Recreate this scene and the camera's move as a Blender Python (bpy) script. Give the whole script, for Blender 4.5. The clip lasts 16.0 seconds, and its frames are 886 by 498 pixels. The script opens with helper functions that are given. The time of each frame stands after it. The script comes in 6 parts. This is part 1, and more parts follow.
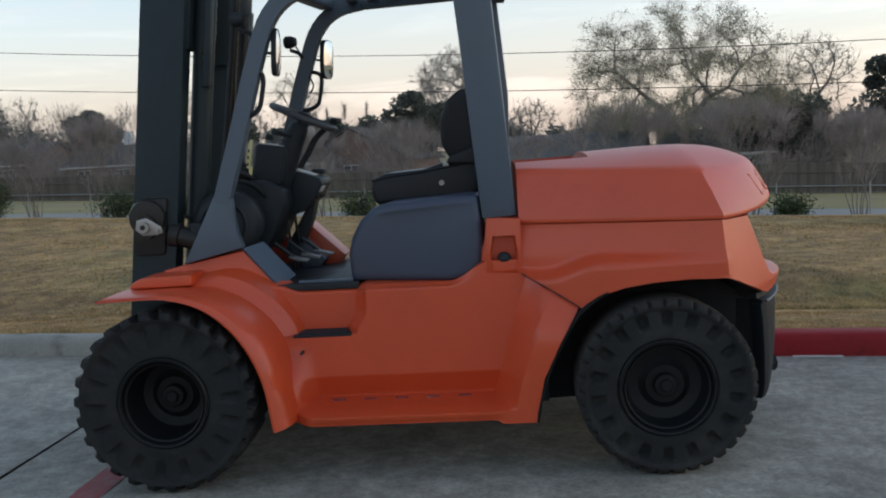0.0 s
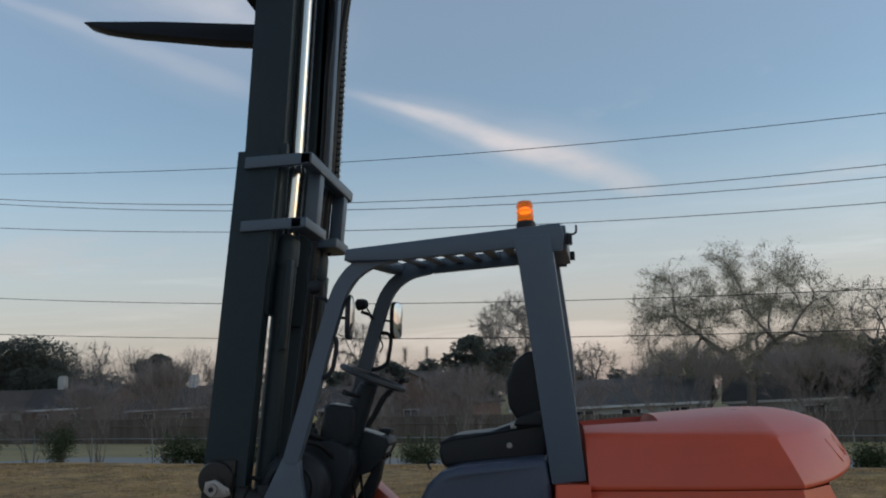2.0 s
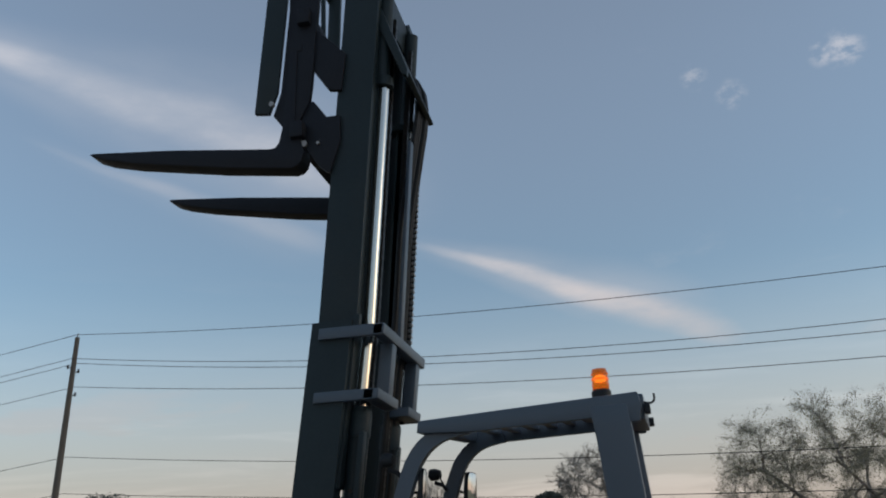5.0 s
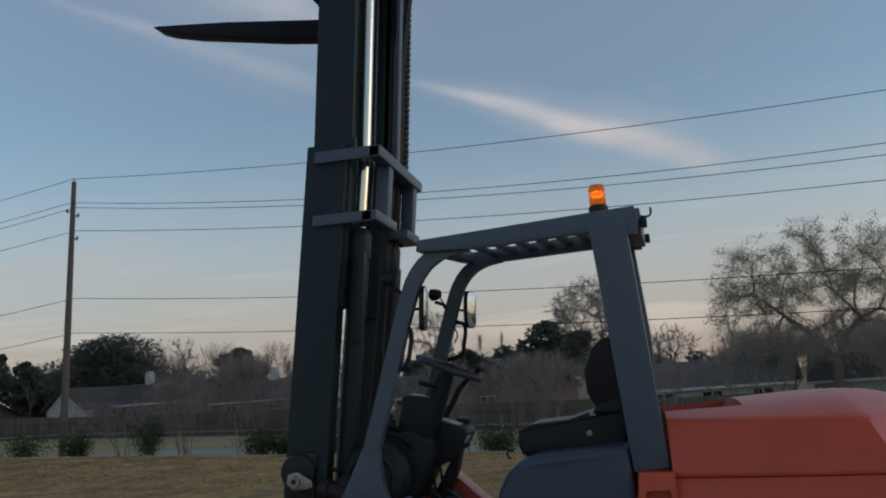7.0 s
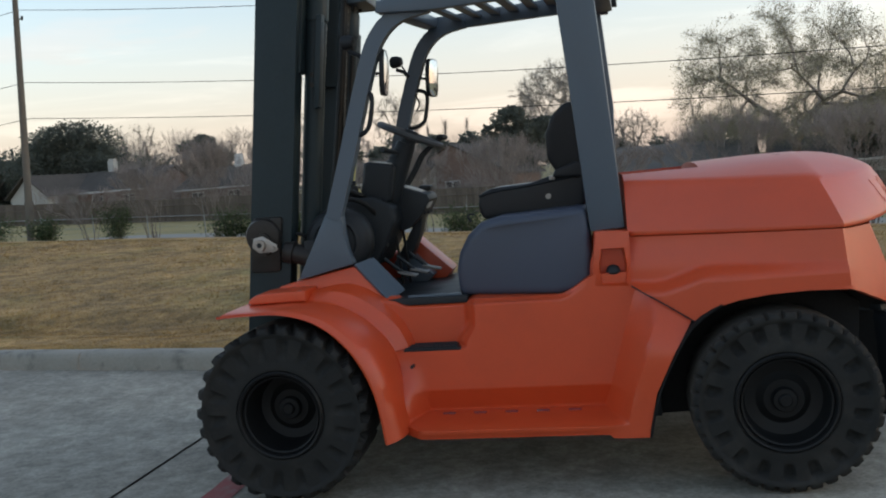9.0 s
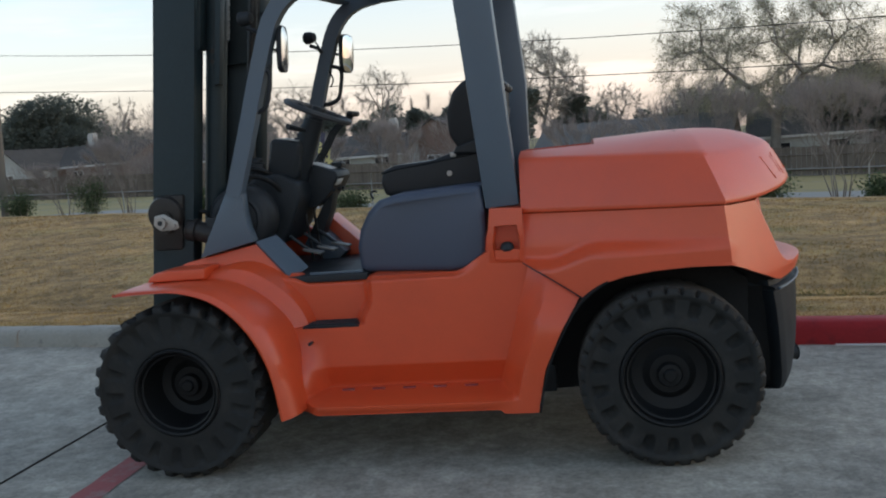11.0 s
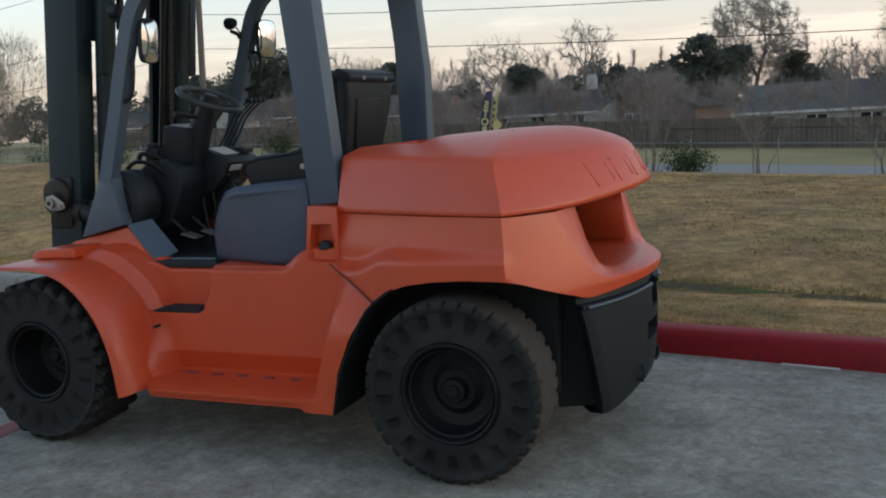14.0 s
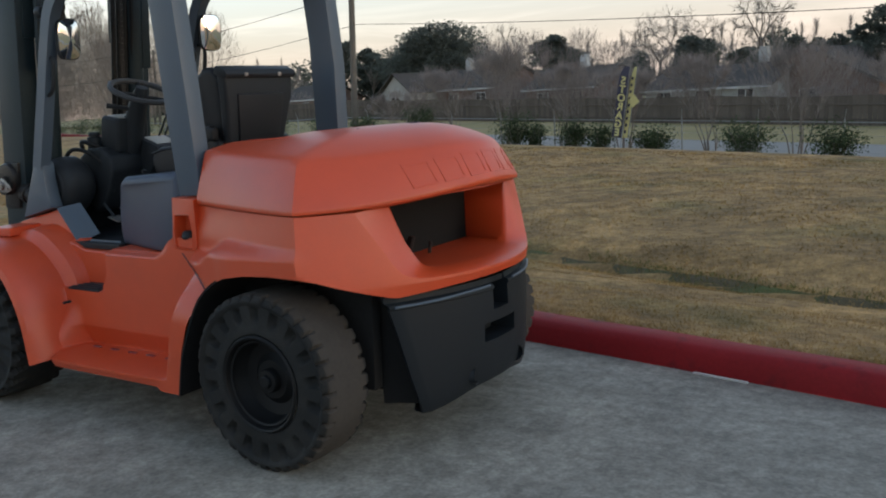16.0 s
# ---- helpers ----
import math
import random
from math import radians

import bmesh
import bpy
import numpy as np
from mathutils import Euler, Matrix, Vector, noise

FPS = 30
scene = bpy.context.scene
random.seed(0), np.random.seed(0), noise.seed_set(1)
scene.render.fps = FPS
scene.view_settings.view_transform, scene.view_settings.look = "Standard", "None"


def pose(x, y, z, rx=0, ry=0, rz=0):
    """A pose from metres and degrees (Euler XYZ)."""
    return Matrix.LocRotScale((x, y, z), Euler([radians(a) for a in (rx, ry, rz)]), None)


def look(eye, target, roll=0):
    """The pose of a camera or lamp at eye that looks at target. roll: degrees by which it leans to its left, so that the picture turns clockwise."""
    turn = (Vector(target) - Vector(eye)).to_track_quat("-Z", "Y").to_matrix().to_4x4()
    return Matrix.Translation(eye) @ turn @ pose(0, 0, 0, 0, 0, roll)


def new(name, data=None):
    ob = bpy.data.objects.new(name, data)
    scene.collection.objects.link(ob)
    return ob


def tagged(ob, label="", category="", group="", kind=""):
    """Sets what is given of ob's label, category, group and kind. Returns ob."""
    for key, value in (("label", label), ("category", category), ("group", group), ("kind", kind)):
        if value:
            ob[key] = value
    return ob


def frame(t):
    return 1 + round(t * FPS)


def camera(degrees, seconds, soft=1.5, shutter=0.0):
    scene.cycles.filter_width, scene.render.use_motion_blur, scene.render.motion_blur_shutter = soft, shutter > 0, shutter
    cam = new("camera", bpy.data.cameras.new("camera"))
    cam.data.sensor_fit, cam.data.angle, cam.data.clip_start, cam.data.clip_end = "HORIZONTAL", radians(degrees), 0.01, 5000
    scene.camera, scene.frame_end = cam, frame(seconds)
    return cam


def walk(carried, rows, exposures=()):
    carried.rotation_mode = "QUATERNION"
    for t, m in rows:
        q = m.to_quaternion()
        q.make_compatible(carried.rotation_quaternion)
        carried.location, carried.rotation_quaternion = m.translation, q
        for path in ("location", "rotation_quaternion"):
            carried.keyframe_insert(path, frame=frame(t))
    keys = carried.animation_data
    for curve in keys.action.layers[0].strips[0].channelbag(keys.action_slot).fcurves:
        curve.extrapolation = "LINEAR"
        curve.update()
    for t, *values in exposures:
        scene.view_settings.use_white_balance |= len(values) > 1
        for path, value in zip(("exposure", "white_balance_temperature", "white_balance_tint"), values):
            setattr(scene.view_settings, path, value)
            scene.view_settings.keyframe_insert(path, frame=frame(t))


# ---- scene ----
cam = camera(53.2, 16.0, 2.0)
PATH = [
    (0, (1.524, -4.705, 1.48), (1.407, -2.72, 1.261), -3.2),
    (0.5, (1.545, -4.7, 1.484), (1.402, -2.709, 1.353), -3.2),
    (1, (1.536, -4.729, 1.498), (1.362, -2.737, 1.448), -3.1),
    (1.5, (1.467, -4.759, 1.538), (1.297, -2.773, 1.699), -3.4),
    (2, (1.495, -4.775, 1.575), (1.277, -2.815, 1.906), -3),
    (2.5, (1.532, -4.784, 1.61), (1.228, -2.857, 2.052), -2.9),
    (3, (1.503, -4.768, 1.633), (1.188, -2.868, 2.17), -3),
    (3.5, (1.5, -4.776, 1.642), (1.158, -2.913, 2.283), -2.7),
    (3.7, (1.501, -4.78, 1.65), (1.158, -2.928, 2.322), -2.7),
    (5.8, (1.515, -4.79, 1.668), (1.16, -2.932, 2.318), -4),
    (6, (1.522, -4.792, 1.652), (1.163, -2.921, 2.26), -4.5),
    (6.5, (1.529, -4.793, 1.623), (1.148, -2.882, 2.073), -3.9),
    (7, (1.49, -4.747, 1.587), (1.111, -2.809, 1.9), -4.3),
    (7.5, (1.477, -4.74, 1.559), (1.086, -2.786, 1.734), -4.5),
    (8, (1.478, -4.73, 1.527), (1.074, -2.771, 1.547), -4.5),
    (8.5, (1.48, -4.75, 1.497), (1.079, -2.792, 1.414), -4.6),
    (9, (1.499, -4.735, 1.481), (1.156, -2.771, 1.311), -4.6),
    (9.2, (1.498, -4.722, 1.479), (1.187, -2.757, 1.278), -4.5),
    (11.5, (2.097, -4.637, 1.462), (1.771, -2.679, 1.215), -4.9),
    (12, (2.287, -4.507, 1.481), (1.94, -2.556, 1.213), -4.9),
    (12.5, (2.622, -4.428, 1.488), (2.247, -2.482, 1.224), -4.9),
    (13, (3, -4.374, 1.511), (2.521, -2.452, 1.234), -5),
    (13.5, (3.287, -4.208, 1.505), (2.725, -2.313, 1.199), -3.9),
    (14, (3.633, -4.099, 1.529), (2.858, -2.279, 1.232), -3.6),
    (14.5, (4.051, -4.044, 1.545), (3.13, -2.294, 1.248), -3.4),
    (15, (4.349, -3.848, 1.526), (3.38, -2.132, 1.188), -3.1),
    (15.5, (4.633, -3.637, 1.543), (3.6, -1.958, 1.204), -3.4),
    (16, (4.978, -3.432, 1.559), (3.867, -1.803, 1.224), -3.3),
]
EXPOSURE = [(0, 1.36, 6750, 10), (0.5, 1.1, 6750, 10), (1.0, 1.16, 6750, 10), (1.5, 0.85, 6600, 10), (2.0, 0.67, 6600, 10), (2.5, 0.71, 6600, 10), (3.5, 0.75, 6600, 10), (6.0, 0.39, 6600, 10), (6.5, 0.39, 6600, 10), (7.0, 0.37, 6600, 10), (7.6, 0.71, 6600, 10), (8.2, 1.15, 7100, 10), (8.5, 1.27, 7100, 10), (9.0, 1.39, 7100, 10), (11.5, 1.58, 6750, 10), (12.0, 1.72, 6750, 10), (12.5, 1.35, 6750, 10), (13.0, 1.77, 6900, 10), (13.5, 2.13, 6900, 10), (14.0, 1.31, 6900, 10), (14.5, 1.91, 6900, 10), (15.0, 2.31, 6900, 10), (15.5, 1.35, 6900, 10), (16.0, 1.35, 6900, 10)]
walk(cam, [(t, look(eye, target, roll)) for t, eye, target, roll in PATH], EXPOSURE)

# ---- world and light ----
SUN_AZ, SUN_EL = -4.0, 7.0     # degrees from +X towards -Y, and above the horizon
world = bpy.data.worlds.new("evening_sky")
scene.world = world
world.use_nodes = True
wn, wl = world.node_tree.nodes, world.node_tree.links
wn.clear()
w_out = wn.new("ShaderNodeOutputWorld")
w_bg = wn.new("ShaderNodeBackground")
w_bg.inputs["Strength"].default_value = 0.15
w_sky = wn.new("ShaderNodeTexSky")
w_sky.sky_type = "NISHITA"
w_sky.sun_disc = False
w_sky.sun_elevation = radians(SUN_EL)
w_sky.sun_rotation = radians(90 + SUN_AZ)
w_sky.altitude, w_sky.air_density, w_sky.dust_density, w_sky.ozone_density = 20, 1.0, .5, 2.2
w_co = wn.new("ShaderNodeTexCoord")


def wmath(op, a, b=None, c=None, clamp=False):
    n = wn.new("ShaderNodeMath")
    n.operation, n.use_clamp = op, clamp
    for i, v in enumerate((a, b, c)):
        if v is None:
            continue
        if isinstance(v, (int, float)):
            n.inputs[i].default_value = v
        else:
            wl.new(v, n.inputs[i])
    return n.outputs[0]


def wdot(vec):
    n = wn.new("ShaderNodeVectorMath")
    n.operation = "DOT_PRODUCT"
    wl.new(w_co.outputs["Generated"], n.inputs[0])
    n.inputs[1].default_value = vec
    return n.outputs["Value"]


def wnoise(scale, stretch, detail=6.0, rough=0.6, turn=0.0, dist=0.0):
    mp = wn.new("ShaderNodeMapping")
    mp.inputs["Scale"].default_value = stretch
    mp.inputs["Rotation"].default_value = (0, turn, 0)
    wl.new(w_co.outputs["Generated"], mp.inputs["Vector"])
    n = wn.new("ShaderNodeTexNoise")
    n.inputs["Scale"].default_value = scale
    n.inputs["Detail"].default_value = detail
    n.inputs["Roughness"].default_value = rough
    n.inputs["Distortion"].default_value = dist
    wl.new(mp.outputs[0], n.inputs["Vector"])
    return n.outputs["Fac"]


def wstep(v, lo, hi):
    n = wn.new("ShaderNodeMapRange")
    n.interpolation_type = "SMOOTHSTEP"
    wl.new(v, n.inputs["Value"])
    n.inputs["From Min"].default_value, n.inputs["From Max"].default_value = lo, hi
    return n.outputs["Result"]


def streak(a, b, wide, soft_wide):
    """A long thin cloud along the great circle from direction a to direction b."""
    va, vb = Vector(a).normalized(), Vector(b).normalized()
    nrm = va.cross(vb).normalized()
    along = nrm.cross(va)
    span = math.acos(max(-1, min(1, va.dot(vb))))
    off0 = wmath("ADD", wdot(nrm), wmath("MULTIPLY", wmath("SUBTRACT", wnoise(5, (1, 1, 1), 5, .5), .5), 0.020))
    ang = wmath("ARCTAN2", wdot(along), wdot(va))
    off = wmath("DIVIDE", off0, wmath("ADD", .30, wmath("MULTIPLY", wstep(ang, 0.0, span), .85)))
    ends = wmath("MULTIPLY", wstep(ang, 0.0, span * .35), wmath("SUBTRACT", 1.0, wstep(ang, span * .8, span * 1.25)))
    core = wmath("SUBTRACT", 1.0, wstep(wmath("ABSOLUTE", off), wide * .1, wide))
    veil = wmath("SUBTRACT", 1.0, wstep(wmath("ABSOLUTE", off), wide * .3, soft_wide))
    body = wmath("ADD", wmath("MULTIPLY", core, .62), wmath("MULTIPLY", veil, .3))
    tex = wmath("ADD", .45, wmath("MULTIPLY", wstep(wnoise(6, (1.0, 1.0, 3.0), 6, .55, .35), .28, .66), .55))
    return wmath("MULTIPLY", wmath("MULTIPLY", body, ends), tex)


up = wdot((0, 0, 1))
low = wmath("SUBTRACT", 1.0, wstep(up, 0.03, 0.34))
bands = wmath("MULTIPLY", wstep(wnoise(2.6, (1.0, 1.0, 5.5), 8, .58), .44, .68), wmath("MULTIPLY", low, .85))
haze = wmath("MULTIPLY", wmath("SUBTRACT", 1.0, wstep(up, -0.02, 0.31)), .90)
veil = wmath("ADD", .04, wmath("MULTIPLY", wstep(up, .12, .45), .085))
wisps = wmath("MULTIPLY", wstep(wnoise(3.5, (1.2, 1.0, 2.4), 9, .62, .5, .6), .60, .80), .16)
STREAKS = [((-.235, .908, .352), (.112, .968, .220), .023, .058, .85), ((-.66, .55, .51), (-.27, .868, .412), .040, .10, .52), ((-.57, .70, .425), (-.30, .89, .340), .016, .042, .22)]
PUFFS = [((.263, .844, .468), .026, .36), ((.245, .852, .470), .018, .32), ((.155, .879, .452), .020, .26), ((.119, .872, .474), .018, .22)]


def puff(at, size):
    """A small ragged cloud about one direction."""
    d = wmath("SUBTRACT", 1.0, wdot(Vector(at).normalized()))
    near_ = wmath("SUBTRACT", 1.0, wstep(wmath("SQRT", wmath("MULTIPLY", d, 2.0)), size * .2, size))
    return wmath("MULTIPLY", near_, wstep(wnoise(38, (1, 1, 1.8), 6, .6), .42, .66))


cloud = wmath("MAXIMUM", bands, haze)
for a_, b_, w_, s_, k_ in STREAKS:
    cloud = wmath("MAXIMUM", cloud, wmath("MULTIPLY", streak(a_, b_, w_, s_), k_))
for a_, s_, k_ in PUFFS:
    cloud = wmath("MAXIMUM", cloud, wmath("MULTIPLY", puff(a_, s_), k_))
cloud = wmath("MAXIMUM", cloud, wisps)
cloud = wmath("ADD", cloud, veil, clamp=True)
w_ramp = wn.new("ShaderNodeValToRGB")
w_ramp.color_ramp.elements[0].position, w_ramp.color_ramp.elements[0].color = 0.0, (2.50, 2.03, 1.88, 1)
w_ramp.color_ramp.elements[1].position, w_ramp.color_ramp.elements[1].color = 0.5, (5.1, 4.9, 5.0, 1)
wl.new(up, w_ramp.inputs[0])
w_mix = wn.new("ShaderNodeMix")
w_mix.data_type = "RGBA"
wl.new(cloud, w_mix.inputs["Factor"])
wl.new(w_sky.outputs[0], w_mix.inputs["A"])
w_side = wn.new("ShaderNodeMapRange")
w_side.interpolation_type = "SMOOTHSTEP"
wl.new(wdot((1, 0, 0)), w_side.inputs["Value"])
w_side.inputs["From Min"].default_value, w_side.inputs["From Max"].default_value = -.62, .12
w_side.inputs["To Min"].default_value, w_side.inputs["To Max"].default_value = .84, .90
w_dim = wn.new("ShaderNodeVectorMath")
w_dim.operation = "SCALE"
wl.new(w_ramp.outputs[0], w_dim.inputs[0])
wisp_glow = wmath("MULTIPLY", wstep(wnoise(2.9, (1.0, 1.0, 8.5), 8, .6, .12, .5), .46, .66), low)
wl.new(wmath("MULTIPLY", w_side.outputs["Result"], wmath("ADD", .90, wmath("MULTIPLY", wisp_glow, .30))), w_dim.inputs["Scale"])
wl.new(w_dim.outputs[0], w_mix.inputs["B"])
wl.new(w_mix.outputs["Result"], w_bg.inputs["Color"])
wl.new(w_bg.outputs[0], w_out.inputs["Surface"])

sun = new("sun", bpy.data.lights.new("sun", "SUN"))
sun.data.energy, sun.data.angle, sun.data.color = 0.14, radians(24), (1.0, .80, .64)
sun_dir = Vector((math.cos(radians(SUN_EL)) * math.cos(radians(SUN_AZ)), -math.cos(radians(SUN_EL)) * math.sin(radians(SUN_AZ)), math.sin(radians(SUN_EL))))
sun.matrix_world = look(sun_dir * 60, (0, 0, 0))


# ---- materials ----
def shader(name, base, rough=.6, metal=0.0, spread=.12, scale=6.0, fine=60.0, bump=.15, bump_dist=.004, second=None, second_at=(.5, .68), second_scale=1.6, coat=0.0, island=0.0, rough_var=.12, objrand=0.0, mottles=(), coat_rough=.42):
    """A procedural surface: two scales of variation, an optional second colour in patches, fine relief."""
    m = bpy.data.materials.new(name)
    m.use_nodes = True
    n, l = m.node_tree.nodes, m.node_tree.links
    b = n["Principled BSDF"]
    co = n.new("ShaderNodeTexCoord")
    geo = n.new("ShaderNodeNewGeometry")
    pos = geo.outputs["Position"]

    def tex(s, d=5, r=.6):
        t = n.new("ShaderNodeTexNoise")
        t.inputs["Scale"].default_value, t.inputs["Detail"].default_value, t.inputs["Roughness"].default_value = s, d, r
        l.new(pos, t.inputs["Vector"])
        return t.outputs["Fac"]

    big, small = tex(scale), tex(fine, 4, .7)
    add = n.new("ShaderNodeMath")
    add.operation = "ADD"
    l.new(big, add.inputs[0]), l.new(small, add.inputs[1])
    rng = n.new("ShaderNodeMapRange")
    rng.inputs["From Min"].default_value, rng.inputs["From Max"].default_value = .6, 1.4
    rng.inputs["To Min"].default_value, rng.inputs["To Max"].default_value = 1 - spread, 1 + spread
    l.new(add.outputs[0], rng.inputs["Value"])
    fac = rng.outputs["Result"]
    for amount, node_type, socket in ((island, "geo", "Random Per Island"), (objrand, "ShaderNodeObjectInfo", "Random")):
        if amount:
            src = geo if node_type == "geo" else n.new(node_type)
            r2 = n.new("ShaderNodeMapRange")
            r2.inputs["To Min"].default_value, r2.inputs["To Max"].default_value = 1 - amount, 1 + amount
            l.new(src.outputs[socket], r2.inputs["Value"])
            mul = n.new("ShaderNodeMath")
            mul.operation = "MULTIPLY"
            l.new(fac, mul.inputs[0]), l.new(r2.outputs["Result"], mul.inputs[1])
            fac = mul.outputs[0]
    for size, amount, lo, hi in mottles:
        r3 = n.new("ShaderNodeMapRange")
        r3.inputs["From Min"].default_value, r3.inputs["From Max"].default_value = lo, hi
        r3.inputs["To Min"].default_value, r3.inputs["To Max"].default_value = 1 - amount, 1 + amount
        l.new(tex(size, 6, .62), r3.inputs["Value"])
        mul = n.new("ShaderNodeMath")
        mul.operation = "MULTIPLY"
        l.new(fac, mul.inputs[0]), l.new(r3.outputs["Result"], mul.inputs[1])
        fac = mul.outputs[0]
    col = n.new("ShaderNodeRGB")
    col.outputs[0].default_value = (*base, 1)
    colour = col.outputs[0]
    if second:
        pn = tex(second_scale, 7, .62)
        pr = n.new("ShaderNodeMapRange")
        pr.inputs["From Min"].default_value, pr.inputs["From Max"].default_value = second_at
        l.new(pn, pr.inputs["Value"])
        mx = n.new("ShaderNodeMix")
        mx.data_type = "RGBA"
        l.new(pr.outputs["Result"], mx.inputs["Factor"])
        l.new(colour, mx.inputs["A"])
        mx.inputs["B"].default_value = (*second, 1)
        colour = mx.outputs["Result"]
    vm = n.new("ShaderNodeVectorMath")
    vm.operation = "SCALE"
    l.new(colour, vm.inputs[0]), l.new(fac, vm.inputs["Scale"])
    l.new(vm.outputs[0], b.inputs["Base Color"])
    rr = n.new("ShaderNodeMapRange")
    rr.inputs["To Min"].default_value, rr.inputs["To Max"].default_value = max(.03, rough - rough_var), min(1, rough + rough_var)
    l.new(big, rr.inputs["Value"])
    l.new(rr.outputs["Result"], b.inputs["Roughness"])
    b.inputs["Metallic"].default_value = metal
    if coat:
        b.inputs["Coat Weight"].default_value = coat
        b.inputs["Coat Roughness"].default_value = coat_rough
    if bump:
        bp = n.new("ShaderNodeBump")
        bp.inputs["Strength"].default_value, bp.inputs["Distance"].default_value = bump, bump_dist
        l.new(small, bp.inputs["Height"])
        l.new(bp.outputs[0], b.inputs["Normal"])
    return m


def leafy(m, share=.45):
    """Thin leaves, twigs and blades pass on part of the light that falls on them."""
    n, l = m.node_tree.nodes, m.node_tree.links
    b, out = n["Principled BSDF"], n["Material Output"]
    t, mix = n.new("ShaderNodeBsdfTranslucent"), n.new("ShaderNodeMixShader")
    l.new(b.inputs["Base Color"].links[0].from_socket, t.inputs["Color"])
    mix.inputs[0].default_value = share
    l.new(b.outputs[0], mix.inputs[1]), l.new(t.outputs[0], mix.inputs[2])
    l.new(mix.outputs[0], out.inputs["Surface"])


def lamp_shader(name, colour, strength):
    m = bpy.data.materials.new(name)
    m.use_nodes = True
    b = m.node_tree.nodes["Principled BSDF"]
    b.inputs["Base Color"].default_value = (*colour, 1)
    b.inputs["Emission Color"].default_value = (*colour, 1)
    b.inputs["Emission Strength"].default_value = strength
    return m


ORANGE = shader("orange_paint", (.60, .066, .014), .50, spread=.05, scale=2.2, fine=140, bump=.04, second=(.53, .060, .015), second_at=(.52, .80), coat=.45, mottles=((9, .03, .3, .7),), coat_rough=.30)
# darker copy of the body orange, shade of sunken faces put into colour
ORANGE_SHADE = shader("orange_paint_shaded", (.44, .052, .02), .6, spread=.08, scale=3, fine=90, bump=.05)
GREY = shader("grey_paint", (.070, .096, .124), .42, spread=.06, scale=3, fine=120, bump=.05, coat=.1)
DARK = shader("mast_black_paint", (.022, .034, .038), .46, spread=.16, scale=4, fine=80, bump=.08, second=(.030, .038, .040), second_at=(.5, .75))
BLUEGREY = shader("cover_plastic", (.046, .058, .088), .46, spread=.06, scale=3, fine=260, bump=.2, bump_dist=.001)
BLACKP = shader("black_plastic", (.022, .025, .028), .5, spread=.15, scale=8, fine=240, bump=.2, bump_dist=.001)
VINYL = shader("seat_vinyl", (.022, .023, .025), .42, spread=.12, scale=9, fine=300, bump=.25, bump_dist=.001)
RUBBER = shader("tyre_rubber", (.019, .0195, .019), .74, spread=.25, scale=6, fine=70, bump=.35, second=(.040, .038, .034), second_at=(.50, .78), second_scale=5)
TREAD = shader("dusty_tread_rubber", (.055, .049, .043), .92, spread=.18, scale=7, fine=60, bump=.4, second=(.045, .040, .036), second_at=(.5, .72), second_scale=5)
RIM = shader("black_rim_paint", (.009, .0095, .010), .52, spread=.2, scale=5, fine=90, bump=.1)
STEEL = shader("worn_steel", (.34, .32, .30), .45, .9, spread=.2, scale=12, fine=120, bump=.1)
# warm tint puts the sunset mirrored in the rod into its base colour
CHROME = shader("chrome_rod", (.72, .67, .60), .14, 1.0, spread=.05, scale=8, fine=60, bump=.02, rough_var=.05)
FORKM = shader("fork_steel", (.019, .021, .026), .5, .3, spread=.2, scale=8, fine=90, bump=.1)
BUMPER = shader("bumper_paint", (0.013, 0.017, 0.021), .55, spread=.1, scale=4, fine=140, bump=.15, bump_dist=.002)
GREASE = shader("greasy_steel", (.035, .032, .03), .35, .4, spread=.3, scale=20, fine=120, bump=.3)
MIRROR = shader("mirror_glass", (.85, .86, .87), .04, 1.0, spread=.01, bump=0, rough_var=.02)
PAD = shader("worn_pedal_metal", (.16, .15, .14), .5, .4, spread=.25, scale=18, fine=120, bump=.2)
DUSTY = shader("dusty_black_plastic", (.045, .048, .052), .55, spread=.2, scale=9, fine=200, bump=.15, bump_dist=.001)
HOSE = shader("hose_rubber", (.013, .013, .013), .45, spread=.1, scale=20, fine=200, bump=.2)
# pale tone that puts light on the column cover's top into colour
LIT_TOP = shader("lit_cover_top", (.45, .43, .38), .5, spread=.1, bump=.05)
WHITEISH = shader("pale_label", (.55, .54, .50), .6, spread=.05, bump=.02)
AMBER = lamp_shader("amber_lens", (.80, .26, .015), .06)
AMBER.node_tree.nodes["Principled BSDF"].inputs["Transmission Weight"].default_value = .85
AMBER.node_tree.nodes["Principled BSDF"].inputs["Roughness"].default_value = .25
# near-black that puts the shade of wheel wells, chassis and vent into colour
SHADE_BLACK = shader("deep_shade_black", (.013, .013, .013), .9, spread=.3, scale=9, fine=60, bump=.4)
GLOW = lamp_shader("beacon_bulb", (1.0, .34, .05), 1.1)
CONCRETE = shader("old_concrete", (.248, .230, .193), .88, spread=.16, scale=1.1, fine=70, bump=.6, bump_dist=.008, second=(.300, .280, .236), second_at=(.46, .64), second_scale=1.7, mottles=((.55, .10, .35, .65), (2.1, .08, .40, .60), (7, .13, .40, .60), (18, .14, .40, .60), (50, .14, .38, .62)))
KERB = shader("kerb_concrete", (.275, .258, .222), .88, spread=.2, scale=3, fine=40, bump=.4, second=(.11, .105, .095), second_at=(.52, .68), second_scale=4)
REDPAINT = shader("red_kerb_paint", (.245, .012, .015), .6, spread=.18, scale=2.5, fine=50, bump=.3, second=(.075, .012, .014), second_at=(.55, .72), second_scale=3.4)
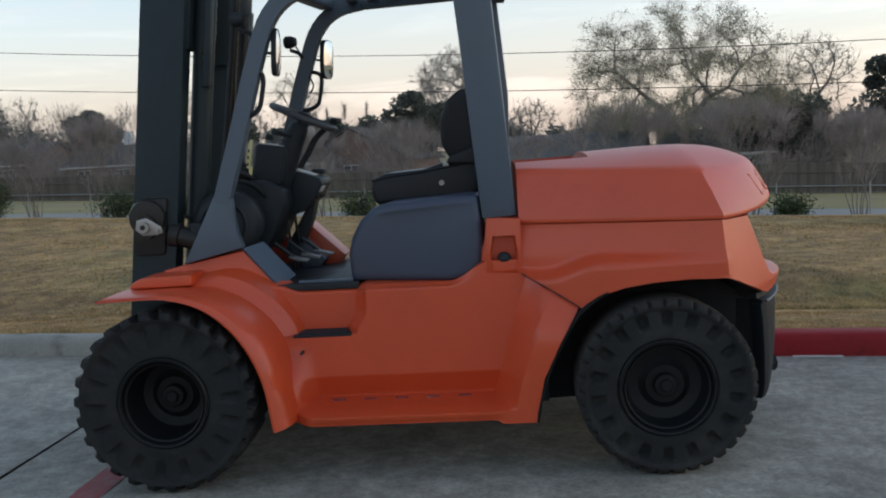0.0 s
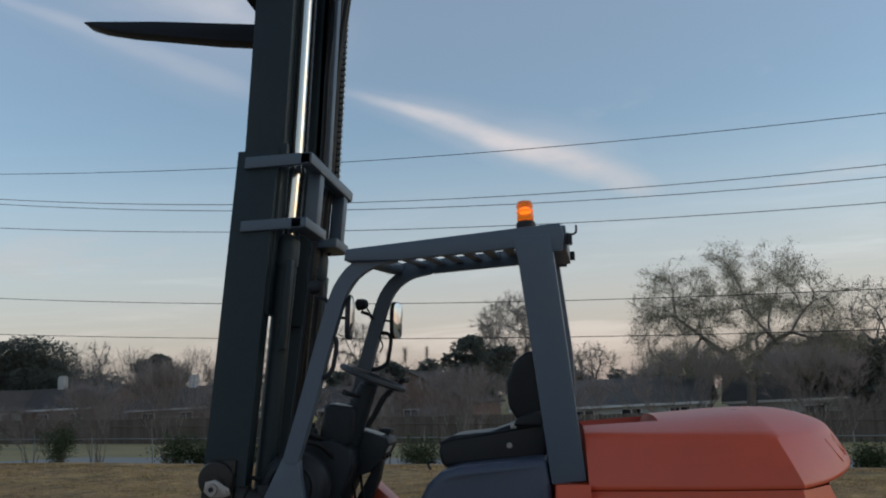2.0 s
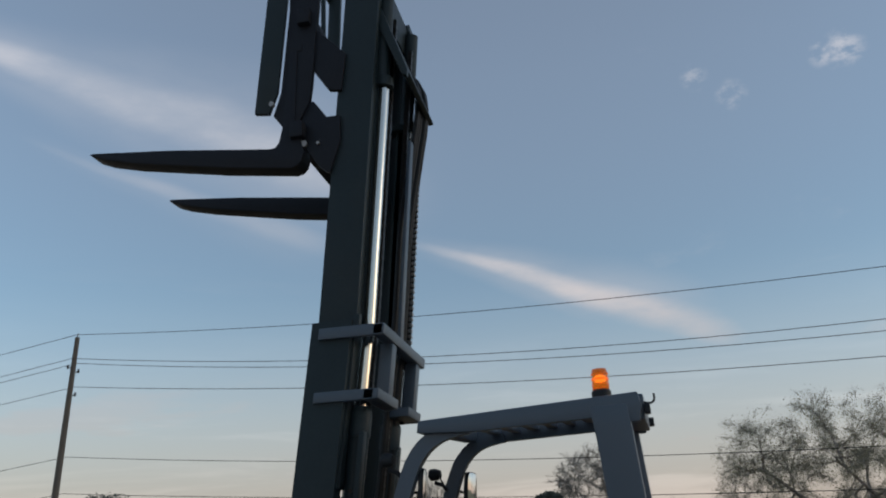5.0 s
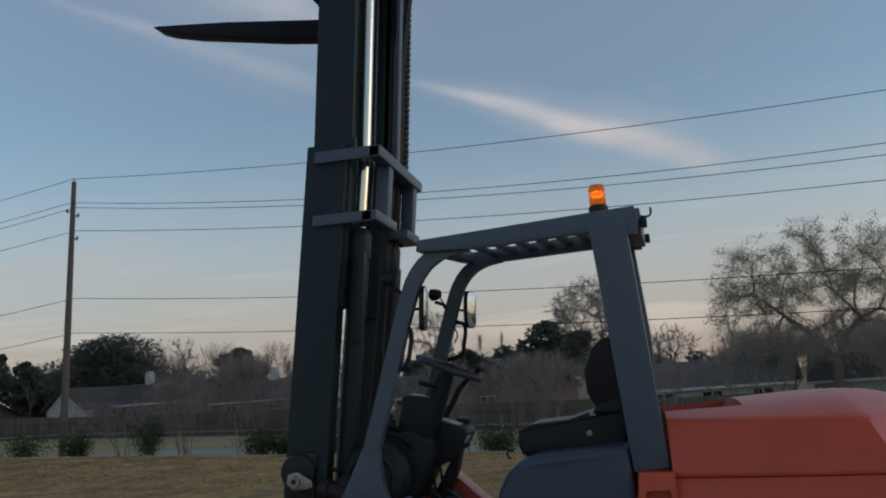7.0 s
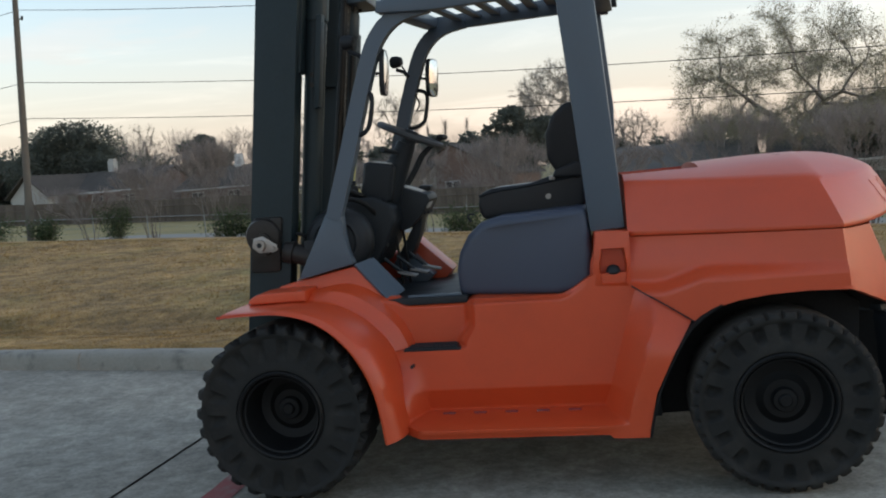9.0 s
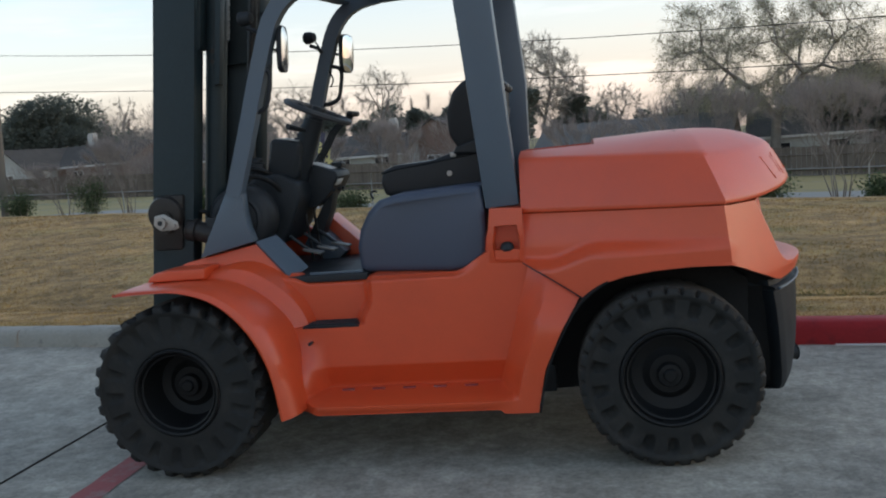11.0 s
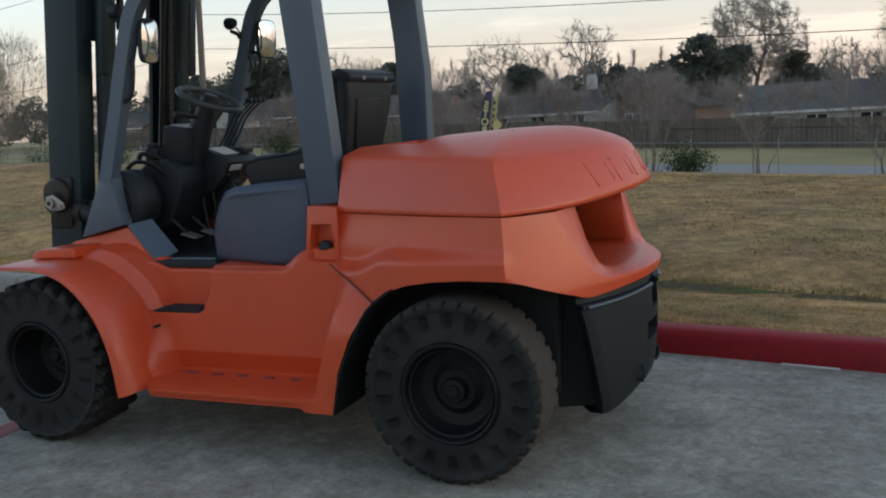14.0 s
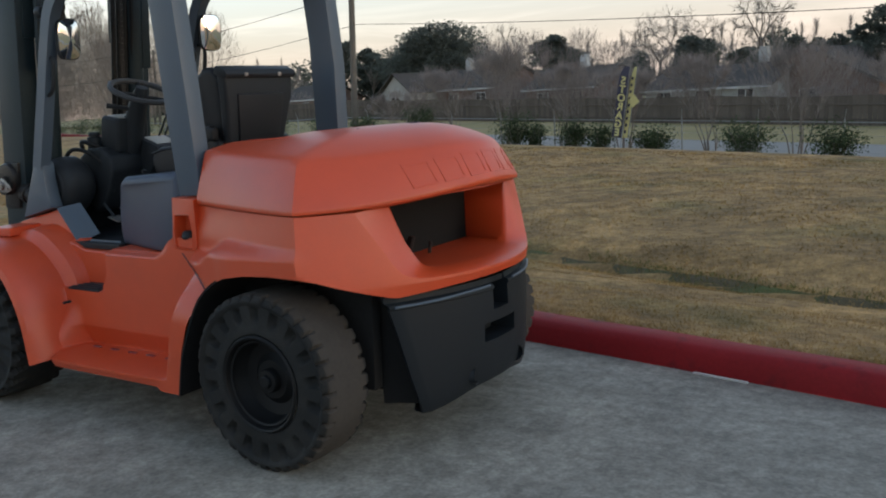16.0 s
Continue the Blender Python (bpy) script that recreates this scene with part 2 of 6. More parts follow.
REDWORN = shader("worn_red_paint", (.24, .045, .045), .75, spread=.2, scale=5, fine=45, bump=.3, second=(.2, .16, .15), second_at=(.52, .72), second_scale=6)
JOINT = shader("joint_tar", (.018, .018, .02), .6, spread=.2)
EARTH = shader("turf_ground", (.335, .206, .083), .95, spread=.22, scale=1.2, fine=34, bump=.8, bump_dist=.03, second=(.235, .182, .064), second_at=(.50, .68), second_scale=.34, mottles=((.9, .20, .38, .62), (3.2, .26, .38, .62), (11, .26, .35, .65), (.25, .14, .35, .65)))
BLADES = shader("dry_grass", (.370, .234, .098), .95, spread=.1, scale=.8, fine=12, bump=0, island=.12, second=(.28, .205, .08), second_at=(.50, .68), second_scale=.34, mottles=((.9, .20, .38, .62), (3.2, .26, .38, .62), (.25, .14, .35, .65)))
LAWN = shader("far_lawn", (.30, .235, .10), .95, spread=.18, scale=.4, fine=8, bump=.5, bump_dist=.05, second=(.20, .18, .075), second_at=(.45, .7), second_scale=.12)
ASPHALT = shader("pale_asphalt", (.25, .24, .22), .85, spread=.1, scale=.6, fine=30, bump=.2)
WEED = shader("green_weeds", (.17, .165, .062), .9, spread=.15, scale=1.2, fine=12, bump=0, island=.3)
MUD = shader("ditch_mud", (.125, .098, .052), .9, spread=.3, scale=3, fine=30, bump=.6, bump_dist=.03, second=(.13, .145, .05), second_at=(.46, .6), second_scale=1.2)
WATERM = shader("ditch_concrete", (.30, .28, .24), .9, spread=.2, scale=3, fine=30, bump=.3)
BARK = shader("bark", (.21, .18, .155), .9, spread=.3, scale=3, fine=30, bump=.5)
# TWIG and LEAF tones are lifted, putting distance haze into their colour
TWIG = shader("hazed_twigs", (.31, .265, .24), .95, spread=.2, scale=.6, fine=6, bump=0, island=.15)
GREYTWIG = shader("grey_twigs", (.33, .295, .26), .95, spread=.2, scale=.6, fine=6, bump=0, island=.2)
LEAF = shader("hazed_evergreen_leaves", (.132, .145, .122), .85, spread=.2, scale=.35, fine=3, bump=0, island=.12)
OAKLEAF = shader("winter_oak_leaves", (.30, .275, .19), .85, spread=.2, scale=.5, fine=5, bump=0, island=.3)
SHRUB = shader("shrub_leaves", (.072, .098, .048), .55, spread=.3, scale=1.5, fine=8, bump=0, island=.5)
# lifted as well, so distance haze sits in the thicket's colour
HOLLOW = shader("hazed_thicket", (.275, .235, .215), .95, spread=.2, scale=.4, fine=4, bump=0, island=.12)
WOODFENCE = shader("weathered_fence", (.115, .092, .074), .95, spread=.25, scale=1.5, fine=20, bump=.4, objrand=.2, island=.2)
POLEWOOD = shader("pole_wood", (.135, .120, .102), .9, spread=.2, scale=3, fine=40, bump=.4)
GALV = shader("galvanised_pipe", (.30, .31, .31), .5, .6, spread=.15, scale=6, fine=60)
WIREM = shader("cable_black", (.02, .02, .022), .6, spread=.1)
SHINGLE = shader("roof_shingles", (.085, .076, .068), 1.0, spread=.2, scale=1.2, fine=14, bump=.5, bump_dist=.02, rough_var=.02)
SHINGLE_L = shader("pale_roof_shingles", (.13, .125, .118), 1.0, spread=.2, scale=1.2, fine=14, bump=.5, bump_dist=.02, rough_var=.02)
BRICKW = shader("house_brick", (.19, .125, .10), .9, spread=.25, scale=2, fine=22, bump=.4)
SIDING = shader("pale_siding", (.42, .41, .38), .8, spread=.08, scale=1, fine=18, bump=.1)
TRIMW = shader("white_trim", (.62, .61, .58), .7, spread=.05)
PANE = shader("dark_pane", (.02, .022, .026), .08, spread=.05, bump=0)
BANNER = shader("purple_banner", (.048, .044, .075), .7, spread=.08)
YELLOW = shader("yellow_print", (.62, .55, .24), .7, spread=.06)


for m_ in (RUBBER, TREAD, SHINGLE, SHINGLE_L, DARK, FORKM, BUMPER, SHADE_BLACK, RIM, REDPAINT, BLACKP, VINYL, GREASE, HOSE):
    m_.node_tree.nodes["Principled BSDF"].inputs["Specular IOR Level"].default_value = .22


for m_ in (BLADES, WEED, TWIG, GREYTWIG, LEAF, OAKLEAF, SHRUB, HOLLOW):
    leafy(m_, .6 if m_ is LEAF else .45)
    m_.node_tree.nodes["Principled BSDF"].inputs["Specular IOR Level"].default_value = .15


# ---- mesh helpers ----
def mesh_ob(name, bm, material, smooth=35.0):
    me = bpy.data.meshes.new(name)
    bmesh.ops.recalc_face_normals(bm, faces=bm.faces)
    bm.to_mesh(me)
    bm.free()
    me.materials.append(material)
    if smooth:
        me.shade_smooth()
        me.set_sharp_from_angle(angle=radians(smooth))
    return new(name, me)


def part(name, bm, material, parent, label="", smooth=35.0):
    ob = mesh_ob(name, bm, material, smooth)
    ob.parent = parent
    return tagged(ob, label)


def thing(name, bm, material, label, category, group="", kind="", smooth=35.0):
    return tagged(mesh_ob(name, bm, material, smooth), label, category, group, kind)


def holder(name, x, y, z, label, category, group="", kind=""):
    ob = new(name)
    ob.location = (x, y, z)
    ob.empty_display_size = .1
    bpy.context.view_layer.update()
    return tagged(ob, label, category, group, kind)


def bevel_all(bm, w, seg=2, angle=25):
    if w > 0:
        es = [e for e in bm.edges if len(e.link_faces) == 2 and e.calc_face_angle(0) > radians(angle)]
        bmesh.ops.bevel(bm, geom=es, offset=w, segments=seg, profile=.6, affect="EDGES", clamp_overlap=True)
    return bm


def box(x0, x1, y0, y1, z0, z1, w=0.0, seg=2):
    bm = bmesh.new()
    bmesh.ops.create_cube(bm, size=1)
    for v in bm.verts:
        v.co = Vector(((x0 + x1) / 2 + v.co.x * (x1 - x0), (y0 + y1) / 2 + v.co.y * (y1 - y0), (z0 + z1) / 2 + v.co.z * (z1 - z0)))
    return bevel_all(bm, w, seg)


def prism(pts, y0, y1, w=0.0, seg=2, axis="y"):
    """A polygon in x and z (or x and y with axis z), pushed from y0 to y1."""
    bm = bmesh.new()
    put = (lambda p, d: (p[0], d, p[1])) if axis == "y" else (lambda p, d: (p[0], p[1], d)) if axis == "z" else (lambda p, d: (d, p[0], p[1]))
    a = [bm.verts.new(put(p, y0)) for p in pts]
    b = [bm.verts.new(put(p, y1)) for p in pts]
    bm.faces.new(a)
    bm.faces.new(b[::-1])
    for i in range(len(pts)):
        j = (i + 1) % len(pts)
        bm.faces.new((a[i], b[i], b[j], a[j]))
    bmesh.ops.recalc_face_normals(bm, faces=bm.faces)
    return bevel_all(bm, w, seg)


def merge(*bms):
    out = bms[0]
    for b in bms[1:]:
        me = bpy.data.meshes.new("tmp")
        b.to_mesh(me)
        b.free()
        out.from_mesh(me)
        bpy.data.meshes.remove(me)
    return out


def moved(bm, m):
    bmesh.ops.transform(bm, matrix=m, verts=bm.verts)
    return bm


def frame_of(d):
    d = d.normalized()
    s = Vector((0, 0, 1)) if abs(d.z) < .95 else Vector((1, 0, 0))
    a = d.cross(s).normalized()
    return a, d.cross(a)


def tube(path, r, n=10, caps=True, square=None):
    """A pipe along a path; r is a number or a list. square: (half width, half height) for a box section."""
    bm = bmesh.new()
    path = [Vector(p) for p in path]
    rs = r if isinstance(r, (list, tuple)) else [r] * len(path)
    rings, a = [], None
    for i, p in enumerate(path):
        d = (path[min(i + 1, len(path) - 1)] - path[max(i - 1, 0)]).normalized()
        if a is None:
            a, b = frame_of(d)
        else:
            a = (a - d * a.dot(d)).normalized()
            b = d.cross(a)
        if square:
            offs = [a * sx * square[0] + b * sz * square[1] for sx, sz in ((1, 1), (-1, 1), (-1, -1), (1, -1))]
        else:
            offs = [(a * math.cos(k * math.tau / n) + b * math.sin(k * math.tau / n)) * rs[i] for k in range(n)]
        rings.append([bm.verts.new(p + o) for o in offs])
    for r0, r1 in zip(rings, rings[1:]):
        for k in range(len(r0)):
            j = (k + 1) % len(r0)
            bm.faces.new((r0[k], r0[j], r1[j], r1[k]))
    if caps:
        bm.faces.new(rings[0][::-1])
        bm.faces.new(rings[-1])
    return bm


def lathe(profile, axis_y=True, n=48):
    """Turns (radius, offset) points round the y axis."""
    bm = bmesh.new()
    rings = []
    for r, o in profile:
        rings.append([bm.verts.new((r * math.cos(k * math.tau / n), o, r * math.sin(k * math.tau / n))) for k in range(n)] if r > 1e-5 else [bm.verts.new((0, o, 0))])
    for r0, r1 in zip(rings, rings[1:]):
        for k in range(n):
            j = (k + 1) % n
            if len(r0) == 1 and len(r1) > 1:
                bm.faces.new((r0[0], r1[k], r1[j]))
            elif len(r1) == 1 and len(r0) > 1:
                bm.faces.new((r0[k], r1[0], r0[j]))
            elif len(r0) > 1:
                bm.faces.new((r0[k], r1[k], r1[j], r0[j]))
    return bm


def sheet(grid):
    """A skin over a grid of points."""
    bm = bmesh.new()
    vs = [[bm.verts.new(p) for p in row] for row in grid]
    for r0, r1 in zip(vs, vs[1:]):
        for k in range(len(r0) - 1):
            bm.faces.new((r0[k], r0[k + 1], r1[k + 1], r1[k]))
    return bm


def thick(bm, d):
    """Gives a skin a thickness d against its normals."""
    bmesh.ops.recalc_face_normals(bm, faces=bm.faces)
    bmesh.ops.solidify(bm, geom=bm.faces[:], thickness=d)
    return bm


def smoothstep(a, b, x):
    t = max(0.0, min(1.0, (x - a) / (b - a)))
    return t * t * (3 - 2 * t)


def along(pts, n):
    """n points evenly spread along a smooth curve through pts."""
    p = [Vector(q) for q in pts]
    dense = []
    for i in range(len(p) - 1):
        a, b, c, d = p[max(i - 1, 0)], p[i], p[i + 1], p[min(i + 2, len(p) - 1)]
        for k in range(16):
            t = k / 16
            dense.append(.5 * ((2 * b) + (c - a) * t + (2 * a - 5 * b + 4 * c - d) * t * t + (3 * b - a - 3 * c + d) * t ** 3))
    dense.append(p[-1])
    run = [0.0]
    for a, b in zip(dense, dense[1:]):
        run.append(run[-1] + (b - a).length)
    out, j = [], 0
    for k in range(n):
        s = run[-1] * k / (n - 1)
        while j < len(run) - 2 and run[j + 1] < s:
            j += 1
        f = (s - run[j]) / max(1e-9, run[j + 1] - run[j])
        out.append(dense[j].lerp(dense[j + 1], max(0, min(1, f))))
    return out


def arrays_ob(name, verts, faces, material, smooth=False):
    me = bpy.data.meshes.new(name)
    me.from_pydata(verts, [], faces)
    me.materials.append(material)
    if smooth:
        me.shade_smooth()
    return new(name, me)


# the kerb, the road and all beyond lie 10.2 degrees askew to the truck
SKEW = radians(10.2)


def site(u, v, z=0.0):
    """A place of the site: u along the kerb, v away from it. The land beyond the swale turns and closes in a little."""
    s = smoothstep(2, 12, v)
    u, z = u * (1 - .045 * s) - .06 * v * s, z * (1 - .06 * s)
    return Vector((u * math.cos(SKEW) + v * math.sin(SKEW), 1.82 - u * math.sin(SKEW) + v * math.cos(SKEW), z))


def site_pose(u, v, z, turn=0.0):
    p = site(u, v, z)
    return pose(p.x, p.y, p.z, 0, 0, turn - 10.2)


# ---- the ground ----
def ditch_v(u):
    """The line of the trickle along the foot of the bank."""
    return 3.54 - .17 * max(-4, min(6, u)) + .07 * noise.noise(Vector((u * .9, 3, 0)))


def ground(u, v):
    """Height of the land at a place of the site; the yard itself is level."""
    if v < 0.2:
        return 0.0
    prof = [(.2, .13), (1.0, .06), (2.2, -.12), (2.9, -.25), (3.5, -.25), (4.2, -.13), (6, -.06), (10, .0), (14, .03), (16, -.06), (20, -.55), (24, -.92), (29.5, -1.42), (36, -1.52), (52, -1.75), (75, -1.7), (140, -1.2), (600, 0)]
    z = prof[-1][1]
    for (a, za), (b, zb) in zip(prof, prof[1:]):
        if v <= b:
            z = za + (zb - za) * smoothstep(0, 1, (v - a) / (b - a)) if v < 20 else za + (zb - za) * (v - a) / (b - a)
            break
    tilt = -.55 * smoothstep(-29, -43, u) * smoothstep(10, 16, v) * (1 - smoothstep(32, 48, v)) - .033 * (max(-60, min(30, u)) + 6) * smoothstep(3, 14, v)
    d_ = v - ditch_v(u)
    cut = .15 * smoothstep(-2.5, 1.0, u) * math.exp(-(d_ / (.075 if d_ > 0 else .26)) ** 2) * (.7 + .5 * noise.noise(Vector((u * .8, 4, 0)))) if v < 5 else 0
    bumps = .05 * noise.noise(Vector((u * .22, v * .22, 0))) * smoothstep(2, 6, v) * (1 - smoothstep(20, 26, v))
    return z + tilt + bumps - cut


def terrain(name, us, vs, material, label, category, lift=0.0):
    pts = [[site(u, v, ground(u, v) + lift) for u in us] for v in vs]
    ob = mesh_ob(name, sheet(pts), material, 80)
    return tagged(ob, label, category, "", "structure")


def steps(a, b, n):
    return [a + (b - a) * i / n for i in range(n + 1)]


US = sorted(set([-900, -500, -300, -200, -140, -100, -80] + steps(-60, 30, 120) + [40, 60, 90, 140, 220, 400, 700, 900]))
terrain("ground", US, sorted(set(steps(.2, 2, 14) + steps(2, 4.6, 60) + steps(4.6, 26, 40) + [29.4])), EARTH, "tan winter turf bank with green patches and a shallow swale", "ground")
terrain("road", US, [29.4, 30, 33, 35.8, 36.1], ASPHALT, "pale grey two-lane road behind the bank", "road")
terrain("lawn", US, [36.1, 40, 46, 52, 58, 66, 75, 90, 110, 140, 200, 350, 600], LAWN, "dull tan lawn that runs off behind the road", "ground")

# concrete yard: one slab field, its joint and the worn red stripe
def joint_u(v):
    return -.88 - .14 * v


yard = bmesh.new()
for lo, hi in ((lambda v: -70, lambda v: joint_u(v) - .012), (lambda v: joint_u(v) + .012, lambda v: 5.15), (lambda v: 5.165, lambda v: 60)):
    vv = steps(-40, -.02, 12)
    yard = merge(yard, sheet([[site(lo(v) + (hi(v) - lo(v)) * k / 6, v, 0) for k in range(7)] for v in vv]))
tagged(mesh_ob("pavement", yard, CONCRETE, 0), "old grey mottled concrete yard", "pavement", "", "structure")
tagged(mesh_ob("joint_bed", sheet([[site(joint_u(v) + k, v, -.012) for k in (-.1, .1)] for v in (-40, -.02)]), JOINT, 0), "dark tar in the joint between two slabs", "joint", "", "structure")
tagged(mesh_ob("joint_bed", sheet([[site(u, v, -.012) for u in (5.1, 5.3)] for v in (-40, -.02)]), JOINT, 0), "dark tar in the joint between two slabs", "joint", "", "structure")
rng = random.Random(4)
rowsL, rowsR = [], []
for k in range(60):
    v = -.03 - k * .12
    rowsL.append((site(-.43 + rng.uniform(-.006, .006) - .16 * v, v, .004)))
    rowsR.append((site(-.27 + rng.uniform(-.006, .006) - .16 * v, v, .004)))
tagged(mesh_ob("floor_marking", sheet([rowsL, rowsR]), REDWORN, 0), "worn red stripe painted across the concrete", "marking", "", "structure")


# kerbs: bare concrete at first, then painted red
def kerb(name, u0, u1, material, label):
    prof = [(.0, -.05), (.0, .004), (.012, .10), (.03, .135), (.055, .148), (.19, .150), (.20, .145), (.20, -.05)]
    n = max(2, int((u1 - u0) / .25))
    grid = []
    r = random.Random(int(u0 * 10) + 7)
    for i in range(n + 1):
        u = u0 + (u1 - u0) * i / n
        j = r.uniform(-.004, .004)
        grid.append([site(u, p[0] - .02 + (j if 0 < k < 5 else 0), p[1] + (j * .5 if 2 < k < 6 else 0)) for k, p in enumerate(prof)])
    return tagged(mesh_ob(name, sheet(grid), material, 50), label, "kerb", "", "structure")


kerb("kerb_1", -60, -3.16, KERB, "stained grey concrete kerb along the grass")
kerb("kerb_1", -3.15, -.02, KERB, "stained grey concrete kerb along the grass")
kerb("kerb_2", -.015, 60, REDPAINT, "kerb painted deep red with scuffs")
strip = box(3.52, 3.83, -.045, -.03, 0, .008)
thing("plastic_strip", moved(strip, site_pose(0, 0, 0)), TRIMW, "thin white plastic strip lying at the foot of the kerb", "strip")

# ditch bed at the foot of the bank: dark mud, and a pale strip where it is lined
mud = []
for i in range(110):
    u = -.6 + i * .11
    c, w = ditch_v(u) + .045, .012 + .05 * smoothstep(-.6, 2, u) + .04 * max(0, noise.noise(Vector((u * 1.3, 8, 0))) + .4)
    mud.append([site(u, c + k * w, ground(u, c + k * w) + .006 + (.012 * noise.noise(Vector((u * 5, k * 2, 1))) if abs(k) < 1 else -.006)) for k in (-1, -.5, 0, .5, 1)])
tagged(mesh_ob("ditch_bed", sheet(mud), MUD, 80), "dark muddy trickle in the swale", "ditch", "", "structure")
flow = []
for i in range(60):
    u = 2.6 + i * .09
    c = ditch_v(u) - .12
    w = .042 + .020 * noise.noise(Vector((u * 2, 1, 0)))
    flow.append([site(u, c + k * w, ground(u, c + k * w) + .022) for k in (-1, 0, 1)])
tagged(mesh_ob("ditch_liner", sheet(flow), WATERM, 80), "pale strip of concrete showing in the ditch", "ditch", "", "structure")


# grass: blades that thin out with distance
def grass(count, u0, u1, v0, v1, tall, wide, seed, name):
    r = np.random.RandomState(seed)
    V, F = [], []
    for i in range(count):
        u, v = r.uniform(u0, u1), v0 + (v1 - v0) * r.uniform() ** 1.5
        p = site(u, v, ground(u, v) - .005)
        a = r.uniform(0, math.tau)
        w = wide * (.6 + .8 * r.uniform()) * (1 + .10 * v)
        h = tall * (.5 + r.uniform()) * (.75 + .6 * noise.noise(Vector((u * .7, v * .7, 2))))
        h = max(.012, h)
        lean = r.uniform(.2, 1.2) * h
        b = r.uniform(0, math.tau)
        k = len(V)
        V += [(p.x - w * math.cos(a), p.y - w * math.sin(a), p.z), (p.x + w * math.cos(a), p.y + w * math.sin(a), p.z), (p.x + lean * math.cos(b), p.y + lean * math.sin(b), p.z + h)]
        F.append((k, k + 1, k + 2))
    return tagged(arrays_ob(name, V, F, BLADES), "short dry winter grass on the bank", "grass", "", "stuff")


grass(90000, -9, 9, .19, 4.2, .026, .0032, 1, "grass")
grass(130000, -26, 14, 3.0, 15.5, .034, .0055, 2, "grass")
grass(3600, -9, 9, .19, .30, .05, .0035, 3, "grass")


def weeds(count, u0, u1, seed):
    """Longer green blades along both edges of the trickle."""
    r = np.random.RandomState(seed)
    V, F = [], []
    for i in range(count):
        u = r.uniform(u0, u1)
        v = ditch_v(u) + .06 + r.normal(0, .11)
        if noise.noise(Vector((u * 1.1, 11, v))) < -.15:
            continue
        p = site(u, v, ground(u, v) - .005)
        a, b, h = r.uniform(0, math.tau), r.uniform(0, math.tau), r.uniform(.025, .065)
        w, lean = .0045, r.uniform(.1, .9) * h
        k = len(V)
        V += [(p.x - w * math.cos(a), p.y - w * math.sin(a), p.z), (p.x + w * math.cos(a), p.y + w * math.sin(a), p.z), (p.x + lean * math.cos(b), p.y + lean * math.sin(b), p.z + h)]
        F.append((k, k + 1, k + 2))
    return tagged(arrays_ob("weeds", V, F, WEED), "ragged green weeds along the ditch", "weeds", "", "stuff")


weeds(6500, -2.5, 11, 9)


# ---- trees and shrubs ----
def grow(r, height, levels, spread, first=.32, kids=3, lean=0.0, droop=.0, radius=None, gnarl=.18):
    """Branches of a tree as (start, end, r0, r1, level)."""
    out, tips = [], []
    radius = radius or height * .022

    def limb(p, d, length, rad, lv):
        n = 3 if lv < 3 else 2
        q = p
        for s in range(n):
            d2 = (d + Vector((r.uniform(-1, 1), r.uniform(-1, 1), r.uniform(-.5, .8))) * gnarl).normalized()
            e = q + d2 * length / n
            r0, r1 = rad * (1 - .42 * s / n), rad * (1 - .42 * (s + 1) / n)
            out.append((q, e, r0, r1, lv))
            if lv >= 1 and lv < levels and s < n - 1 and r.random() < .75:
                side(e, d2, length * r.uniform(.45, .7), r1 * .6, lv + 1)
            q, d = e, d2
        if lv < levels:
            for k in range(kids if lv else kids + 2):
                side(q, d, length * r.uniform(.58, .86), rad * .56, lv + 1)
        else:
            tips.append((q, d))

    def side(p, d, length, rad, lv):
        a, b = frame_of(d)
        t = r.uniform(0, math.tau)
        open_ = spread * r.uniform(.55, 1.2) * (1.15 if lv == 1 else 1)
        d2 = (d * math.cos(open_) + (a * math.cos(t) + b * math.sin(t)) * math.sin(open_) + Vector((0, 0, .16 - droop))).normalized()
        limb(p, d2, length, max(rad, .004), lv)

    limb(Vector((0, 0, 0)), Vector((lean, 0, 1)).normalized(), height * first, radius, 0)
    return out, tips


def wood_mesh(segs, sides=(7, 6, 5, 4, 3, 3, 3)):
    V, F = [], []
    for p, q, r0, r1, lv in segs:
        n = sides[min(lv, len(sides) - 1)]
        a, b = frame_of(q - p)
        k = len(V)
        for c, rr in ((p, r0), (q, r1)):
            for i in range(n):
                o = (a * math.cos(i * math.tau / n) + b * math.sin(i * math.tau / n)) * rr
                V.append(tuple(c + o))
        for i in range(n):
            j = (i + 1) % n
            F.append((k + i, k + j, k + n + j, k + n + i))
    return V, F


def leaf_cards(r, tips, each, size, spread, flat=.0):
    V, F = [], []
    for p, d in tips:
        for _ in range(each):
            c = p + Vector((r.gauss(0, spread), r.gauss(0, spread), r.gauss(0, spread * .8)))
            a = Vector((r.uniform(-1, 1), r.uniform(-1, 1), r.uniform(-1, 1) * (1 - flat))).normalized()
            b = a.cross(Vector((r.uniform(-1, 1), r.uniform(-1, 1), r.uniform(-1, 1)))).normalized()
            s = size * r.uniform(.5, 1.2)
            k = len(V)
            V += [tuple(c - a * s), tuple(c + b * s * .45), tuple(c + a * s), tuple(c - b * s * .45)]
            F.append((k, k + 1, k + 2, k + 3))
    return V, F


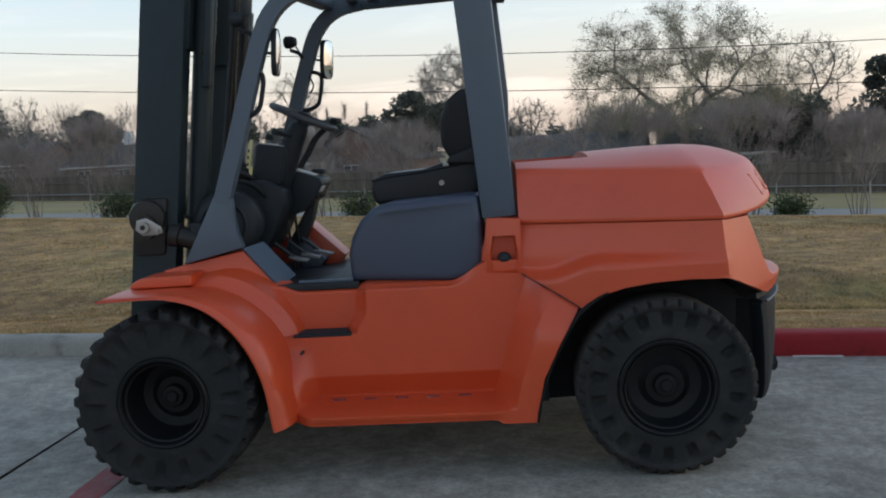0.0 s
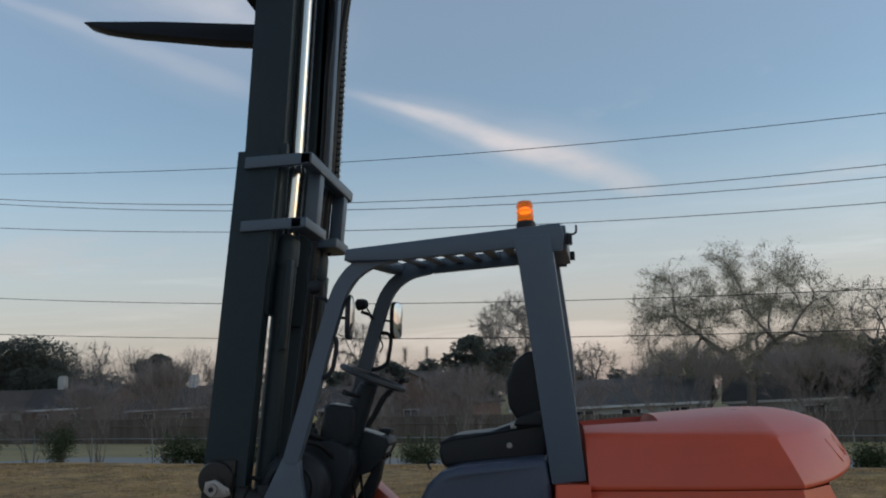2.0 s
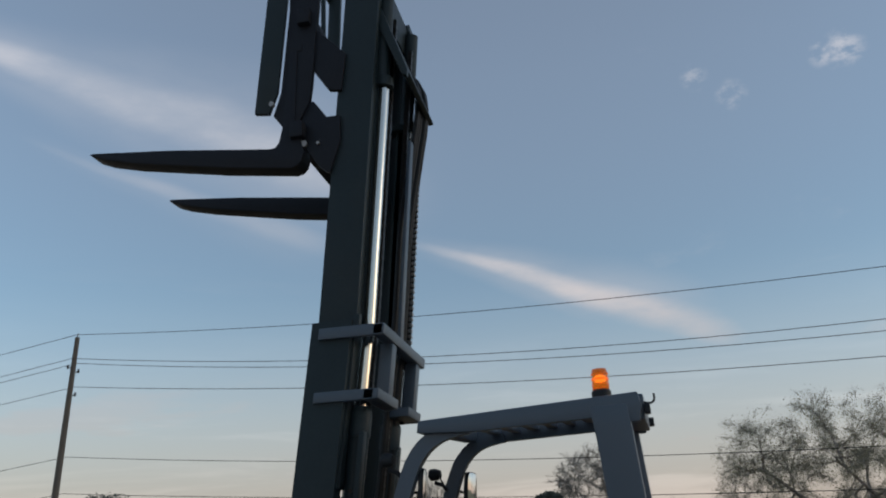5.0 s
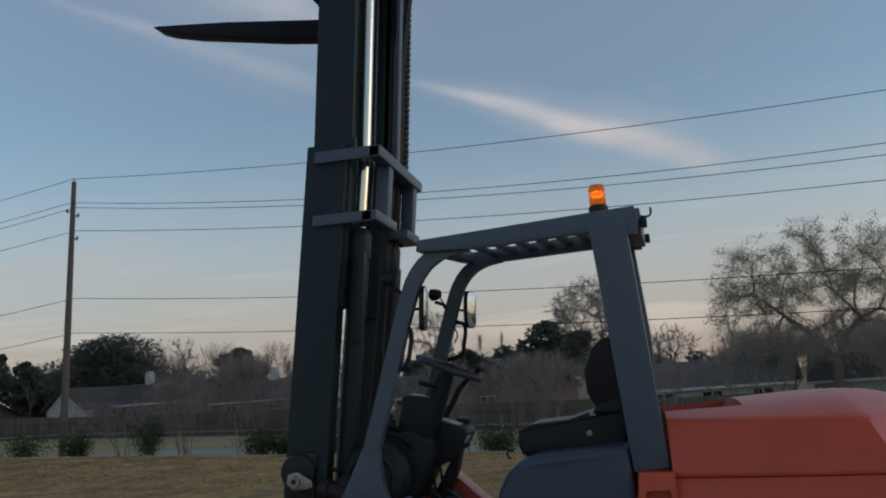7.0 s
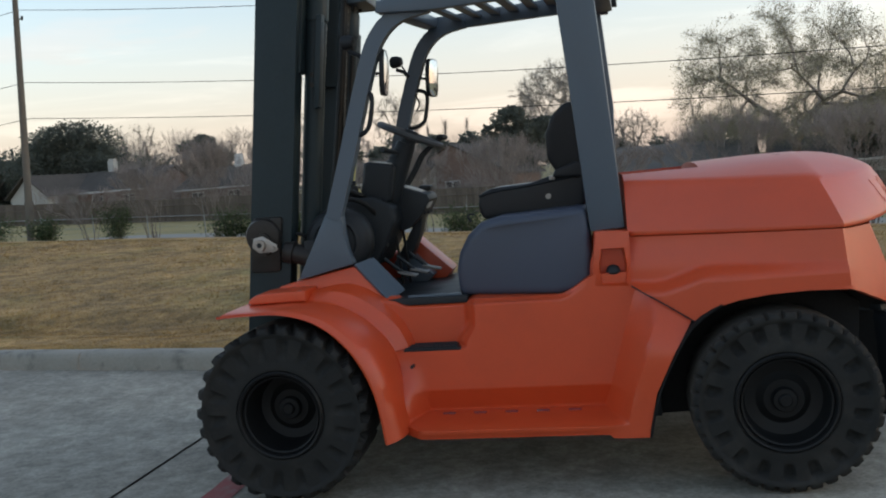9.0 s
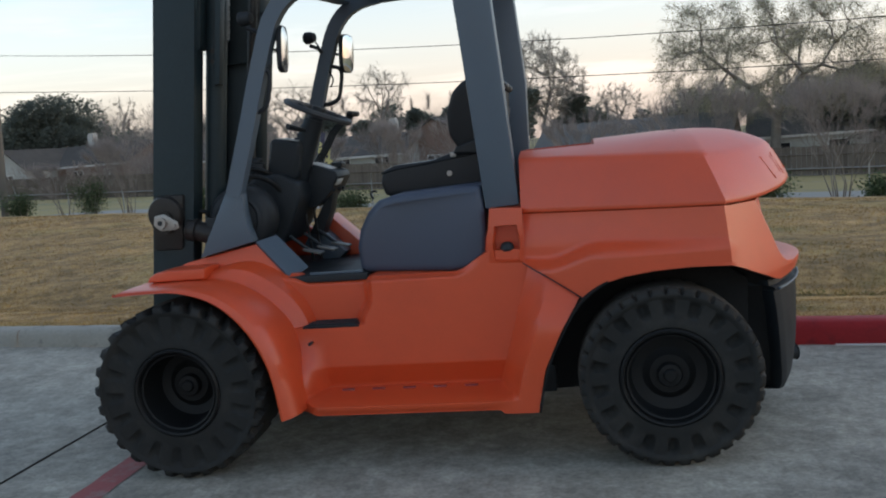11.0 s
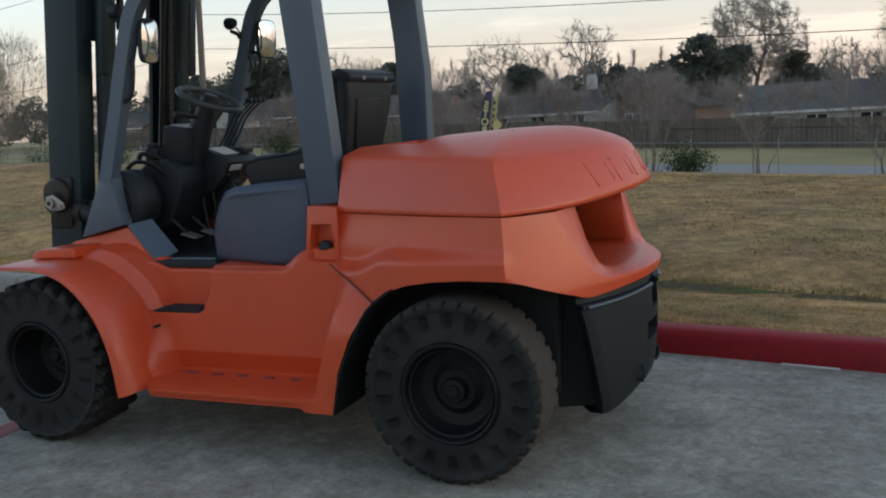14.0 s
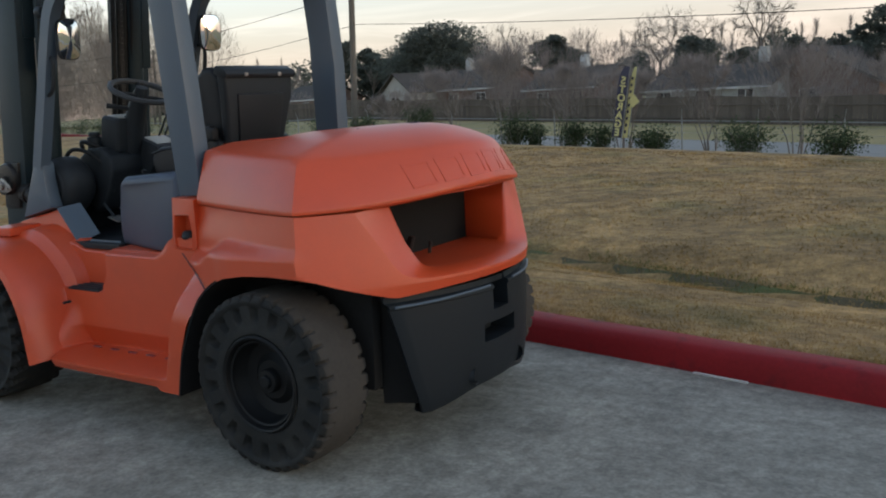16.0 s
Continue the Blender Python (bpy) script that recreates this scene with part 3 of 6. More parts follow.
def twig_cards(r, tips, each, length, wide):
    V, F = [], []
    for p, d in tips:
        for _ in range(each):
            e = (d + Vector((r.uniform(-1, 1), r.uniform(-1, 1), r.uniform(-.6, 1))) * .8).normalized()
            a, b = frame_of(e)
            t = r.uniform(0, math.tau)
            w = (a * math.cos(t) + b * math.sin(t)) * wide
            q = p + d * r.uniform(-.5, .2) * length
            L = length * r.uniform(.5, 1.2)
            k = len(V)
            V += [tuple(q - w), tuple(q + w), tuple(q + e * L)]
            F.append((k, k + 1, k + 2))
    return V, F


def plant(name, wood, crown, u, v, label, category, wood_mat, crown_mat, group="", z=None, turn=0.0, crown_name="crown"):
    p = site(u, v, (ground(u, v) if z is None else z) - .05)
    ob = holder(name, p.x, p.y, p.z, label, category, group)
    for nm, (V, F), mat in (("trunk", wood, wood_mat), (crown_name, crown, crown_mat)):
        if F:
            o = arrays_ob(nm, V, F, mat, nm == "trunk")
            o.parent = ob
    ob.rotation_euler, ob.scale = (0, 0, turn), (.94, .94, .94)
    return ob


def lobes(r, n, rx, rz, z0, count, size, inner=.55, squash=1.0):
    """Leaves of a dense crown, gathered in n rounded clumps."""
    cs = []
    for i in range(n):
        h, t = (i + r.random()) / n, r.uniform(0, math.tau)
        reach = rx * .74 * math.sin(math.pi * (.14 + .80 * h)) ** .8 * r.uniform(.35, 1.0)
        cs.append((Vector((math.cos(t) * reach, math.sin(t) * reach, z0 + rz * (.08 + .80 * h))), rx * r.uniform(.18, .38)))
    cs.append((Vector((0, 0, z0 + rz * .5)), rx * .62))
    V, F = [], []
    for c, rad in cs:
        for _ in range(int(count / (n + 1) * (1 if rad < rx * .5 else 1.8))):
            d = Vector((r.gauss(0, 1), r.gauss(0, 1), r.gauss(0, 1))).normalized()
            q = c + Vector((d.x, d.y, d.z * .80 * squash)) * rad * (inner + (1 - inner) * r.random() ** .5 + max(0, r.gauss(0, .07))) * (1 + .32 * noise.noise(d * 2.3 + c))
            a = Vector((r.uniform(-1, 1), r.uniform(-1, 1), r.uniform(-1, 1))).normalized()
            b = a.cross(Vector((r.uniform(-1, 1), r.uniform(-1, 1), r.uniform(-1, 1)))).normalized()
            s = size * r.uniform(.5, 1.3)
            k = len(V)
            V += [tuple(q - a * s), tuple(q + b * s * .5), tuple(q + a * s), tuple(q - b * s * .5)]
            F.append((k, k + 1, k + 2, k + 3))
    top, side = max(v[2] for v in V), np.percentile([math.hypot(v[0], v[1]) for v in V], 97)
    return [(x * rx / side, y * rx / side, z0 + (z - z0) * rz / (top - z0)) for x, y, z in V], F


def evergreen(name, u, v, height, width, seed, label, bottom=.15, leaves=5200, size=.30, n=16, mat=LEAF, group="dark evergreen trees"):
    r = random.Random(seed)
    segs, _ = grow(r, height * .8, 2, .6, .45, 3)
    crown = lobes(r, n, width / 2, height * (1 - bottom), height * bottom, leaves, size)
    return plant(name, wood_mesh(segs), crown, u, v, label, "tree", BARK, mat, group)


def crepe(name, u, v, height, seed):
    """A many-stemmed bare shrub tree: thin upright stems that fan out into a haze of twigs."""
    r = random.Random(seed)
    segs, tips = [], []
    for k in range(r.randint(6, 9)):
        t = r.uniform(0, math.tau)
        p = Vector((.22 * math.cos(t), .22 * math.sin(t), 0))
        d = Vector((math.cos(t) * .20, math.sin(t) * .20, 1)).normalized()
        rad, L = .028, height * .16
        stack = [(p, d, 0, rad)]
        while stack:
            q, dd, lv, rr = stack.pop()
            d2 = (dd + Vector((r.uniform(-1, 1), r.uniform(-1, 1), .1)) * .14).normalized()
            e = q + d2 * L * r.uniform(.8, 1.15)
            segs.append((q, e, rr, rr * .8, min(6, lv + 2)))
            if lv < 5:
                for _ in range(1 if lv < 1 else 2):
                    dn = (d2 + Vector((r.uniform(-1, 1), r.uniform(-1, 1), .05)) * .36).normalized()
                    stack.append((e, dn, lv + 1, rr * .66))
            else:
                tips.append((e, d2))
            if lv >= 2:
                tips.append((e, d2))
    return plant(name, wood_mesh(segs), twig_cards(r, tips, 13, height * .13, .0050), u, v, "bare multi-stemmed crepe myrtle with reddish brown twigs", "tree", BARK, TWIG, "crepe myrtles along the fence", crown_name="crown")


def shrub(name, u, v, width, height, seed, leaves=900):
    r = random.Random(seed)
    segs = []
    tips = []
    for k in range(16):
        t = r.uniform(0, math.tau)
        e = Vector((math.cos(t) * width * .42 * r.random(), math.sin(t) * width * .32 * r.random(), height * r.uniform(.5, .95)))
        segs.append((Vector((e.x * .25, e.y * .25, 0)), e, .018, .006, 4))
        for f in (.35, .55, .75, .9, 1.0):
            tips.append((e * f, e))
    V, F = leaf_cards(r, tips, leaves * 5 // (2 * len(tips)), .055, width * .105)
    return plant(name, wood_mesh(segs), (V, F), u, v, "dark green oleander-like shrub beside the fence", "shrub", BARK, SHRUB, "shrubs along the fence", crown_name="foliage")


# row along the chain-link fence
for k, (u, w, h) in enumerate([(-26.0, 2.0, 1.2), (-22.4, 2.0, 1.75), (-16.3, 2.4, 1.45), (-15.4, 1.6, 1.0), (-13.6, 2.0, 1.1), (-12.0, 1.6, 1.0), (-9.9, 2.3, .9), (-6.4, 2.5, 1.05), (-3.2, 2.4, 1.05), (5.2, 2.1, 1.25), (-29.5, 3.0, 1.2), (8.6, 2.0, .9), (-34, 3, 1.4)]):
    shrub("shrub", u, 23.6 + .3 * math.sin(k * 2.1), w, h, 50 + k, 1100 if w > 1.9 else 750)
for k, (u, h) in enumerate([(-20.9, 3.6), (-17.6, 4.4), (-11.6, 3.3), (-14.2, 3.4), (-8.0, 3.7), (-4.9, 3.9), (-.9, 3.6), (3.0, 4.2), (7.6, 4.4), (-24.4, 2.6), (11.0, 3.6)]):
    crepe("crepe_myrtle", u, 24.5 + .3 * math.sin(k * 1.7), h, 80 + k)

# tall trees behind the houses
evergreen("evergreen_tree", -69, 76, 11.6, 16.5, 11, "huge dense dark live oak behind the houses", .06, 60000, .17, 40)
evergreen("evergreen_tree", -82, 80, 8.4, 12, 12, "dark evergreen tree beside a larger one", .1, 16000, .19)
evergreen("evergreen_tree", -51.3, 76, 8.6, 5.8, 13, "dark rounded pine above bare woods", .3, 12000, .17, 12)
evergreen("evergreen_tree", -14.4, 75, 9.3, 7.6, 14, "dark evergreen oak standing before a bare tree", .12, 14000, .17, 14)
evergreen("evergreen_tree", -25.2, 80, 7.2, 5.2, 15, "small dark pine in the far treeline", .12, 9000, .17, 20)
evergreen("evergreen_tree", -21.6, 80, 7.0, 5.2, 16, "small dark pine in the far treeline", .12, 9000, .17, 20)
evergreen("evergreen_tree", -8.6, 84, 7.6, 6.4, 17, "dark evergreen tree in the far treeline", .10, 10000, .17, 20)
evergreen("evergreen_tree", 1.5, 82, 5.8, 10, 18, "low dark wood behind a long house", .1, 13000, .18, 12)
evergreen("evergreen_tree", 15.5, 62, 7.6, 9.0, 19, "dense dark tree behind a grey roof", .15, 15000, .17, 14)
evergreen("evergreen_tree", 27.0, 70, 11.0, 6.0, 20, "tall dark pine beside the road", .25, 11000, .18, 12)
evergreen("evergreen_tree", -92, 78, 11, 7, 21, "dark pine far along the road", .3, 8000, .20, 10)
evergreen("evergreen_tree", -84, 76, 9.4, 5, 22, "dark pine far along the road", .3, 6500, .20, 10)
evergreen("evergreen_tree", -38.5, 84, 8.0, 6.5, 23, "dark evergreen tree in the far treeline", .1, 10000, .18, 20)


def dome_points(r, n, rx, z0, z1, low=.25, hollow=.35):
    """Places for the ends of branches, spread through an uneven dome."""
    out, zc = [], z0 + (z1 - z0) * low
    while len(out) < n:
        d = Vector((r.gauss(0, 1), r.gauss(0, 1), r.gauss(.25, 1))).normalized()
        q = hollow + (1 - hollow) * r.random() ** .6
        lump = 1 + .30 * noise.noise(d * 2.1 + Vector((rx, z1, 0)))
        h = (z1 - zc) if d.z > 0 else (zc - z0)
        out.append(Vector((d.x * rx * q * lump, d.y * rx * q * lump, zc + d.z * h * q * (lump * .35 + .65))))
    return out


def branch_out(r, base, targets, rad, bend=.12):
    """Limbs that fork again and again until each one reaches its own place in the crown."""
    segs, tips = [], []
    stack = [(base, targets, rad, 1, Vector((0, 0, 1)))]
    while stack:
        p, ts, rr, lv, d0 = stack.pop()
        c = sum(ts, Vector()) / len(ts)
        if len(ts) == 1:
            m = p.lerp(c, .5) + Vector((r.uniform(-1, 1), r.uniform(-1, 1), r.uniform(-.5, 1))) * (c - p).length * bend
            segs.extend([(p, m, rr, rr * .7, 5), (m, c, rr * .7, rr * .35, 5)])
            tips.append((c, (c - m).normalized() if (c - m).length else d0))
            continue
        reach = .30 if lv < 3 else .42
        q = p.lerp(c, reach) + d0 * (c - p).length * .10 + Vector((r.uniform(-1, 1), r.uniform(-1, 1), r.uniform(-1, 1))) * (c - p).length * bend * .6
        segs.append((p, q, rr, rr * .82, min(lv, 5)))
        if lv >= 5:
            tips.append((q, (q - p).normalized()))
        pts = np.array([tuple(t) for t in ts]) - np.array(tuple(q))
        pts = pts / (np.linalg.norm(pts, axis=1, keepdims=True) + 1e-6)
        axis = np.linalg.svd(pts - pts.mean(0))[2][0]
        order = np.argsort(pts @ axis)
        cut = max(1, min(len(ts) - 1, int(len(ts) * r.uniform(.36, .64))))
        d1 = (q - p).normalized()
        for part_ in (order[:cut], order[cut:]):
            k = max(.008, rr * .93 * (len(part_) / len(ts)) ** .38)
            stack.append((q, [ts[i] for i in part_], k, lv + 1, d1))
    return segs, tips


def crown_tree(name, u, v, height, rx, z0, seed, label, n=260, leaves=0, leaf=.10, twigs=6, trunk=1.3, thick_=.30, mat=GREYTWIG, low=.3, group="bare winter trees", twig_len=.8):
    r = random.Random(seed)
    base = Vector((0, 0, trunk))
    segs, tips = branch_out(r, base, dome_points(r, n, rx, z0, height, low), thick_)
    segs.append((Vector((0, 0, -.1)), base, thick_ * 1.25, thick_, 0))
    ob = plant(name, wood_mesh(segs), twig_cards(r, tips, twigs, twig_len, .015), u, v, label, "tree", BARK, mat, group)
    if leaves:
        o = arrays_ob("leaf_cover", *leaf_cards(r, tips, leaves, leaf, .30), OAKLEAF)
        o.parent = ob
    return ob


crown_tree("winter_oak", 8.7, 59, 14.5, 9.0, 3.6, 43, "wide-spreading oak with thin brown-green winter leaves", 1000, 70, .055, 6, 1.4, .40, low=.26, group="", twig_len=.6)
crown_tree("bare_tree", -12.1, 82, 14.1, 5.2, 4.6, 31, "tall bare pecan with a fan of fine branches", 1000, 0, 0, 11, 2.6, .26, low=.36)
crown_tree("bare_tree", 19.2, 64, 11.6, 3.6, 5.0, 35, "bare tree with fine upright branches", 240, 0, 0, 5, 3.0, .20, low=.5)
crown_tree("bare_tree", -30.8, 84, 12.2, 3.6, 5.0, 32, "bare tree with pale fine branches", 240, 0, 0, 6, 3.0, .22, low=.5)
crown_tree("bare_tree", -40.5, 86, 10.8, 5.0, 4.0, 33, "bare spreading tree in the treeline", 260, 0, 0, 6, 2.5, .22, low=.4)
crown_tree("bare_tree", -46.0, 90, 11.4, 5.0, 4.0, 34, "bare spreading tree in the treeline", 260, 0, 0, 6, 2.5, .22, low=.4)
crown_tree("bare_tree", -72, 90, 12.0, 4.5, 4.0, 36, "bare tree behind a dark live oak", 240, 0, 0, 6, 2.5, .22, low=.4)
crown_tree("bare_tree", -4.5, 88, 8.8, 3.2, 4.0, 37, "small bare tree in the treeline", 160, 0, 0, 6, 2.5, .18, low=.5)


# the far woods, one band of bare crowns and dark firs
def far_woods():
    r = random.Random(77)
    V, F, V2, F2 = [], [], [], []
    for i in range(230):
        u = r.uniform(-190, 75)
        v = r.uniform(88, 150)
        h = r.uniform(5.0, 8.6) * (v / 95) ** .5 * (1.25 if u < -95 else 1)
        base = site(u, v, ground(u, v))
        if r.random() < .36:
            a, b = lobes(r, 9, h * .42, h * .86, h * .08, 700, .36)
            k = len(V2)
            V2 += [(x + base.x, y + base.y, z + base.z) for x, y, z in a]
            F2 += [tuple(q + k for q in f) for f in b]
        else:
            for _ in range(520):
                t, q = r.uniform(0, math.tau), r.random() ** .5
                z = r.uniform(.18, 1) * h
                rad = h * .46 * math.sin(min(1, z / h * .9 + .25) * math.pi) ** .6 * q
                p = base + Vector((rad * math.cos(t), rad * math.sin(t), z))
                d = Vector((math.cos(t) * .5 * q, math.sin(t) * .5 * q, r.uniform(.4, 1.1)))
                L = r.uniform(.6, 1.5)
                w = Vector((r.uniform(-1, 1), r.uniform(-1, 1), 0)).normalized() * r.uniform(.012, .03)
                k = len(V)
                e = p + d * L
                V += [tuple(p - w), tuple(p + w), tuple(e)]
                F.append((k, k + 1, k + 2))
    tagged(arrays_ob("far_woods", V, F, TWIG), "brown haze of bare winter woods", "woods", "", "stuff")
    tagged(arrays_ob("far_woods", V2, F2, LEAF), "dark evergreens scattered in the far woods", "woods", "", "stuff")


far_woods()


# bare thickets: rounded hazes of fine brown twigs behind the fence and among the houses
def thicket(name, crowns, seed, label, material, grain=1.0):
    r = random.Random(seed)
    V, F = [], []
    for u, v, h, wide, count in crowns:
        base = site(u, v, ground(u, v))
        for _ in range(count):
            t, q = r.uniform(0, math.tau), r.random() ** .45
            s = r.random() ** .8
            rad = wide / 2 * (.35 + .65 * math.sin(math.pi * min(1, .15 + .8 * s))) * q * r.uniform(.8, 1.15)
            z = h * (.06 + .94 * s) * r.uniform(.9, 1.04)
            p = base + Vector((rad * math.cos(t), rad * math.sin(t), z))
            L = r.uniform(.4, 1.0) * grain
            w = Vector((r.uniform(-1, 1), r.uniform(-1, 1), 0)).normalized() * r.uniform(.008, .020) * grain
            e = p + Vector((math.cos(t) * .4 * q, math.sin(t) * .4 * q, r.uniform(.3, 1))) * L
            k = len(V)
            V += [tuple(p - w), tuple(p + w), tuple(e)]
            F.append((k, k + 1, k + 2))
    tagged(arrays_ob(name, V, F, material), label, "thicket", "", "stuff")


rt = random.Random(78)
low = [(rt.uniform(-75, 28), rt.uniform(54, 60), rt.uniform(1.8, 3.2), rt.uniform(2.5, 5), 600) for _ in range(34)]
tall = [(-48.5, 60, 6.8, 5, 2600), (-45, 62, 7.4, 6, 3200), (-38, 61, 7.2, 5, 2800), (-34, 60, 6.0, 5, 2200), (-29.5, 60, 5.2, 4, 1500), (-14, 59, 4.6, 4, 1500), (-10.6, 60, 4.4, 4, 1000)]
low = [c for c in low if not -9 < c[0] < 14 and not -69 < c[0] < -56]
thicket("thicket", low + tall, 78, "bare brown thicket behind the wooden fence", HOLLOW)
thicket("thicket", [(15.2, 66, 7.6, 5.0, 4200), (18.4, 62, 5.4, 5, 4200), (21.5, 60, 5.2, 5, 3600), (25, 60, 5.4, 6, 3600)], 79, "dense brown leafless trees beside a pale house", HOLLOW)
rt = random.Random(80)
grove = [(rt.uniform(-215, -118), rt.uniform(58, 80), rt.uniform(15, 19.5), rt.uniform(9, 14), 7000) for _ in range(26)]
thicket("thicket", [(u, v, h * smoothstep(-108, -140, u) * .45 + h * .55, w, n) for u, v, h, w, n in grove], 81, "tall brown grove far along the road", BARK, 1.8)


# ---- fences, poles, wires ----
def chain_fence():
    ob = holder("chain_link_fence", *site(-60, 26, 0), "low chain-link fence of thin galvanised posts and rails", "fence", "", "")
    inv = ob.matrix_world.inverted()
    rail = [site(u, 26, ground(u, 26) + 1.22) for u in steps(-60, 30, 60)]
    o = part("top_rail", tube(rail, .022, 6), GALV, ob)
    o.matrix_parent_inverse = inv
    wires = bmesh.new()
    for h in (.15, .45, .75, 1.0):
        wires = merge(wires, tube([site(u, 26, ground(u, 26) + h) for u in steps(-60, 30, 40)], .004, 3))
    o = part("wire_mesh", wires, GALV, ob)
    o.matrix_parent_inverse = inv
    u, me = -59.5, None
    while u < 30:
        p = site(u, 26, ground(u, 26))
        if me is None:
            q = part("post", merge(tube([(0, 0, -.2), (0, 0, 1.26)], .028, 6), tube([(0, 0, 1.26), (.10, -.28, 1.58)], .014, 5)), GALV, ob)
            me = q.data
        else:
            q = new("post", me)
            q.parent = ob
        q.matrix_parent_inverse = inv
        q.location = p
        u += 3.1


def wood_fence():
    ob = holder("wooden_fence", *site(-70, 52, 0), "tall weathered brown board fence along the back lawns", "fence")
    inv = ob.matrix_world.inverted()
    r = random.Random(5)
    V, F = [], []
    u = -75.0
    while u < 34:
        z = ground(u, 52)
        h = 1.93 + r.uniform(-.03, .03) + .05 * math.sin(u * .5)
        a, b = u, u + .28
        k = len(V)
        for x in (a, b):
            for y in (51.99, 52.03):
                for zz in (z - .1, z + h):
                    V.append(tuple(site(x, y, zz)))
        F += [(k, k + 1, k + 5, k + 4), (k + 2, k + 6, k + 7, k + 3), (k, k + 2, k + 3, k + 1), (k + 4, k + 5, k + 7, k + 6), (k + 1, k + 3, k + 7, k + 5)]
        u += .30
    o = tagged(arrays_ob("board_run", V, F, WOODFENCE), "", "", "", "stuff")
    o.parent, o.matrix_parent_inverse = ob, inv
    for h in (.4, 1.35):
        o = part("rail", tube([site(u, 51.95, ground(u, 52) + h) for u in steps(-75, 34, 30)], .04, 4), WOODFENCE, ob)
        o.matrix_parent_inverse = inv


chain_fence()
wood_fence()


def utility_pole():
    p = site(-27.3, 24, ground(-27.3, 24))
    ob = holder("utility_pole", p.x, p.y, p.z, "tall weathered wooden utility pole with insulators", "pole")
    h = 12.08 - p.z
    part("post", tube([(0, 0, -.3), (0, 0, h * .5), (0, 0, h)], [.17, .145, .105], 12), POLEWOOD, ob)
    part("cap_pin", tube([(0, 0, h), (0, 0, h + .18)], .03, 6), GALV, ob)
    for z, s in ((10.76, -1), (10.53, 1), (9.5, 1)):
        arm = part("bracket", tube([(0, 0, z - p.z - .12), (s * .28, 0, z - p.z)], .03, 6), GALV, ob)
        part("insulator", moved(lathe([(0, -.10), (.05, -.08), (.03, -.04), (.06, 0), (.03, .04), (.05, .08), (0, .10)], n=10), pose(s * .32, 0, z - p.z, 90)), BLACKP, arm)
    ob.rotation_euler = (0, .066, -SKEW)


utility_pole()
# heights of each cable at u = -26.5, -7.4 and 9
CABLES = [(12.97, 11.15, 10.45), (11.78, 9.40, 8.62), (11.60, 9.17, 8.28), (10.47, 8.33, 7.42), (7.20, 5.38, 4.50), (5.57, 4.02, 3.16)]
for k, hs in enumerate(CABLES):
    c = np.polyfit((-26.5, -7.4, 9.0), hs, 2)
    off = -.3 if k == 1 else .3 if k in (2, 3) else 0
    pts = [site(u, 24 + off * .5, float(np.polyval(c, u))) for u in steps(-26.5, 34, 30)]
    left = [site(-26.5 - d, 24 + off * .5, hs[0] - 1.3 * (1 - (1 - d / 30) ** 2)) for d in steps(60, 0, 16)[:-1]]
    thing("overhead_cable", tube(left + pts, .0135 if k < 4 else .0125, 5), WIREM, "thin black overhead cable strung from the pole", "cable", "overhead cables")


def far_pole(u, v, h):
    p = site(u, v, ground(u, v))
    ob = holder("utility_pole", p.x, p.y, p.z, "distant utility pole with short crossarms", "pole", "distant utility poles")
    part("post", tube([(0, 0, -.3), (0, 0, h)], [.22, .15], 8), POLEWOOD, ob)
    for z in (h - .6, h - 1.8):
        part("crossarm", box(-1.0, 1.0, -.06, .06, z, z + .12), POLEWOOD, ob)
    return ob


for u_, v_, h_ in ((-109.4, 60, 15.0), (-115.7, 62, 13.1), (-121.8, 64, 11.2), (-127.2, 66, 10.6)):
    far_pole(u_, v_, h_)


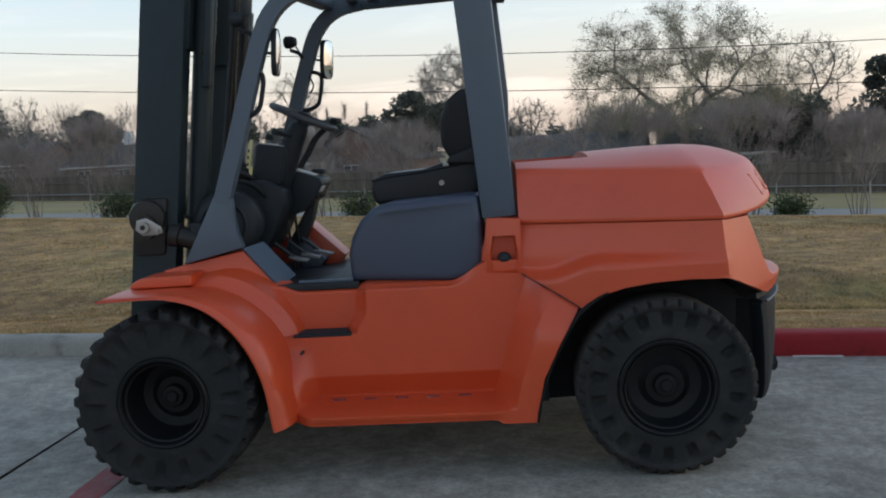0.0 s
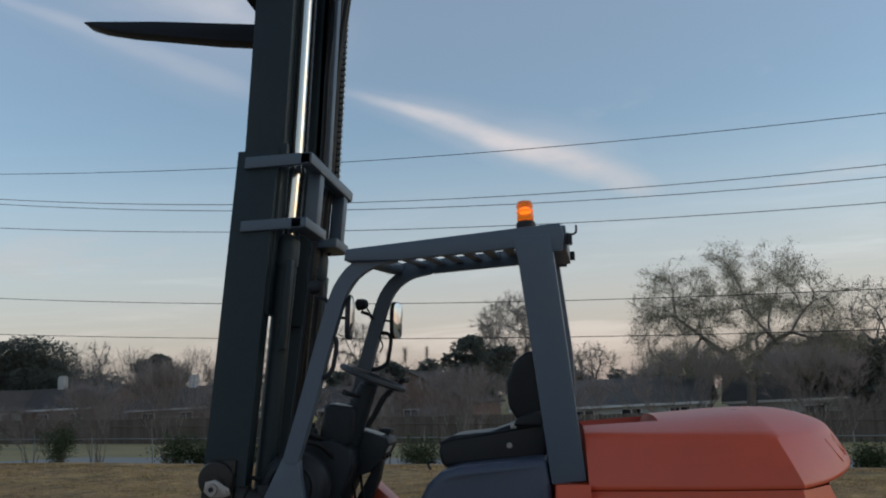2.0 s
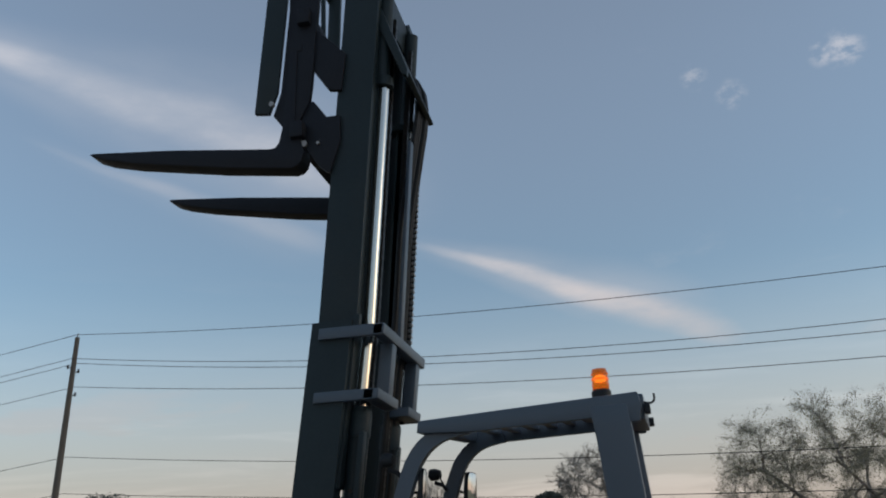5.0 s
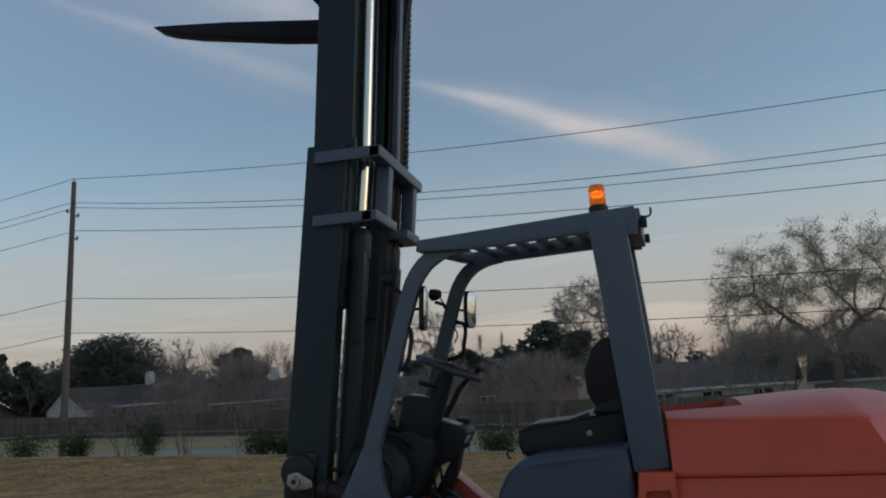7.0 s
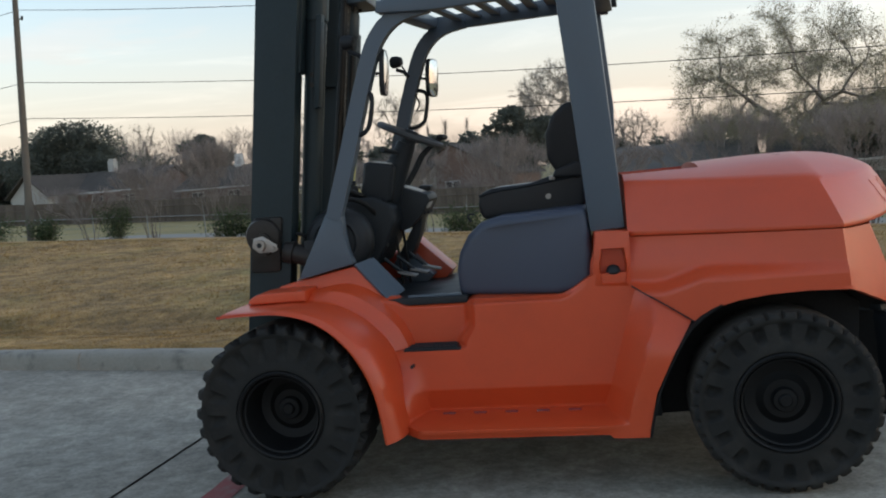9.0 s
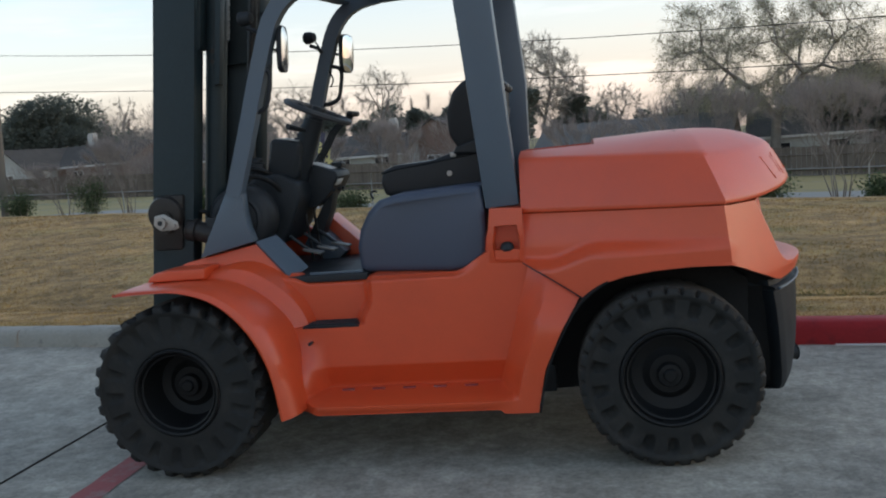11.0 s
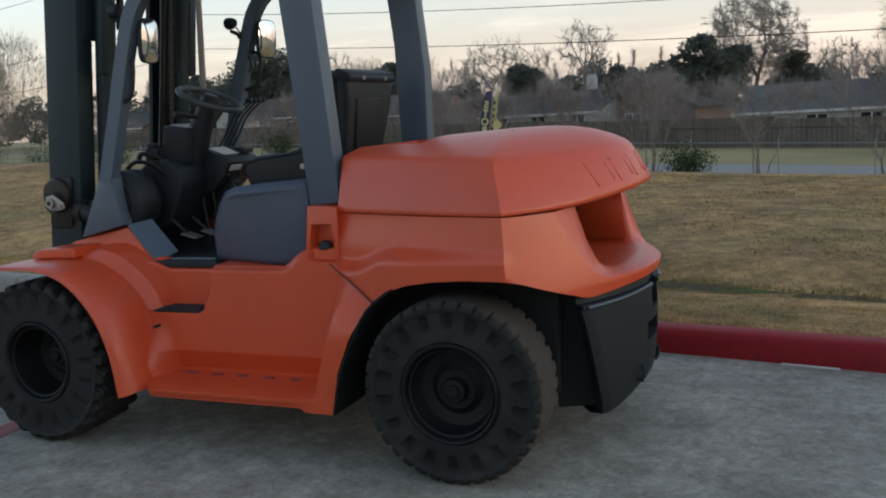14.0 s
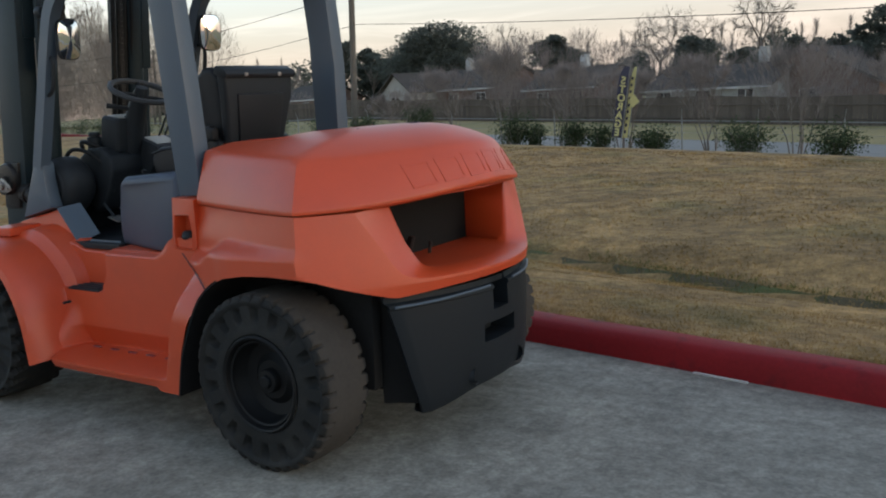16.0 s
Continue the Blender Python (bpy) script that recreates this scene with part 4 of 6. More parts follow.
# ---- houses ----
def house(u, v, wide, deep, wall, ridge, label, roof=SHINGLE, walls=BRICKW, turn=0.0, gable="side", windows=3, chimney=None, z=None, over=.45):
    p = site(u, v, (ground(u, v) if z is None else z))
    ob = holder("house", p.x, p.y, p.z, label, "house", "houses beyond the road")
    part("wall", box(-wide / 2, wide / 2, -deep / 2, deep / 2, -.5, wall), walls, ob, smooth=0)
    o, t = over, .14
    if gable == "side":      # ridge runs along the road
        prof = [(-deep / 2 - o, wall - .15), (0, ridge), (deep / 2 + o, wall - .15), (deep / 2 + o, wall - .15 + t), (0, ridge + t), (-deep / 2 - o, wall - .15 + t)]
        rf = part("roof", prism(prof, -wide / 2 - o, wide / 2 + o, axis="x"), roof, ob, smooth=0)
        tri = [(-deep / 2, wall - .1), (0, ridge - .05), (deep / 2, wall - .1)]
        for x in (-wide / 2 + .01, wide / 2 - .13):
            part("gable", prism(tri, x, x + .12, axis="x"), walls, ob, smooth=0)
    else:                    # gable faces the road
        prof = [(-wide / 2 - o, wall - .15), (0, ridge), (wide / 2 + o, wall - .15), (wide / 2 + o, wall - .15 + t), (0, ridge + t), (-wide / 2 - o, wall - .15 + t)]
        rf = part("roof", prism(prof, -deep / 2 - o, deep / 2 + o), roof, ob, smooth=0)
        part("gable", prism([(-wide / 2, wall - .1), (0, ridge - .05), (wide / 2, wall - .1)], -deep / 2 + .01, -deep / 2 + .13), walls, ob, smooth=0)
    part("fascia", box(-wide / 2 - o, wide / 2 + o, -deep / 2 - o - .03, -deep / 2 - o, wall - .2, wall - .02) if gable == "side" else box(-.02, .02, -deep / 2 - .2, -deep / 2 - .1, wall, wall + .05), TRIMW, ob, smooth=0)
    for i in range(windows):
        x = -wide / 2 + wide * (i + .5) / windows
        w = part("window", box(x - .75, x + .75, -deep / 2 - .06, -deep / 2 + .02, .95, 2.1), TRIMW, ob, "white-framed window", smooth=0)
        for s in (-1, 1):
            part("pane", box(x + s * .37 - .31, x + s * .37 + .31, -deep / 2 - .075, -deep / 2 - .05, 1.03, 2.02), PANE, w, smooth=0)
    if chimney:
        cx, cy, top, cm = chimney
        c = part("chimney", box(cx - .4, cx + .4, cy - .35, cy + .35, wall, top, .02), cm, ob)
        part("chimney_cap", box(cx - .32, cx + .32, cy - .28, cy + .28, top, top + .22, .02), cm, c)
    ob.rotation_euler, ob.scale = (0, 0, radians(turn) - SKEW - .06), (.94, .94, .94)
    return ob


house(-64.0, 66.5, 5.2, 9, 2.5, 4.6, "small house with a pale gable end", SHINGLE, SIDING, 0, "front", 1)
house(-58.2, 70, 13, 9, 2.6, 4.7, "low brick house with a dark roof and a pale chimney", SHINGLE, BRICKW, 0, "side", 3, (-1.7, 0, 5.9, SIDING))
house(-44, 70, 9, 8, 2.5, 4.5, "low brick house with a hipped dark roof and a pale chimney", SHINGLE, BRICKW, 0, "side", 2, (.3, 0, 5.6, TRIMW))
house(-26.9, 68, 12, 9, 2.3, 4.1, "low house with a dark roof and a tall chimney", SHINGLE, SIDING, 0, "side", 3, (2.8, 1, 5.4, SIDING))
house(-19.0, 71, 11.5, 9, 2.4, 5.4, "brick house under a steep dark roof", SHINGLE, BRICKW, 0, "front", 1)
house(-1.0, 61, 14.0, 8, 2.4, 4.2, "long low house with pale siding and a grey roof", SHINGLE_L, SIDING, 0, "side", 4)
house(11.6, 64, 8, 8, 2.6, 4.4, "house with a pale grey roof behind the oak", SHINGLE_L, SIDING, 0, "side", 2)
house(-88, 70, 9, 8, 2.5, 4.3, "low house far along the road", SHINGLE, BRICKW, 0, "side", 2)


# the far end of the yard: a red kerb with a pale gutter before it and a low hedge behind
kerb_line = steps(-110, -36, 50)
far_k = sheet([[site(u, 22.6 + dv, ground(u, 22.6) + dz) for u in kerb_line] for dv, dz in ((0, -.1), (0, .20), (.25, .22), (.25, -.1))])
tagged(mesh_ob("kerb_3", far_k, REDPAINT, 30), "distant red painted kerb", "kerb", "", "structure")
tagged(mesh_ob("pavement_2", sheet([[site(u, 22.6 + dv, ground(u, 22.6) + .02) for u in kerb_line] for dv in (-.9, 0)]), KERB, 30), "pale concrete gutter before the distant kerb", "pavement", "", "structure")
for k, u in enumerate((-84, -80, -76, -71, -67, -63, -59, -55, -49, -45)):
    shrub("shrub", u, 29, 3.6, 1.8 + .3 * math.sin(k * 2.3), 300 + k, 900)


# feather flag on the bank
def feather_flag(u, v, lean, turn, wide, material, print_mat, word, label):
    """A tall narrow banner on a thin pole, seen from its back."""
    p = site(u, v, ground(u, v))
    ob = holder("feather_flag", p.x, p.y, p.z, label, "flag")
    part("pole", tube([(0, 0, -.1), (0, 0, 3.0)], .016, 6), GALV, ob)
    w = [[(-x * (wide if z < 2.7 else wide - (z - 2.7) * wide * 1.6) - .02, .02 * math.sin(z * 4 + x * 3), z) for x in (0, .35, .7, 1)] for z in steps(.45, 3.0, 12)]
    part("cloth", thick(sheet(w), .004), material, ob)
    for i, ch in enumerate(word):
        cu = bpy.data.curves.new("letter", "FONT")
        cu.body, cu.size, cu.extrude, cu.offset, cu.align_x = ch, .37, .003, .012, "CENTER"
        tmp = new("letter", cu)
        me = bpy.data.meshes.new_from_object(tmp.evaluated_get(bpy.context.evaluated_depsgraph_get()))
        bpy.data.objects.remove(tmp)
        me.materials.append(print_mat)
        o = new("letter", me)
        o.parent = ob
        o.matrix_local = pose(-wide * .52, -.045, 2.38 - i * .31, 90, 0, 180)
    if not word:
        part("diamond", prism([(.02, 1.55), (.24, 1.80), (.02, 2.05), (-.18, 1.80)], -.05, -.04), YELLOW, ob)
        for i in range(9):
            part("print_bar", box(-.155, -.085, -.05, -.042, .62 + i * .24, .73 + i * .24), BANNER, ob)
    ob.rotation_euler = (0, lean, -SKEW + turn)
    ob.scale = (.98, .98, .98)
    return ob


feather_flag(-10.86, 22.9, .16, .15, .36, BANNER, YELLOW, "STORAGE", "leaning purple feather flag with mirrored yellow lettering")
feather_flag(-10.72, 23.1, .16, .45, .16, YELLOW, BANNER, "", "leaning yellow feather flag with a diamond sign")


# ---- the forklift ----
# front axle at x = 0, rear axle at x = 2.25, middle line at y = 0
lift = holder("forklift", 0, 0, 0, "large orange forklift with grey overhead guard and raised black mast", "forklift")


def both(bm):
    """A copy mirrored to the far side."""
    c = bm.copy()
    for v in c.verts:
        v.co.y = -v.co.y
    bmesh.ops.reverse_faces(c, faces=c.faces)
    return c


def pair(name, bm, material, parent=None, label="", smooth=35.0):
    far = part(name, both(bm), material, parent or lift, label, smooth)
    return part(name, bm, material, parent or lift, label, smooth), far


# wheels
def wheel(x, y, z, r, wide, rim_r, deep, seed, side, front):
    """side -1: the outer face looks to -y. Front tyres carry coarse lugs, rear ones are worn smooth but for their shoulders."""
    hub = part("wheel", tube([(0, deep + .02, 0), (0, wide * .9, 0)], rim_r * .35, 16), GREASE, lift, "wheel with a black rim and a solid lugged tyre")
    pockets, cuts = 18, 27 if front else 36
    reach, cut_deep = (.36, .034) if front else (.20, .026)
    n = 216
    wall_r = [rim_r, rim_r + .010, rim_r + .028, rim_r + .042] + [rim_r + .042 + (r * .865 - rim_r - .042) * t for t in (.10, .22, .36, .50, .64, .78, .90, 1.0)] + [r * .885, r * .915, r * .945, r * .968, r * .982]
    wall_o = [.014, .002, .0, .004] + [.004] * 8 + [-.003, -.006, -.002, .006, .014]
    across = [.030, .05, .08, .11, .15, .19, .24, .30, .36, .43, .50]
    profile = [(a, b, "wall") for a, b in zip(wall_r, wall_o)] + [(r * .993 - .004 * (1 - t / .5), wide * t, "tread") for t in across]
    profile += [(a, wide - b, "back") for a, b, c in profile[-2:3:-1]]
    V, F = [], []
    p0, p1 = rim_r + .040, r * .868
    for rad, off, kind in profile:
        for k in range(n):
            a = k * math.tau / n
            rr, oo = rad, off
            if kind == "wall" and p0 < rad < p1:          # rounded pockets round the side wall
                t = (rad - p0) / (p1 - p0)
                ph = (a * pockets / math.tau) % 1.0
                wide_ = .20 + .05 * t
                d = max(0.0, 1 - (abs(ph - .5) / wide_) ** 3) if abs(ph - .5) < wide_ else 0
                d *= smoothstep(.12, .42, t) * smoothstep(.98, .76, t)
                oo = off + (.020 if front else .030) * d
            depth = min(off, wide - off) / wide
            if rad > r * .91 and depth < reach + .02:     # slanting cuts in from both shoulders
                shift = .0 if off < wide / 2 else .5
                ph = (a * cuts / math.tau + shift - depth * (1.7 if front else .9)) % 1.0
                w = (.30 if front else .20) * (1 - max(0, depth) / reach)
                if w > 0 and ph < w * 2:
                    bite = min(1, min(ph / .05, (w * 2 - ph) / .16)) if w * 2 > .1 else 0
                    k_ = smoothstep(r * .91, r * .96, rad) if depth < .04 else 1
                    rr = rad - cut_deep * max(0, bite) * k_
            V.append((rr * math.cos(a), oo, rr * math.sin(a)))
    m = len(profile)
    for i in range(m - 1):
        for k in range(n):
            j = (k + 1) % n
            F.append((i * n + k, (i + 1) * n + k, (i + 1) * n + j, i * n + j))
    tread_from = len(wall_r) - 2
    split = [f for f in F if tread_from <= f[0] // n < m - 1 - tread_from]
    rest = [f for f in F if not tread_from <= f[0] // n < m - 1 - tread_from]
    tyre = arrays_ob("tyre", V, rest, RUBBER, True)
    tyre.data.set_sharp_from_angle(angle=radians(38))
    tyre.parent = hub
    tagged(tyre, "black solid tyre with a ring of pockets in its side")
    lo = tread_from * n
    tread = arrays_ob("tread", V[lo:lo + (m - 2 * tread_from) * n], [tuple(q - lo for q in f) for f in split], RUBBER if front else TREAD, True)
    tread.data.set_sharp_from_angle(angle=radians(30))
    tread.parent = tyre
    tagged(tread, "coarsely lugged black tread" if front else "worn tread grey with dust, notched at the shoulders")
    rim = part("rim", lathe([(rim_r + .004, .002), (rim_r - .004, -.008), (rim_r - .012, -.004), (rim_r - .018, .014), (rim_r - .020, .030), (rim_r - .026, .034), (rim_r - .032, deep * .6), (rim_r - .05, deep), (rim_r - .065, deep + .004), (.115, deep + .012), (.10, deep + .004), (.085, deep - .012), (.0, deep - .012)], n=64), RIM, hub, "black dished rim")
    part("lock_ring", lathe([(rim_r - .018, .022), (rim_r - .024, .012), (rim_r - .032, .016), (rim_r - .034, .028)], n=64), RIM, rim)
    part("hub_cap", lathe([(.054, deep), (.054, deep - .034), (.048, deep - .044), (.030, deep - .046), (.027, deep - .058), (.022, deep - .062), (0, deep - .062)], n=28), RIM, rim)
    hub.matrix_local = pose(x, y, z, 0, seed * 7, 0 if side < 0 else 180)
    return hub


wheel(.0, -.90, .422, .422, .34, .205, .17, 1, -1, True)
wheel(.0, .90, .422, .422, .34, .205, .17, 2, 1, True)
wheel(2.25, -.885, .398, .399, .262, .212, .09, 3, -1, False)
wheel(2.25, .885, .398, .399, .262, .212, .09, 4, 1, False)
part("front_axle", tube([(-.01, -.6, .42), (-.01, .6, .42)], .12, 16), GREASE, lift)
part("rear_axle", merge(box(2.15, 2.35, -.62, .62, .30, .50, .02), tube([(2.25, -.66, .405), (2.25, .66, .405)], .09, 14)), GREASE, lift)
# rear boxes fill the gap behind the wheel, its shade in their colour
part("chassis", merge(box(.30, 1.75, -.40, .40, .34, .86, .01), box(1.70, 2.37, -.50, .50, .44, .98, .02), box(2.30, 2.70, -.40, .40, .26, .72, .02), box(2.55, 2.72, -.44, .44, .30, .72, .02)), SHADE_BLACK, lift)

# front fenders
LIP = [(-.275, .886), (-.13, .892), (.05, .886), (.22, .825), (.36, .69), (.45, .50), (.487, .262)]
CREASE = [(-.24, .908), (-.10, .910), (.06, .912), (.24, .885), (.40, .785), (.505, .65), (.56, .45), (.60, .29)]
INNER = [(-.20, .920), (-.07, .928), (.08, .950), (.28, .975), (.46, .88), (.58, .74), (.63, .5), (.64, .32)]
n = 30
lip, cre, inn = (along([(p[0], 0, p[1]) for p in c], n) for c in (LIP, CREASE, INNER))
rows = []
for i in range(n):
    a, c, d = lip[i], cre[i], inn[i]
    under = a + (a - c).normalized() * .004 + Vector((0, 0, -.004))
    row = [Vector((under.x, -.85, under.z)), Vector((a.x, -.882, a.z)), Vector((a.x, -.888, a.z)) + (c - a) * .10]
    for t, yy in ((.30, -.875), (.52, -.83), (.75, -.745), (.92, -.665), (1.0, -.622)):
        q = a.lerp(c, t) + (c - a).normalized() * .018 * math.sin(t * math.pi)
        row.append(Vector((q.x, yy, q.z)))
    row += [Vector((c.x, -.612, c.z)) + (d - c) * .10, Vector((c.lerp(d, .6).x, -.585, c.lerp(d, .6).z)), Vector((d.x, -.45, d.z))]
    rows.append(row)
pair("fender", thick(sheet(rows), .012), ORANGE, label="broad orange fender flared over the front wheel", smooth=40)
pair("deck_plate", prism([(-.205, .914), (-.195, .938), (-.160, .960), (-.10, .966), (.095, .970), (.095, .918)], -.665, -.40, .010, 3), ORANGE)

def recess_edge(z):
    """The rear edge of the step recess."""
    return .79 + .05 * smoothstep(.655, .76, z)


def crease_x(z):
    """Where the panel folds out towards the rear wheel."""
    return 1.473 + .305 * (z - .283)


# side panels, one skin whose depth follows its height and length
def panel_y(x, z):
    y = -.632 + .045 * max(0.0, min(1.0, (.447 - z) / .10))
    y -= .262 * smoothstep(.338, .312, z) * (1 - .06 * smoothstep(.30, .27, z))            # shelf at the foot
    flare = max(0, min(1, (x - crease_x(z)) / (.095 + .025 * (z - .29))))
    y = y + (-.845 - .022 * smoothstep(.25, .75, z) + .155 * smoothstep(.60, .935, z) - y) * flare
    front = smoothstep(.66, .55, x)
    y = y + (-.75 - y) * front * smoothstep(.60, .35, z)
    y += .115 * smoothstep(.645, .655, z) * (1 - smoothstep(0, .075, x - recess_edge(z)))
    y += .05 * smoothstep(.92, .965, z) * (1 - smoothstep(1.25, 1.45, x))
    return y


def panel_right(z):
    """The edge at the rear wheel."""
    pts = [(.255, 1.672), (.45, 1.715), (.62, 1.795), (.76, 1.885), (.92, 1.64), (1.0, 1.62)]
    for (za, xa), (zb, xb) in zip(pts, pts[1:]):
        if z <= zb:
            return xa + (xb - xa) * max(0, z - za) / (zb - za)
    return pts[-1][1]


def panel_left(z):
    pts = [(.25, .56), (.45, .53), (.65, .46), (.785, .36), (.97, .36)]
    for (za, xa), (zb, xb) in zip(pts, pts[1:]):
        if z <= zb:
            return xa + (xb - xa) * max(0, z - za) / (zb - za)
    return pts[-1][1]


zs = [.268, .273, .29, .304, .308, .312, .318, .324, .330, .334, .338, .345, .36, .39, .42, .440, .447, .455, .47, .50, .54, .58, .61, .635, .645, .648, .652, .655, .66, .68, .71, .74, .76, .78, .80, .83, .86, .88, .90, .915, .93, .945, .955, .965]
grid = []
for z in zs:
    row = []
    xl, xe, xr = panel_left(z), recess_edge(z), panel_right(z)
    xc = min(crease_x(z), xr - .04)
    for x in steps(xl, xe, 14) + [xe + .014, xe + .028, xe + .042, xe + .056, xe + .07] + steps(xe + .09, xc, 26) + steps(xc, xr, 12)[1:]:
        drop = -.015 * smoothstep(1.50, 1.52, x) * (1 if z < .28 else 0)
        top = z if z < .78 else .78 + (z - .78) * (.50 + .50 * smoothstep(1.30, 1.50, x) + .2 * smoothstep(.60, .36, x))
        top -= .018 * smoothstep(.80, .90, z) * (1 - smoothstep(0, .08, x - xe)) * smoothstep(.50, .56, x)
        row.append((x, panel_y(x, z), top + drop))
    grid.append(row)
grid = [[(p[0], p[1] + .05, p[2] - .002) for p in grid[0]]] + grid + [[(p[0], -.42, p[2] + .006) for p in grid[-1]]]
pair("side_panel", sheet(grid), ORANGE, label="orange side panel with a recessed step and flared skirt", smooth=28)
pad = box(.55, .83, -.635, -.46, .640, .652, .004)
for k in range(5):
    pad = merge(pad, box(.57, .81, -.625 + k * .034, -.610 + k * .034, .652, .660, .002, 1))
pair("step_pad", pad, BLACKP, label="ribbed black step pad")
for k in range(5):
    pair("step_slot", box(.72 + k * .15, .78 + k * .15, -.640, -.622, .331, .336, 0), REDWORN, label="pale drain slot along the skirt")
pair("bolt_head", tube([(.60, -.705, .58), (.60, -.66, .58)], .008, 8), BLACKP)

# seam between side panel and counterweight
pair("panel_seam", tube(along([(1.640, -.718, .910), (1.70, -.738, .873), (1.78, -.764, .825), (1.897, -.814, .752)], 14), .0032, 6), BLACKP)

# corner post under the guard with its filler pocket
pair("corner_post", prism([(1.455, .91), (1.640, .90), (1.646, 1.155), (1.490, 1.160), (1.478, 1.06), (1.450, .985)], -.572, -.42, .008), ORANGE)
post_pts = [(1.462, .904), (1.550, .898), (1.640, .893), (1.645, 1.02), (1.646, 1.153), (1.570, 1.157), (1.496, 1.160), (1.482, 1.05)]
pocket = [(1.508, .920), (1.562, .916), (1.620, .918), (1.630, 1.00), (1.618, 1.078), (1.565, 1.080), (1.515, 1.078), (1.500, 1.00)]
ring = bmesh.new()
loops = [[ring.verts.new((p[0], yy, p[1])) for p in pts] for pts, yy in ((post_pts, -.565), (post_pts, -.628), (pocket, -.640), ([(a + (1.565 - a) * .06, b + (1.0 - b) * .06) for a, b in pocket], -.628), ([(a + (1.565 - a) * .12, b + (1.0 - b) * .10) for a, b in pocket], -.574))]
for l0, l1 in zip(loops, loops[1:]):
    for k in range(8):
        j = (k + 1) % 8
        ring.faces.new((l0[k], l0[j], l1[j], l1[k]))
ring.faces.new(loops[-1])
pair("pocket", bevel_all(ring, .004, 2, 30), ORANGE, label="filler pocket sunk in the orange corner", smooth=40)
pair("filler_cap", moved(moved(lathe([(0, .034), (.014, .033), (.025, .026), (.031, .014), (.033, .002), (.029, -.006), (.020, -.010), (.020, -.032)], n=24), pose(0, 0, 0, 90)), pose(1.565, -.610, .966)), BLACKP, label="domed black filler cap")

# seat cover box
cover = [(.818, .875), (.810, 1.0), (.830, 1.085), (.880, 1.170), (.950, 1.228), (1.04, 1.252), (1.46, 1.275), (1.472, 1.06), (1.462, .94), (1.41, .885), (1.30, .872)]
bm = prism(cover, -.585, .585, .045, 4)
bmesh.ops.subdivide_edges(bm, edges=[e for e in bm.edges if abs(e.verts[0].co.y - e.verts[1].co.y) > .3], cuts=1)
for v in bm.verts:
    v.co.y *= 1 - .24 * smoothstep(1.06, .80, v.co.x) - .05 * smoothstep(1.05, 1.29, v.co.z)
part("seat_cover", bm, BLUEGREY, lift, "smooth blue-grey moulded engine cover", 50)
part("cover_latch", tube(along([(.88, -.30, 1.225), (.865, -.30, 1.255), (.885, -.30, 1.265), (.90, -.30, 1.26)], 8), .006, 6), BLACKP, lift)

# cab floor, cowl sides and kick panels
part("floor_plate", box(.10, .86, -.50, .50, .845, .880, .006), BLACKP, lift, "black rubber floor mat")
part("floor_edge", box(.56, .83, -.470, -.455, .878, .892, .003), GREY, lift)
pair("cowl_side", prism([(-.12, .95), (-.10, .975), (.012, 1.0), (.298, 1.056), (.455, .868), (.54, .78), (.50, .72), (0, .85)], -.475, -.42, .012), ORANGE, label="orange cowl side")
trim = thick(sheet([[(.296, -.479, 1.060), (.462, -.479, .862)], [(.370, -.372, 1.078), (.520, -.372, .905)]]), .012)
part("cowl_trim", trim, GREY, lift, "grey sloping cowl trim")
part("cowl_trim", prism([(.34, .97), (.415, 1.088), (.578, .915), (.50, .84)], .17, .292, .004), GREY, lift, "grey sloping cowl trim")
part("cowl_top", prism([(.38, .98), (.462, 1.122), (.668, .925), (.60, .84)], .296, .50, .006), ORANGE, lift)
pair("post_gusset", prism([(.014, 1.003), (.308, 1.070), (.285, 1.14), (.272, 1.24), (.268, 1.33), (.188, 1.33), (.12, 1.20)], -.520, -.44, .012), GREY)
part("bulkhead", box(.04, .10, -.46, .46, .85, 1.20, .01), BLACKP, lift)

# overhead guard
POST = [(.225, 1.30), (.278, 1.46), (.330, 1.62), (.405, 1.86), (.475, 2.07), (.515, 2.155), (.575, 2.225), (.66, 2.272), (.78, 2.295)]
pair("front_post", bevel_all(tube([(p.x, -.495, p.z) for p in along([(a, 0, b) for a, b in POST], 26)], 1, square=(.031, .038)), .010, 2, 60), GREY, label="curved grey front post of the guard")
pair("rear_post", prism([(1.472, 1.155), (1.632, 1.165), (1.585, 1.72), (1.535, 2.24), (1.525, 2.34), (1.345, 2.34), (1.362, 2.24), (1.402, 1.86)], -.565, -.475, .010), GREY, label="wide raked grey rear post of the guard")
pair("roof_rail", prism([(.535, 2.275), (.545, 2.335), (1.60, 2.392), (1.615, 2.33), (1.60, 2.25), (1.52, 2.25), (1.50, 2.285), (.80, 2.262)], -.560, -.490, .008), GREY)
part("roof_header", box(.535, .62, -.5, .5, 2.272, 2.335, .008), GREY, lift)
part("roof_rear", box(1.50, 1.60, -.5, .5, 2.262, 2.385, .008), GREY, lift)
slat = None
for k in range(7):
    x = .74 + k * .11
    if slat is None:
        slat = part("roof_slat", prism([(-.030, -.006), (.030, -.014), (.030, .008), (-.030, .016)], -.49, .49, .003), GREY, lift)
        o = slat
    else:
        o = new("roof_slat", slat.data)
        o.parent = lift
    o.location = (x, 0, 2.300 + (x - .72) * .054)
